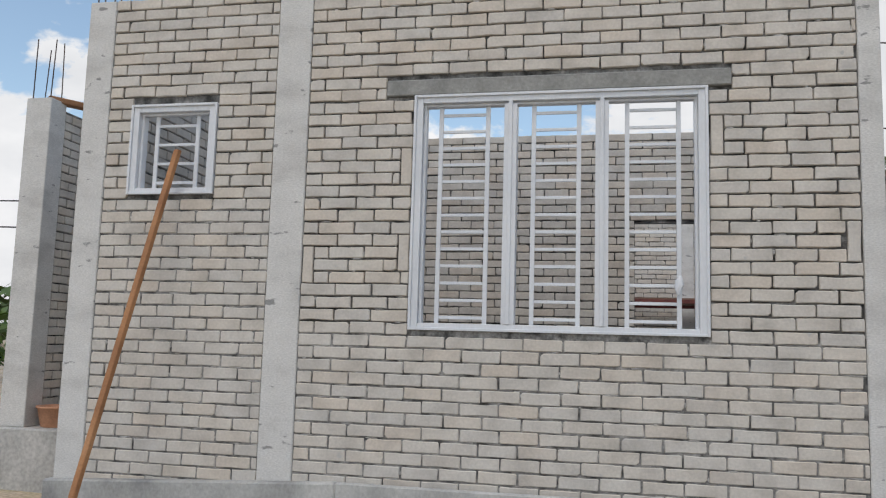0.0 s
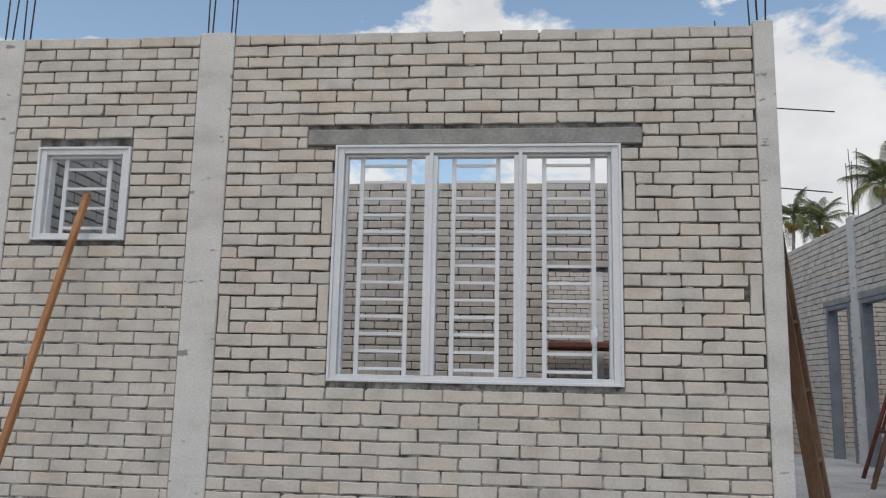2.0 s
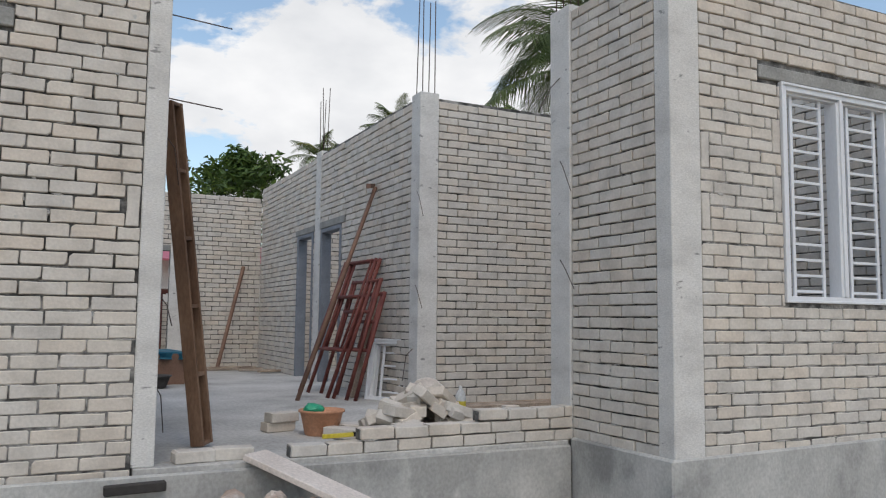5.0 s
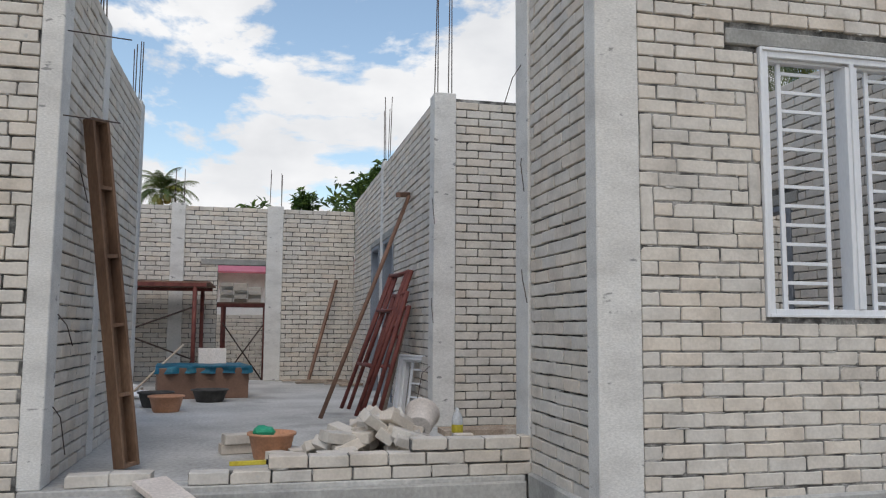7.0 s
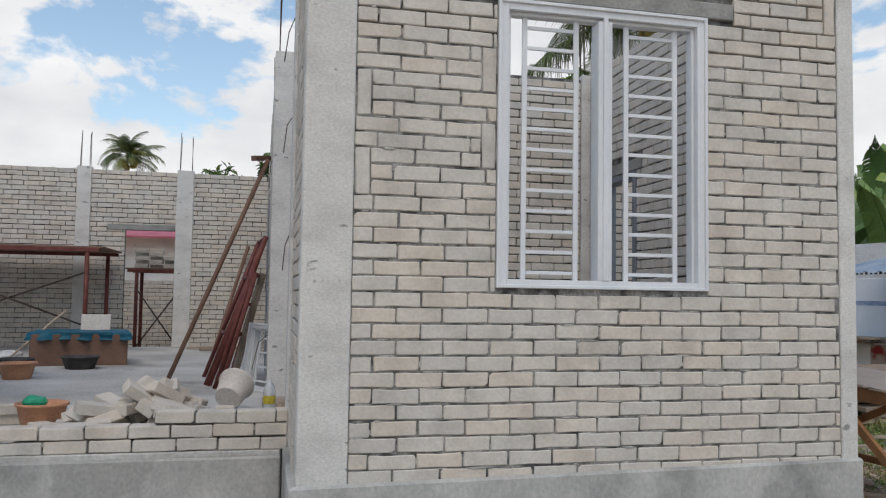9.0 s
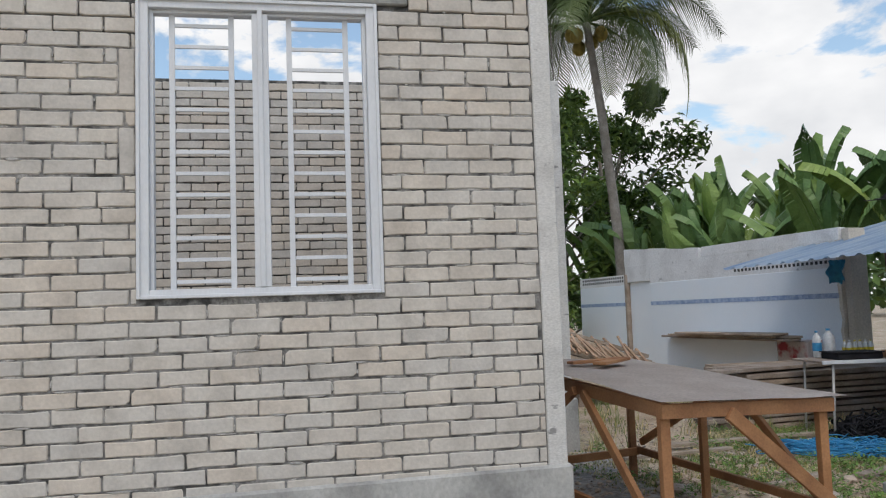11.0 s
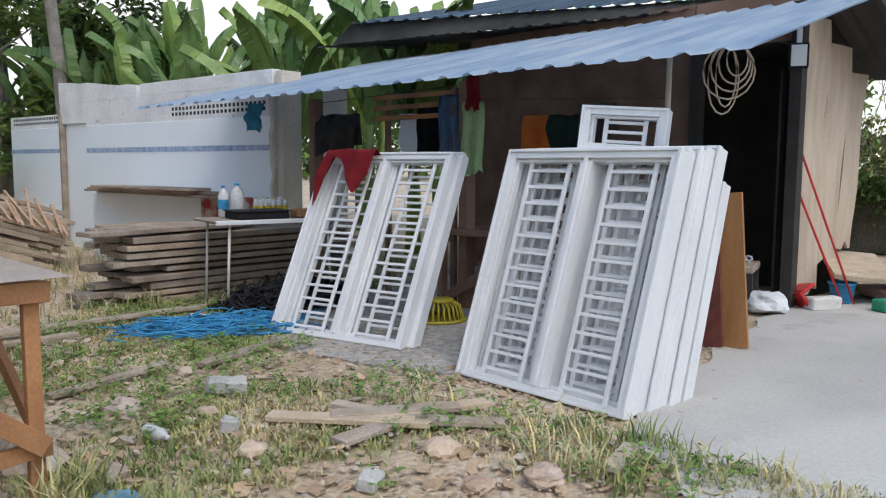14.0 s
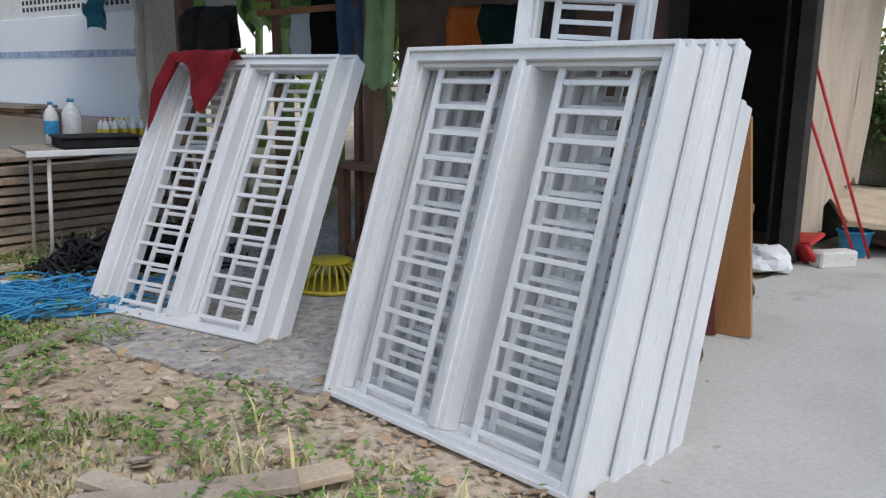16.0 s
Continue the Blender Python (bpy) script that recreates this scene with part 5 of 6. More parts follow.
def bottle(m, r, h, cap, label, group, band=None):
    b = thing("plastic_bottle", label, "bottle", m, group)
    part("body", lathe(bmesh.new(), [(r * 0.9, 0), (r, 0.01), (r, h * 0.68), (r * 0.6, h * 0.84), (r * 0.32, h * 0.88), (r * 0.32, h * 0.93), (0.001, h * 0.931)], 14), M_GLASSB, b)
    part("cap", lathe(bmesh.new(), [(r * 0.36, h * 0.932), (r * 0.36, h), (0.001, h + 0.001)], 12), cap, b)
    if band:
        part("label", lathe(bmesh.new(), [(r * 1.01, h * 0.25), (r * 1.02, h * 0.26), (r * 1.02, h * 0.55), (r * 1.01, h * 0.56)], 14), band, b)
    return b


bottle(pose(10.98, 7.42, 0.722), 0.045, 0.27, M_BLUE, "clear water bottle with a blue cap and label", "bottles on the side table", M_BLUE)
bottle(pose(11.1, 7.4, 0.722), 0.06, 0.29, M_BLUE, "clear water jug with a blue cap", "bottles on the side table")
for k in range(10):
    bottle(pose(11.3 + 0.062 * (k % 5), 7.36 + 0.07 * (k // 5), 0.722), 0.027, 0.16, M_YELLOW if k % 3 else M_WHITE, "small bottle with a yellow cap", "bottles on the side table", M_YELLOW)


def tangle(name, m, rx, ry, h, n, r, mat, label, category, seed, seg=5, loops=1.0, kind=""):
    """Loose coils of rope or wire lying in a heap."""
    q = random.Random(seed)
    bm = bmesh.new()
    for _ in range(n):
        cx, cy = q.uniform(-rx, rx) * 0.55, q.uniform(-ry, ry) * 0.55
        a, b = q.uniform(0.2, 0.6) * rx, q.uniform(0.2, 0.6) * ry
        p0, turn = q.uniform(0, 6.28), q.uniform(2.0, 6.0) * loops
        pts = []
        for k in range(15):
            t = k / 14
            w = p0 + turn * t
            pts.append((cx + a * math.cos(w) + 0.1 * rx * noise.noise((t * 3, cx, 1)), cy + b * math.sin(w) + 0.1 * ry * noise.noise((t * 3, cy, 4)),
                        r + h * max(0.0, 0.5 + 0.5 * noise.noise((t * 2.5, cx * 3, cy * 3)) * 1.5) * (1 - min(1, (cx / rx) ** 2 + (cy / ry) ** 2)) * q.uniform(0.3, 1)))
        tube(bm, pts, r, seg=seg, cap=False)
    return solid(name, bm, mat, label, category, kind=kind, m=m)


tangle("blue_rope", pose(10.35, 6.25, 0.015, 0, 0, -25), 0.75, 0.42, 0.12, 110, 0.0055, M_BLUE, "tangled heap of blue plastic rope on the ground", "rope", 2)
bar("white_bar", (10.72, 6.88, 0.03), (10.8, 6.03, 0.03), 0.05, 0.04, M_WHITE, "white window bar lying before the scrap heap", "bar")
tangle("wire_heap", pose(11.2, 6.75, 0.01), 0.58, 0.5, 0.34, 120, 0.009, M_CBLACK, "dark tangled heap of scrap wire under the table", "scrap wire", 4, kind="stuff")
bar("white_profile", (10.35, 6.75, 0.03), (10.85, 5.95, 0.03), 0.05, 0.04, M_WHITE, "white aluminium profile lying on the ground", "profile")

# yellow basket
bk = thing("plastic_basket", "yellow perforated plastic basket upside down on the ground", "basket", pose(11.72, 5.48, 0.02))
bm = bmesh.new()
for k in range(28):
    a = 2 * math.pi * k / 28
    tube(bm, [(0.2 * math.cos(a), 0.2 * math.sin(a), 0.0), (0.17 * math.cos(a), 0.17 * math.sin(a), 0.11), (0.1 * math.cos(a), 0.1 * math.sin(a), 0.15)], 0.008, seg=5)
part("ribs", bm, M_YELLOW, bk)
part("rim", lathe(bmesh.new(), [(0.205, 0), (0.225, 0.004), (0.22, 0.02), (0.2, 0.02)], 24), M_YELLOW, bk)
part("base", lathe(bmesh.new(), [(0.125, 0.145), (0.12, 0.158), (0.001, 0.16)], 20), M_YELLOW, bk)

# bench behind the leaning frames
bench = thing("workbench", "dark brown timber workbench with a diagonal brace", "workbench", pose(12.5, 5.0, 0))
part("top", box(bmesh.new(), -0.22, 0.3, -0.75, 0.62, 0.64, 0.68, 0.004), M_PLY, bench)
part("apron", box(bmesh.new(), -0.2, -0.17, -0.7, 0.58, 0.55, 0.639, 0.003), M_PLY, bench)
for sx, sy in ((-0.16, 0.52), (0.22, 0.52), (-0.16, -0.66), (0.22, -0.66)):
    part("leg", box(bmesh.new(), sx - 0.03, sx + 0.03, sy - 0.04, sy + 0.04, 0, 0.639, 0.004), M_PLY, bench)
part("brace", beam(bmesh.new(), Vector((-0.215, -0.1, 0.06)), Vector((-0.215, 0.5, 0.56)), 0.07, 0.028), M_PLY, bench)

# leaning boards
solid("leaning_board", boxm(bmesh.new(), (0.2, 0.022, 0.99), pose(0, 0, 0.495), 0.003), M_ORANGEWD, "orange-brown varnished board leaning on the frames", "board", m=pose(12.52, 3.53, 0.022, 0, 0, -84) @ pose(0, 0, 0, -3, -6, 0))
solid("leaning_board", boxm(bmesh.new(), (0.16, 0.02, 0.9), pose(0, 0, 0.45), 0.003), M_RED, "dark red board behind the varnished one", "board", m=pose(12.44, 3.64, 0.022, 0, 0, -84) @ pose(0, 0, 0, -4, -6, 0))

# floodlight
fl = thing("floodlight", "small black floodlight with a white face at the shed corner", "floodlight", pose(14.24, 3.98, 2.06, 0, 0, -60))
part("case", box(bmesh.new(), -0.075, 0.075, -0.03, 0.03, -0.1, 0.1, 0.008), M_CBLACK, fl)
part("face", box(bmesh.new(), -0.058, 0.058, -0.034, -0.0305, -0.083, 0.083, 0.003), M_WHITE, fl)
part("bracket", box(bmesh.new(), -0.02, 0.02, -0.02, 0.02, 0.101, 0.3, 0.003), M_WHITE, fl)

# hanging rope, pipe and line at the door
bm = bmesh.new()
for k in range(6):
    w = 0.06 + 0.03 * (k % 4)
    d = 0.2 + 0.045 * k
    pts = [(0, w * math.cos(a) * 1.0 + 0.015 * k - 0.05, -d * 0.5 + d * 0.5 * math.sin(a)) for a in [math.pi / 2 + 2 * math.pi * i / 16 for i in range(17)]]
    tube(bm, [Vector(p) + Vector((0.012 * k, 0, 0)) for p in pts], 0.006, seg=6, cap=False)
solid("hanging_rope", bm, M_PLANKLT, "coils of cream rope hanging under the canopy", "rope", m=pose(12.35, 3.55, 1.92, 0, 0, 30))
rod("thin_post", (12.2, 3.88, 0.02), (12.2, 3.86, 1.93), 0.018, M_PLANKLT, "thin pale post standing at the shed door", "post")


# clothes
def at_line(x, y, z, yaw):
    return pose(x, y, z, 0, 0, yaw)


def red_shirt():
    """One mesh: a strip over the frame's top edge, a tapering body and a long hanging sleeve."""
    bm = bmesh.new()
    n, m = 22, 9
    rows_ = []
    for j in range(m + 1):
        row = []
        for i in range(n + 1):
            u, v = i / n, j / m
            drop = 0.07 + 0.37 * max(0.0, 1 - abs(u - 0.1) / 0.17) + 0.26 * max(0.0, 1 - abs(u - 0.8) / 0.42)
            x = -0.21 + 0.42 * u - 0.05 * v * (1 - u)
            if v < 0.25:
                y, z = 0.09 - 0.4 * v, -0.06 + 0.32 * v
            else:
                f = (v - 0.25) / 0.75
                y, z = -0.012 - drop * f * 0.48, 0.02 - drop * f
            y -= 0.014 * (1 + math.sin(u * 17 + v * 3)) * v
            row.append(bm.verts.new((x + 0.012 * noise.noise((u * 5, v * 4, 3)), y, z + 0.012 * noise.noise((u * 6, v * 6, 8)))))
        rows_.append(row)
    for a, b in zip(rows_, rows_[1:]):
        for i in range(n):
            fc = bm.faces.new((a[i], a[i + 1], b[i + 1], b[i]))
            fc.smooth = True
    bmesh.ops.solidify(bm, geom=bm.faces[:], thickness=0.005)
    return solid("red_shirt", bm, M_CRED, "red shirt draped over a leaning window frame", "shirt", m=at_line(11.21, 5.83, 1.275, -74))


red_shirt()
drape("grey_cloth", [(0.05, -0.25), (0.0, 0.02), (-0.08, -0.05), (-0.12, -0.34)], 0.42, M_CGREY, "dark grey clothes hung over a rail", "clothes", at_line(11.9, 7.0, 1.6, -70), 3, 0.04, seed=4)
drape("white_sheet", [(0.0, 0.0), (0.0, -0.2), (0.01, -0.42)], 0.28, M_TILE, "pale blue-white sheet hanging in the shed", "cloth", at_line(12.3, 6.45, 1.62, -60), 1, 0.008, seed=5)
drape("black_shirt", [(0.02, -0.2), (0.0, 0.0), (-0.02, -0.25), (-0.02, -0.45)], 0.34, M_CBLACK, "black shirt hanging on the line", "shirt", at_line(12.28, 6.15, 1.68, -65), 2, 0.03, seed=6)
drape("blue_trousers", [(0.02, -0.2), (0.0, 0.0), (-0.02, -0.25), (-0.02, -0.5)], 0.2, M_CBLUE, "faded blue trousers hanging on the line", "trousers", at_line(12.2, 5.88, 1.74, -65), 2, 0.03, seed=7)
drape("green_cloth", [(0.02, -0.1), (0.0, 0.0), (-0.02, -0.3), (-0.01, -0.55)], 0.17, M_CLIME, "pale green cloth hanging from the post", "cloth", at_line(12.14, 5.55, 1.66, -60), 2, 0.025, seed=8)
drape("red_towel", [(0.0, 0.0), (-0.01, -0.15), (-0.01, -0.26)], 0.1, M_CRED, "small red and white towel on the post", "towel", at_line(12.12, 5.52, 1.86, -60), 1, 0.02, seed=9)
drape("orange_cloth", [(0.02, -0.1), (0.0, 0.0), (-0.01, -0.14), (-0.01, -0.27)], 0.36, M_CORANGE, "orange cloth hanging on the line", "cloth", at_line(12.5, 5.1, 1.56, -60), 2, 0.02, seed=10)
drape("green_shirt", [(0.02, -0.2), (0.0, 0.0), (-0.01, -0.17), (-0.01, -0.34)], 0.42, M_CGREEN, "dark green shirt hanging on the line", "shirt", at_line(12.45, 4.78, 1.55, -62), 2, 0.02, seed=11)
drape("grey_bag", [(0.06, -0.16), (0.0, 0.04), (-0.08, 0.02), (-0.12, -0.22)], 0.26, M_CGREY, "grey bag hanging above the frames", "bag", at_line(12.1, 4.32, 1.55, -62), 2, 0.03, seed=12)
drape("turquoise_cloth", [(0.0, 0.0), (-0.01, -0.12), (-0.01, -0.24)], 0.2, M_TARP, "turquoise cloth hanging from the canopy edge", "cloth", at_line(11.4, 7.6, 1.72, -70), 1, 0.03, seed=13)
rod("clothes_line", (11.95, 7.45, 1.74), (12.25, 5.72, 1.82), 0.004, M_STEEL, "thin clothes line between the posts", "clothes line", "clothes lines", 5)
rod("clothes_line", (12.25, 5.72, 1.7), (12.22, 3.87, 1.6), 0.004, M_STEEL, "thin clothes line between the posts", "clothes line", "clothes lines", 5)

# slatted rack between the posts
rack = thing("slatted_rack", "reddish wooden slats fixed between the shed posts", "rack", pose(12.2, 6.3, 1.6))
for k in range(3):
    part("slat", beam(bmesh.new(), (-0.06, 0.5, -0.02 + 0.09 * k), (0.08, -0.5, -0.01 + 0.09 * k), 0.02, 0.04), M_WOOD, rack)
for y in (-0.45, 0.42):
    part("upright", beam(bmesh.new(), (0.03, y, -1.6), (0.03, y, 0.2), 0.04, 0.05), M_PLY, rack)

window_unit("window_frame", 0.5, 0.25, 1, "small white window frame standing on the leaning stack", pose(11.62, 3.8, 1.262, 0, 0, -70) @ pose(0, 0, 0, -6, 4, 0), rungs=3, group="small white window frames")
bench = thing("shed_bench", "dark timber bench under the canopy", "bench", pose(12.4, 5.2, 0))
part("top", box(bmesh.new(), -0.3, 0.3, -0.4, 0.75, 0.62, 0.66, 0.005), M_PLY, bench)
for sx, sy in ((-0.25, -0.35), (0.25, -0.35), (-0.25, 0.7), (0.25, 0.7)):
    part("leg", beam(bmesh.new(), (sx, sy, 0), (sx, sy, 0.62), 0.06, 0.06), M_PLY, bench)
part("brace", beam(bmesh.new(), (-0.25, 0.65, 0.1), (-0.25, -0.3, 0.6), 0.03, 0.08), M_PLY, bench)

# clutter at the shed door
ch = thing("stool", "low dark stool with papers and cables by the shed door", "stool", pose(14.0, 4.35, 0.02, 0, 0, 20))
part("seat", box(bmesh.new(), -0.22, 0.25, -0.2, 0.2, 0.3, 0.36, 0.01), M_GREYWOOD, ch)
for sx, sy in ((-0.19, -0.17), (0.21, -0.17), (-0.19, 0.17), (0.21, 0.17)):
    part("leg", beam(bmesh.new(), (sx, sy, 0), (sx, sy, 0.3), 0.05, 0.05), M_DARK, ch)
tangle("cable", pose(14.0, 4.35, 0.385, 0, 0, 20), 0.25, 0.18, 0.1, 12, 0.006, M_WHITE, "white electric cable coiled on the stool", "cable", 8, kind="stuff")
bmb = rock(0.16, 40, 0.6, 3)
solid("white_bag", bmb, M_WHITE, "crumpled white plastic bag on the pad", "bag", m=pose(13.95, 4.02, 0.09))
for (x, y, x2, y2, z2) in ((14.8, 3.66, 14.37, 3.97, 1.28), (14.72, 3.72, 14.33, 3.97, 0.98)):
    rod("broom_handle", (x, y, 0.03), (x2, y2, z2), 0.01, M_REDPL, "long red broom handle leaning by the shed", "broom", "red broom handles")
bmd = bmesh.new()
box(bmd, -0.14, 0.14, -0.1, 0.1, 0, 0.03, 0.01)
box(bmd, -0.14, 0.14, 0.07, 0.1, 0.03, 0.16, 0.01)
solid("dustpan", bmd, M_REDPL, "red plastic dustpan on the pad", "dustpan", m=pose(14.35, 3.93, 0.05, 55, 10, 50))
bucket(pose(14.85, 3.78, 0.02), 0.11, 0.18, M_BLUE, "small blue paint pail on the pad")
bar("tin_can", (14.28, 3.82, 0.07), (14.52, 3.68, 0.07), 0.12, 0.11, M_CONC, "dented metal tin lying on the pad", "tin")
bar("green_container", (14.6, 3.4, 0.07), (14.95, 3.22, 0.07), 0.16, 0.1, M_GREENPL, "flat green plastic container on the ground", "container")
for k, (x, y, z, a, n, w, mt) in enumerate(((15.3, 3.85, 0.3, 30, 1.1, 0.5, M_PALEWOOD), (15.55, 3.45, 0.06, -20, 1.0, 0.7, M_PLY), (15.9, 3.4, 0.2, 10, 1.1, 0.7, M_GREYWOOD), (16.3, 3.55, 0.3, 25, 0.9, 0.6, M_GREYWOOD), (15.7, 3.2, 0.1, 0, 1.2, 0.5, M_PLY), (16.1, 3.0, 0.14, 35, 0.9, 0.4, M_GREYWOOD))):
    solid("board", boxm(bmesh.new(), (n, w, 0.04), Matrix.Identity(4), 0.004), mt, "loose weathered board stacked beside the shed", "board", "boards beside the shed", m=pose(x, y, z, 4, -6 if k == 0 else 3, a))

# timber offcuts and litter in the yard
of = random.Random(17)
for k, (x, y, a, n) in enumerate(((9.75, 5.3, 22, 0.7), (9.55, 4.2, -50, 0.75), (9.75, 4.0, -30, 0.6), (9.85, 4.12, -68, 0.5), (9.6, 3.72, 5, 0.5), (9.9, 3.85, -20, 0.55), (10.0, 3.7, -42, 0.4), (8.4, 6.4, 10, 1.1), (8.9, 5.2, 15, 0.7), (7.95, 5.1, -40, 0.8), (9.0, 6.9, 5, 1.6), (10.15, 2.75, 20, 0.3))):
    bar("timber_offcut", (x, y, 0.03 + 0.008 * (k % 4)), (x + n * math.cos(radians(a)), y + n * math.sin(radians(a)), 0.032 + 0.01 * (k % 3)), of.uniform(0.06, 0.11), 0.025, M_PALEWOOD if k % 4 else M_GREYWOOD, "weathered timber offcut on the rough ground", "timber", "timber offcuts in the yard")
solid("rock", rock(0.1, 77, 0.5, 3), M_ROCK, "flat pale rock beside the work table", "rock", m=pose(7.72, 3.36, 0.05, 0, 0, 15))
solid("rock", rock(0.07, 71, 0.6, 3), M_ROCK, "broken rock lying on dry soil", "rock", m=pose(9.95, 2.9, 0.04))
solid("rock", rock(0.08, 73, 0.7, 3), M_ROCK, "broken rock under the work table", "rock", m=pose(7.5, 4.5, 0.04))
drape("blue_rag", [(0.1, 0.04), (0.0, 0.05), (-0.1, 0.02)], 0.15, M_RAG, "crumpled light blue rag on the ground", "rag", pose(8.67, 3.66, 0.02, 0, 0, 40), 2, 0.015, seed=15)
bottle(pose(9.05, 4.35, 0.045, 90, 0, 10), 0.03, 0.16, M_WHITE, "discarded clear plastic bottle on the ground", "litter")


def block(m, sx, sy, sz, seed, label):
    """A broken piece of cement block with worn corners."""
    bm = boxm(bmesh.new(), (sx, sy, sz), pose(0, 0, sz / 2), min(sx, sy, sz) * 0.16)
    bmesh.ops.subdivide_edges(bm, edges=bm.edges[:], cuts=2, use_grid_fill=True)
    for v in bm.verts:
        v.co += Vector((noise.noise(v.co * 14 + Vector((seed, 0, 0))), noise.noise(v.co * 14 + Vector((0, seed, 0))), noise.noise(v.co * 14 + Vector((0, 0, seed))))) * 0.012
    return solid("broken_block", bm, M_PLINTH, label, "block", "broken blocks in the yard", m=m)


block(pose(9.62, 4.75, 0.01, 3, 5, -25), 0.2, 0.1, 0.08, 1, "pale grey broken cement block in the grass")
block(pose(9.45, 3.3, 0.0, 8, 0, 30), 0.1, 0.08, 0.06, 2, "small broken cement block on dry soil")
block(pose(9.35, 4.2, 0.0, 12, 6, 60), 0.11, 0.08, 0.07, 3, "small broken cement block in the grass")
rb = random.Random(41)
for x, y, r in ((8.05, 4.75, 0.085), (7.9, 4.3, 0.06), (7.6, 4.95, 0.05), (8.3, 5.3, 0.11), (8.15, 5.0, 0.06), (7.35, 4.25, 0.05), (7.25, 4.6, 0.055), (7.1, 4.1, 0.045), (8.6, 4.3, 0.12), (8.75, 4.0, 0.09), (8.3, 3.55, 0.05), (8.2, 3.2, 0.06), (8.05, 3.05, 0.045), (7.1, 3.35, 0.045), (7.2, 3.25, 0.035), (7.05, 3.5, 0.04), (8.9, 3.1, 0.05), (9.3, 3.9, 0.07), (9.1, 4.75, 0.1), (9.9, 3.4, 0.08), (9.75, 3.05, 0.06), (8.45, 2.85, 0.07)):
    solid("rock", rock(r, rb.uniform(0, 90), rb.uniform(0.4, 0.6), 2), M_ROCK if rb.random() < 0.35 else M_STONE, "broken grey rubble stone on the soil", "rock", "rubble stones round the work table", m=pose(x, y, r * 0.22, 0, 0, rb.uniform(0, 360)))


# ---- stones, chips and grass as stuff ----
def in_house(x, y):
    return (-3.5 < x < 7.15 and y > 4.75) or (4.0 < x < 7.15 and y > 3.78) or (x < -3.3 and y > 6.0) or (7 < x < 8.35 and y > 7.0)


def scatter(name, n, area, size, mat, label, seed, keep, flat=1.0):
    q = random.Random(seed)
    verts, faces = [], []
    base = [(math.cos(a) * c, math.sin(a) * c, z) for z, c in ((-0.5, 0.6), (0.1, 1.0), (0.6, 0.55)) for a in [k * math.pi * 2 / 5 for k in range(5)]]
    done = 0
    while done < n:
        x, y = q.uniform(area[0], area[1]), q.uniform(area[2], area[3])
        if not keep(x, y, q):
            done += 0.2
            continue
        done += 1
        r = size[0] + (size[1] - size[0]) * q.random() ** 3
        e = Euler((q.uniform(-0.5, 0.5), q.uniform(-0.5, 0.5), q.uniform(0, 6.28))).to_matrix()
        o = len(verts)
        sx, sy, sz = q.uniform(0.7, 1.4), q.uniform(0.6, 1.1), q.uniform(0.35, 0.8) * flat
        for b in base:
            v = e @ Vector((b[0] * sx * r * q.uniform(0.75, 1.2), b[1] * sy * r * q.uniform(0.75, 1.2), b[2] * sz * r))
            verts.append((x + v.x, y + v.y, 0.015 + r * sz * 0.25 + v.z))
        for j in (0, 5):
            for k in range(5):
                faces.append((o + j + k, o + j + (k + 1) % 5, o + j + 5 + (k + 1) % 5, o + j + 5 + k))
        faces.append(tuple(o + 10 + k for k in range(5)))
    return tagged(new(name, raw(name, verts, faces, mat)), label, "stones", kind="stuff")


def pad(x, y):
    return x > 10.7 and y < 3.2 + 0.2 * (x - 11)


scatter("gravel", 12000, (3.5, 13.5, 1.4, 9.0), (0.004, 0.02), M_STONE, "small stones and gravel on the soil", 1, lambda x, y, q: not in_house(x, y) and (not pad(x, y) or q.random() < 0.06))
scatter("rubble", 2400, (6.8, 9.6, 2.6, 8.6), (0.006, 0.036), M_STONE, "broken rubble under and round the work table", 2, lambda x, y, q: not in_house(x, y) and (x < 8.4 or q.random() < 0.3))
scatter("dry_chips", 1900, (8.2, 11.0, 2.0, 6.2), (0.008, 0.036), M_CHIP, "wood chips and dry leaves on the soil", 3, lambda x, y, q: not pad(x, y), flat=0.3)
scatter("rubble_front", 350, (-1, 6.8, 3.0, 4.7), (0.015, 0.06), M_STONE, "rubble along the front plinth", 4, lambda x, y, q: not in_house(x, y))


scatter("broken_stones", 150, (6.9, 10.6, 2.2, 6.6), (0.02, 0.06), M_STONE, "broken stones and mortar lumps on the soil", 8, lambda x, y, q: not in_house(x, y) and not pad(x, y), flat=0.8)
scatter("leaf_litter", 900, (8.6, 11.0, 2.2, 4.4), (0.012, 0.04), M_CHIP, "dry brown leaves and splinters", 9, lambda x, y, q: not pad(x, y), flat=0.2)
scatter("fine_gravel", 5000, (10.0, 12.6, 3.2, 6.6), (0.003, 0.013), M_STONE, "fine grey gravel by the leaning frames", 6, lambda x, y, q: not (x < 10.6 and q.random() < 0.6))
scatter("pad_grit", 700, (10.7, 15.5, 0.5, 4.2), (0.003, 0.012), M_STONE, "grit on the cement pad", 7, lambda x, y, q: pad(x, y))


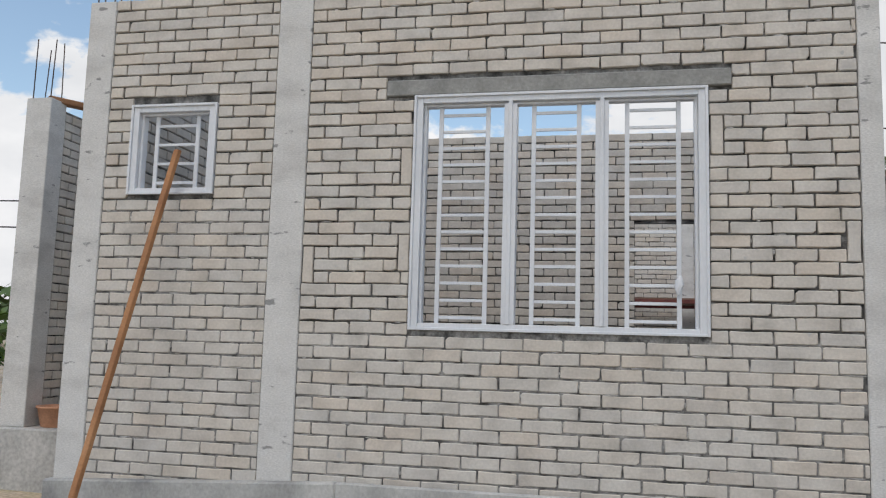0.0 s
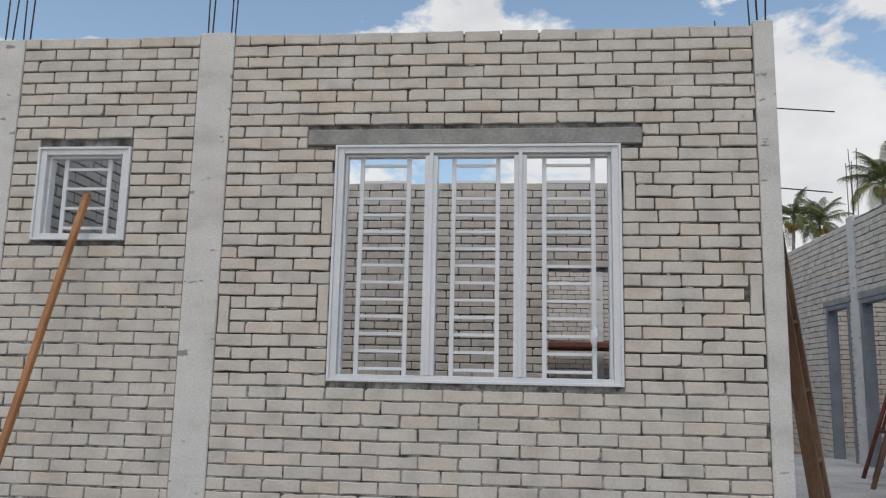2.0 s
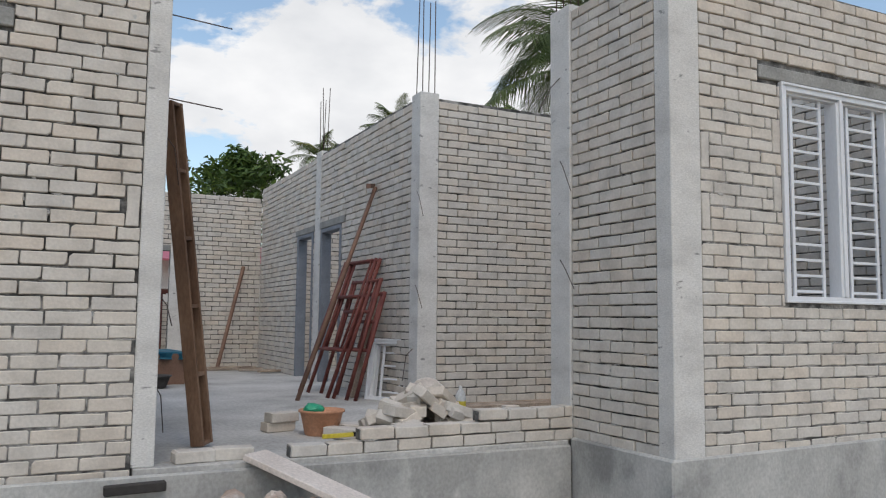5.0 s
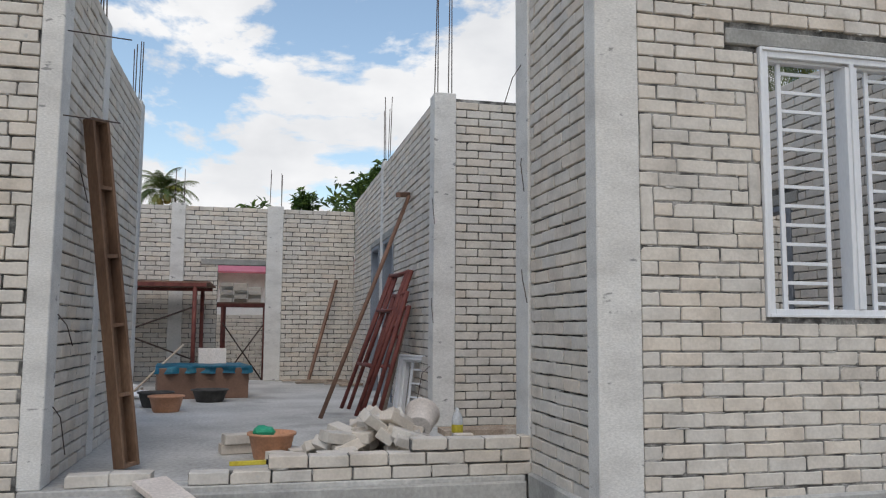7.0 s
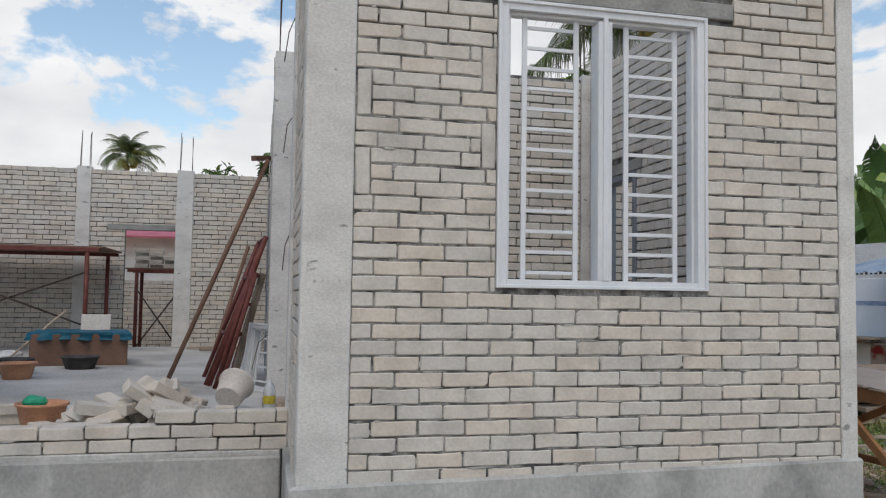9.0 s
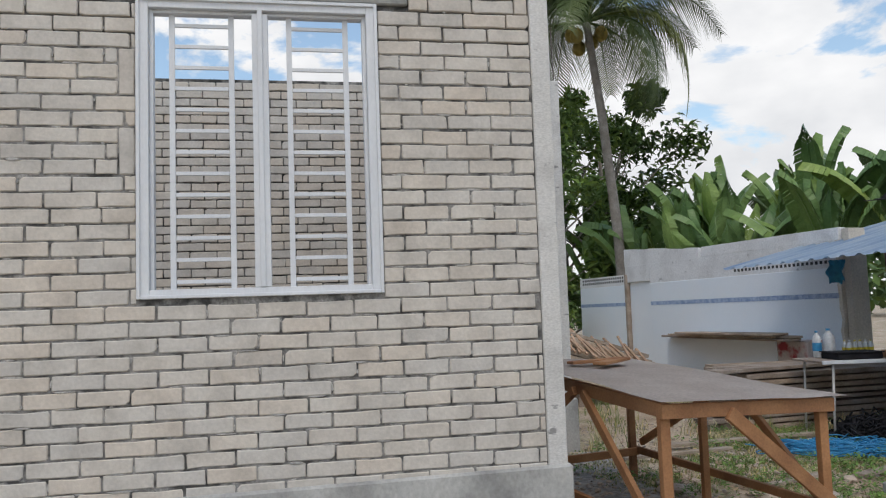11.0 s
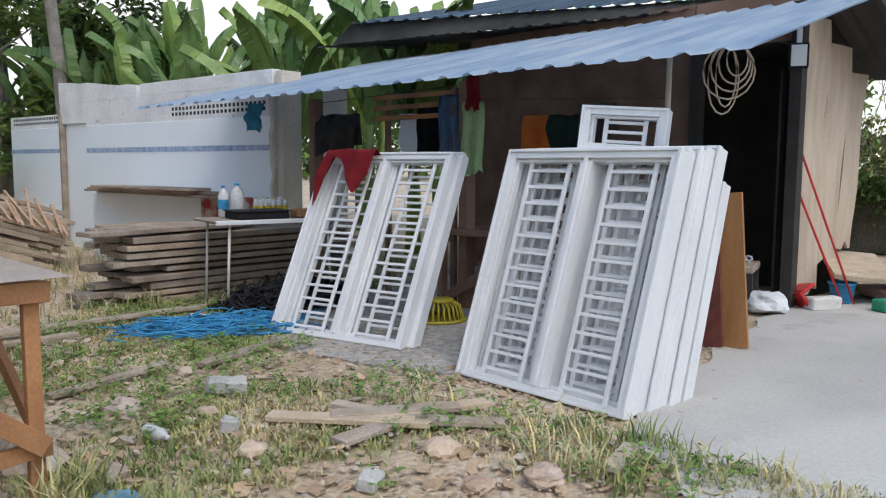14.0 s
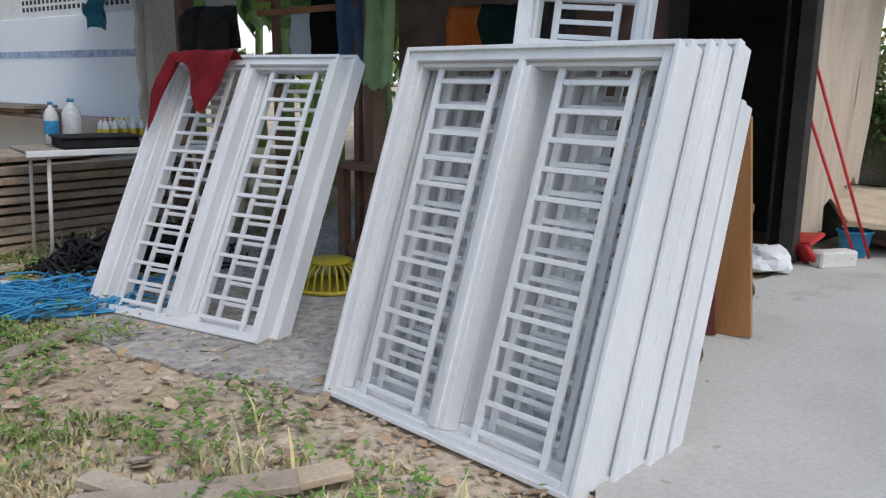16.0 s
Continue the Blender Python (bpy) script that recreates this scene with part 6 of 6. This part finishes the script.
def grass(name, n, area, keep, seed, h, label):
    q = random.Random(seed)
    verts, faces = [], []
    k = 0
    tries = 0
    while k < n and tries < n * 8:
        tries += 1
        x, y = q.uniform(area[0], area[1]), q.uniform(area[2], area[3])
        if in_house(x, y) or not keep(x, y, q):
            continue
        k += 1
        for _ in range(q.randint(7, 16)):
            a, hh = q.uniform(0, 6.28), h * q.uniform(0.35, 1.0)
            bx, by = x + q.gauss(0, 0.03), y + q.gauss(0, 0.03)
            dx, dy = math.cos(a), math.sin(a)
            w = q.uniform(0.002, 0.005)
            ben = hh * q.uniform(0.3, 1.1)
            o = len(verts)
            verts += [(bx - dy * w, by + dx * w, 0.0), (bx + dy * w, by - dx * w, 0.0),
                      (bx + dx * ben * 0.35 + dy * w, by + dy * ben * 0.35 - dx * w, hh * 0.65), (bx + dx * ben * 0.35 - dy * w, by + dy * ben * 0.35 + dx * w, hh * 0.65),
                      (bx + dx * ben, by + dy * ben, hh)]
            faces += [(o, o + 1, o + 2, o + 3), (o + 3, o + 2, o + 4)]
    return tagged(new(name, raw(name, verts, faces, M_GRASS)), label, "grass", kind="stuff")


def weedy(x, y, q):
    return not pad(x, y) and not (x > 10.62 and 2.95 < y < 6.1) and not (x < 9.0 and q.random() < 0.6) and noise.noise((x * 0.9, y * 0.9, 5)) + q.uniform(-0.3, 0.3) > 0.1


grass("grass_short", 2100, (8.0, 11.2, 1.6, 7.6), weedy, 1, 0.05, "patchy dry and green grass in the yard")
grass("grass_tall", 90, (8.4, 10.6, 2.0, 4.2), lambda x, y, q: noise.noise((x * 1.3, y * 1.3, 9)) > 0.12 and not pad(x, y), 2, 0.15, "taller tufts of dry grass")
grass("grass_leg", 26, (8.45, 8.75, 3.65, 3.95), lambda x, y, q: math.hypot(x - 8.58, y - 3.8) < 0.14, 7, 0.2, "tall dry tuft at the table leg")
grass("grass_far", 900, (7.5, 14, 7.0, 16), lambda x, y, q: q.random() < 0.8, 3, 0.2, "weeds round the ruin")
grass("grass_front", 700, (-3, 8.3, -1.5, 3.4), weedy, 4, 0.08, "patchy grass in front of the house")


def weeds(name, n, area, keep, seed, label):
    """Low broad-leaved weeds."""
    q = random.Random(seed)
    verts, faces = [], []
    for _ in range(n):
        x, y = q.uniform(area[0], area[1]), q.uniform(area[2], area[3])
        if in_house(x, y) or not keep(x, y, q):
            continue
        for _ in range(q.randint(10, 22)):
            a, r = q.uniform(0, 6.28), abs(q.gauss(0, 0.05))
            px, py, pz = x + math.cos(a) * r, y + math.sin(a) * r, 0.015 + q.uniform(0, 0.07)
            e = Euler((q.uniform(-0.6, 0.6), q.uniform(-0.6, 0.6), q.uniform(0, 6.28))).to_matrix()
            s = q.uniform(0.008, 0.02)
            o = len(verts)
            for u, v in ((-s, 0), (0, s * 0.5), (s, 0), (0, -s * 0.5)):
                t = e @ Vector((u, v, 0))
                verts.append((px + t.x, py + t.y, pz + t.z))
            faces.append((o, o + 1, o + 2, o + 3))
    return tagged(new(name, raw(name, verts, faces, M_WEED)), label, "weeds", kind="stuff")


M_WEED = surf("green_weeds", [(0.3, (0.1, 0.2, 0.04)), (0.7, (0.2, 0.33, 0.08))], 2, 0.7, 0, 20, per="island", per_stops=[(0, (0.7, 0.75, 0.7)), (1, (1.2, 1.15, 0.9))])
weeds("weeds_yard", 900, (8.9, 11.0, 2.4, 7.4), lambda x, y, q: not pad(x, y) and not (x > 10.6 and y < 6.1) and noise.noise((x * 1.2, y * 1.2, 15)) > 0.08, 3, "low green weeds between the rubble")
weeds("weeds_stack", 260, (9.8, 12.4, 6.9, 7.9), lambda x, y, q: q.random() < 0.7, 4, "green weeds along the timber stack")
weeds("weeds_table", 300, (7.6, 9.4, 4.6, 7.4), lambda x, y, q: noise.noise((x * 1.6, y * 1.6, 25)) > 0.1, 6, "green weeds behind the work table")
weeds("weeds_middle", 200, (8.7, 10.3, 3.9, 6.2), lambda x, y, q: noise.noise((x * 1.5, y * 1.5, 35)) > 0.05, 8, "green weeds in the rough grass")
weeds("weeds_frames", 120, (10.3, 12.5, 2.9, 3.5), lambda x, y, q: not pad(x, y) and x > 11.35 and noise.noise((x * 3, y * 3, 2)) > 0.1, 5, "green weeds at the foot of the frames")


# ---- plants ----
def leaf_strip(length, width, droop, n=12, torn=0.0, seed=0, mid=0.01):
    """A banana leaf: a long blade with a midrib, arching over and torn along the veins. Grows from the origin along +x, up z."""
    q = random.Random(seed)
    bm = bmesh.new()
    mids, tops = [], []
    for i in range(n + 1):
        t = i / n
        mids.append(Vector((length * (0.55 * t + 0.45 * math.sin(t * droop)) * 0.8, 0, length * (t * 0.95 - 0.55 * droop * t * t))))
    for side in (-1, 1):
        sag, off = -0.35 * width, 0.0
        for i in range(n):
            t0, t1 = i / n, (i + 1) / n
            w0 = width * (0.35 + 0.65 * math.sin(math.pi * min(1, t0 * 0.9 + 0.05))) * min(1, (1 - t0) * 5) * (1 + 0.16 * q.uniform(-1, 1))
            w1 = width * (0.35 + 0.65 * math.sin(math.pi * min(1, t1 * 0.9 + 0.05))) * min(1, (1 - t1) * 5 + 0.06)
            if t0 < 0.12:
                continue
            gap = 0.0
            if q.random() < 0.22 * torn:
                gap = torn * q.uniform(0.4, 1.0)
                sag = -0.35 * width * (1 + 0.9 * q.random())
            a, b = mids[i], mids[i + 1].lerp(mids[i], gap * 0.4)
            v = [bm.verts.new(p) for p in (a, b, b + Vector((0.06, side * w1 * 0.5, 0.12 * width)), a + Vector((0.06, side * w0 * 0.5, 0.12 * width)),
                                           b + Vector((0.1, side * w1, sag)), a + Vector((0.1, side * w0, sag)))]
            for f in ((v[0], v[1], v[2], v[3]), (v[3], v[2], v[4], v[5])):
                bm.faces.new(f if side > 0 else tuple(reversed(f)))
    tube(bm, [m - Vector((0, 0, 0.012)) for m in mids], 0.028, 0.006, seg=5)
    return bm


BANANA_MESHES = [mesh_of("leaf", leaf_strip(1.6 + 0.12 * k, 0.19, 0.15 + 0.14 * k, n=28, torn=0.55 if k % 2 else 0.3, seed=k), M_BANANA) for k in range(7)]


def banana(x, y, h, seed):
    q = random.Random(seed)
    b = thing("banana_plant", "green banana plant with torn broad leaves", "banana plant", pose(x, y, 0, 0, 0, q.uniform(0, 360)), group="banana plants behind the ruin")
    part("stem", tube(bmesh.new(), [(0, 0, 0), (0.03, 0, h * 0.5), (0.02, 0.02, h)], 0.12, 0.07, seg=10), M_BANANA, b)
    n = q.randint(12, 16)
    for k in range(n):
        o = new("leaf", q.choice(BANANA_MESHES))
        o.parent = b
        s = q.uniform(0.75, 1.2)
        o.matrix_basis = pose(0, 0, h * q.uniform(0.85, 1.0), 0, q.uniform(-72, -34) if k % 3 else q.uniform(-35, 5), 360 * k / n + q.uniform(-20, 20)) @ Matrix.Diagonal((s, s, s, 1))


bq = random.Random(33)
for x, y, h in ((13.6, 13.4, 1.9), (14.4, 12.0, 2.1), (15.2, 13.6, 2.2), (13.2, 15.0, 1.9), (15.8, 11.4, 2.2), (16.4, 12.8, 2.4), (17.2, 11.6, 2.3), (14.8, 10.4, 1.8), (14.6, 9.2, 1.6), (17.6, 13.6, 2.6), (18.6, 12.2, 2.5), (16.0, 15.0, 2.6), (12.6, 16.8, 2.0), (19.6, 13.4, 2.8), (18.4, 10.4, 2.4), (13.9, 11.0, 1.5), (20.5, 11.6, 2.7), (17.4, 9.6, 2.3), (12.3, 14.4, 1.3), (12.9, 13.6, 1.5), (14.2, 14.8, 2.3), (12.0, 15.6, 1.4), (16.8, 14.2, 2.5), (18.0, 11.6, 2.5), (13.1, 12.5, 1.5), (16.2, 10.2, 1.8)):
    banana(x, y, h - 0.05 - 0.22 * max(0.0, x - 15), int(x * 100 + y))
banana(8.9, 17.2, 1.0, 5)
banana(9.6, 16.0, 0.9, 6)


def frond(length, droop, seed):
    """A coconut frond: an arching rib with drooping leaflets."""
    q = random.Random(seed)
    bm = bmesh.new()
    pts = []
    for i in range(17):
        t = i / 16
        pts.append(Vector((length * math.sin(t * droop) / droop, 0.03 * length * noise.noise((t * 2, seed, 0)), length * (0.5 * t - 0.62 * t * t * droop))))
    tube(bm, pts, 0.03, 0.006, seg=4)
    for i in range(54):
        t = 0.14 + 0.86 * i / 54
        k = min(15, int(t * 16))
        p = pts[k].lerp(pts[k + 1], t * 16 - k)
        d = (pts[k + 1] - pts[k]).normalized()
        ln = length * 0.24 * math.sin(math.pi * min(0.97, 0.12 + t * 0.86)) ** 0.7 * q.uniform(0.85, 1.1)
        for side in (-1, 1):
            out = (d * 0.55 + Vector((0, side, 0)) * 0.8).normalized()
            tip = p + out * ln + Vector((0, 0, -ln * q.uniform(0.35, 0.9)))
            m1 = p + out * ln * 0.5 + Vector((0, 0, -ln * 0.08))
            w = d * 0.015
            v = [bm.verts.new(c) for c in (p - w, p + w, m1 + w, m1 - w, tip)]
            bm.faces.new((v[0], v[1], v[2], v[3]))
            bm.faces.new((v[3], v[2], v[4]))
    return bm


FROND_MESHES = [mesh_of("frond", frond(3.0, 0.8 + 0.3 * k, k + 1), M_PALM) for k in range(4)]


def palm(x, y, h, scale, seed, lean=(0.4, 0.2), label="tall coconut palm with drooping fronds", n=22, nuts=8, girth=0.17):
    q = random.Random(seed)
    b = thing("coconut_palm", label, "palm tree", pose(x - lean[0], y - lean[1], 0))
    part("trunk", tube(bmesh.new(), [(0, 0, 0), (lean[0] * 0.2, lean[1] * 0.2, h * 0.4), (lean[0] * 0.6, lean[1] * 0.6, h * 0.75), (lean[0], lean[1], h)], girth * scale, girth * 0.62 * scale, seg=10), M_BARK, b)
    for k in range(n):
        o = new("frond", q.choice(FROND_MESHES))
        o.parent = b
        up = -65 + 90 * (k / n)
        s = scale * q.uniform(0.85, 1.1)
        o.matrix_basis = pose(lean[0], lean[1], h, 0, up + q.uniform(-8, 8), 137.5 * k + q.uniform(-10, 10)) @ Matrix.Diagonal((s, s, s, 1))
    for k in range(nuts):
        bmn = bmesh.new()
        bmesh.ops.create_icosphere(bmn, subdivisions=2, radius=0.13, matrix=pose(lean[0] + 0.28 * math.cos(k * 0.9), lean[1] + 0.28 * math.sin(k * 0.9), h - 0.2 - 0.1 * (k % 3)) @ Matrix.Diagonal((1, 1, 1.2, 1)))
        part("coconut", bmn, M_COCO, b)


palm(11.2, 13.8, 6.6, 1.1, 1, lean=(-0.6, -0.2), n=32, nuts=5, girth=0.1)
palm(-1.7, 36, 7.0, 0.56, 3, n=30)
palm(-3.6, 37, 5.4, 0.6, 4, n=20)
palm(15.9, 36, 10.3, 0.72, 5, n=26)
palm(12.05, 36, 8.7, 0.6, 6)
palm(13.5, 37, 8.7, 0.55, 7)


def tree(x, y, h, spread, seed, leaves, label, low=0.25, name="tree", size=0.13, mat=None):
    """Tapered trunk, limbs, and a crown of many small leaves in uneven clumps."""
    q = random.Random(seed)
    b = thing(name, label, "tree", pose(x, y, 0))
    bm = bmesh.new()
    tube(bm, [(0, 0, 0), (0.1, 0.05, h * 0.35), (0.0, 0.1, h * 0.8)], 0.05 * h ** 0.6 + 0.03, 0.03, seg=8)
    clumps = []
    for k in range(int(9 + spread * 5)):
        a, z = q.uniform(0, 6.28), h * q.uniform(low, 1.0)
        f = (z / h - low) / (1 - low)
        r = spread * (0.55 + 0.45 * math.sin(math.pi * min(1, f * 0.8 + 0.2))) * q.uniform(0.35, 1.0)
        c = Vector((math.cos(a) * r, math.sin(a) * r, z))
        clumps.append((c, q.uniform(0.28, 0.55) * spread * 0.62))
        tube(bm, [(0.05, 0.05, z * 0.6), c * 0.5 + Vector((0, 0, z * 0.32)), c], 0.035, 0.008, seg=5, cap=False)
    part("trunk", bm, M_BARK, b)
    verts, faces = [], []
    for _ in range(leaves):
        c, r = q.choice(clumps)
        d = Vector((q.gauss(0, 1), q.gauss(0, 1), q.gauss(0, 0.8))).normalized() * r * q.random() ** 0.45
        p = c + d
        e = Euler((q.uniform(-0.9, 0.9), q.uniform(-0.9, 0.9), q.uniform(0, 6.28))).to_matrix()
        s = size * q.uniform(0.6, 1.3)
        o = len(verts)
        for u, v, w in ((-s, 0, 0), (0, s * 0.36, 0.03), (s, 0, -0.04), (0, -s * 0.36, 0.03)):
            t = e @ Vector((u, v, w))
            verts.append((p.x + t.x, p.y + t.y, p.z + t.z))
        faces.append((o, o + 1, o + 2, o + 3))
    o = new("crown", raw("crown", verts, faces, mat or M_LEAF))
    o.parent = b
    return b


tree(10.4, 15.2, 5.6, 1.7, 1, 2500, "slender leafy tree beside the ruin", low=0.2)
tree(11.6, 17.0, 6.2, 1.8, 2, 2500, "leafy tree behind the ruin", low=0.15)
tree(9.0, 19.5, 4.4, 1.6, 3, 2600, "leafy tree behind the house", low=0.1)
tree(12.8, 17.4, 6.6, 2.1, 4, 5200, "dense green tree below a palm", low=0.4, mat=M_LEAFDK)
tree(7.2, 30.0, 7.0, 3.2, 5, 4500, "round green tree behind the back wall", low=0.3, size=0.2, mat=M_LEAFDK)
tree(2.8, 34.0, 6.2, 2.6, 6, 3500, "green tree behind the back wall", low=0.3, size=0.2, mat=M_LEAFDK)
tree(5.0, 35.0, 6.6, 2.6, 7, 3500, "green tree behind the back wall", low=0.3, size=0.2, mat=M_LEAFDK)
tree(-15.9, 17.0, 1.8, 1.3, 8, 3000, "dark green bush beside the porch", low=0.1, size=0.13, mat=M_LEAFDK)
tree(-18.0, 16.0, 2.0, 1.6, 9, 3000, "dark green bush beside the porch", low=0.1, size=0.13, mat=M_LEAFDK)
tree(-10.4, 9.3, 4.9, 1.3, 10, 1200, "leafy tree overhanging the porch", low=0.72)
for k, (x, y) in enumerate(((20.5, 6.2), (21.5, 4.6), (22.0, 3.0), (21.0, 7.6), (22.5, 1.4), (20.0, 9.0))):
    tree(x, y, 3.4 + 0.3 * (k % 3), 1.4, 40 + k, 900, "overgrown shrub with vines beyond the yard", low=0.05, name="shrub", size=0.11)
M_MOSSY = surf("mossy_wall", [(0.35, (0.05, 0.055, 0.035)), (0.55, (0.12, 0.11, 0.08)), (0.75, (0.2, 0.17, 0.13))], 2.5, 0.95, 0.8, 30, fine=0.25)
solid("wall_boundary", box(bmesh.new(), 19.4, 19.55, -3, 6.2, 0, 0.9, 0.02), M_MOSSY, "mossy dark boundary wall beyond the yard", "wall", kind="structure")


def vines():
    """A mat of small leaves over the top and the face of the boundary wall."""
    q = random.Random(61)
    verts, faces = [], []
    for _ in range(9000):
        y = q.uniform(-3, 6.2)
        hang = 0.32 + 0.25 * noise.noise((y * 1.7, 3, 1))
        z = 1.08 + 0.1 * noise.noise((y * 2.3, 7, 2)) - abs(q.gauss(0, hang * 0.6))
        x = 19.38 - q.uniform(0, 0.22) if z < 0.92 else q.uniform(19.15, 19.6)
        e = Euler((q.uniform(-0.8, 0.8), q.uniform(-1.5, 0.2), q.uniform(0, 6.28))).to_matrix()
        s = q.uniform(0.03, 0.065)
        o = len(verts)
        for u, v in ((-s, 0), (0, s * 0.6), (s, 0), (0, -s * 0.6)):
            t = e @ Vector((u, v, 0))
            verts.append((x + t.x, y + t.y, max(0.02, z + t.z)))
        faces.append((o, o + 1, o + 2, o + 3))
    tagged(new("vines", raw("vines", verts, faces, M_LEAFDK)), "green vines hanging over the boundary wall", "vines", kind="stuff")


vines()


def thicket():
    """Dry twigs and thin-leaved creepers standing over the boundary wall, open towards the top."""
    q = random.Random(63)
    dry = surf("dry_creeper_leaves", [(0.35, (0.3, 0.24, 0.14)), (0.5, (0.3, 0.28, 0.12)), (0.65, (0.2, 0.3, 0.09))], 0.9, 0.7, 0, 20, per="island", per_stops=[(0, (0.6, 0.6, 0.6)), (0.6, (1, 1, 1)), (1, (1.6, 1.5, 1.1))])
    verts, faces = [], []
    for _ in range(15000):
        y, f = q.uniform(-3, 7.5), q.random() ** 1.25
        top = 2.6 + 0.7 * noise.noise((y * 0.9, 1, 3))
        z = 0.75 + (top - 0.75) * f
        if f > 0.4 and noise.noise((y * 2.6, z * 2.6, 4)) < -0.05 + 0.5 * (f - 0.4):
            continue
        e = Euler((q.uniform(-1.2, 1.2), q.uniform(-1.5, 0.3), q.uniform(0, 6.28))).to_matrix()
        s = q.uniform(0.025, 0.055)
        o = len(verts)
        x = 19.75 + q.uniform(-0.15, 0.5)
        for u, v in ((-s, 0), (0, s * 0.5), (s, 0), (0, -s * 0.5)):
            t = e @ Vector((u, v, 0))
            verts.append((x + t.x, y + t.y, z + t.z))
        faces.append((o, o + 1, o + 2, o + 3))
    tagged(new("thicket", raw("thicket", verts, faces, dry)), "dry creeper thicket above the boundary wall", "thicket", kind="stuff")
    bm = bmesh.new()
    for _ in range(110):
        y = q.uniform(-3, 7.5)
        p = Vector((19.85 + q.uniform(-0.1, 0.3), y, 0.0))
        pts = [p]
        for k in range(5):
            p = p + Vector((q.uniform(-0.08, 0.08), q.uniform(-0.3, 0.3), q.uniform(0.35, 0.65)))
            pts.append(p)
        tube(bm, pts, 0.014, 0.005, seg=4, cap=False)
    solid("thicket_twigs", bm, M_BARK, "thin bare stems of the creeper thicket", "twigs", kind="stuff")


thicket()


def far_woods():
    """A ring of distant tree crowns that closes the horizon."""
    q = random.Random(70)
    verts, faces = [], []
    for _ in range(26000):
        a = q.uniform(0, 6.283)
        d = q.uniform(60, 78)
        hgt = 4.2 + 2.0 * noise.noise((math.cos(a) * 9, math.sin(a) * 9, 0)) + 1.0 * noise.noise((math.cos(a) * 40, math.sin(a) * 40, 3))
        z = hgt * q.random() ** 0.6
        p = Vector((5 + math.cos(a) * d, 5 + math.sin(a) * d, z))
        e = Euler((q.uniform(-1, 1), q.uniform(-1, 1), q.uniform(0, 6.28))).to_matrix()
        s = q.uniform(0.35, 0.8)
        o = len(verts)
        for u, v in ((-s, 0), (0, s * 0.5), (s, 0), (0, -s * 0.5)):
            t = e @ Vector((u, v, 0))
            verts.append(tuple(p + t))
        faces.append((o, o + 1, o + 2, o + 3))
    return tagged(new("far_woods", raw("far_woods", verts, faces, M_LEAFDK)), "distant belt of green trees", "woods", kind="stuff")


far_woods()
for k in range(2):
    rod("power_line", (-60, 30, 7.2 - 0.8 * k), (-8.5, 17.0, 4.3 - 0.7 * k), 0.02, M_CBLACK, "black overhead power line", "power line", "power lines", 5)

# ---- single bricks, laid last ----
lay_bricks()
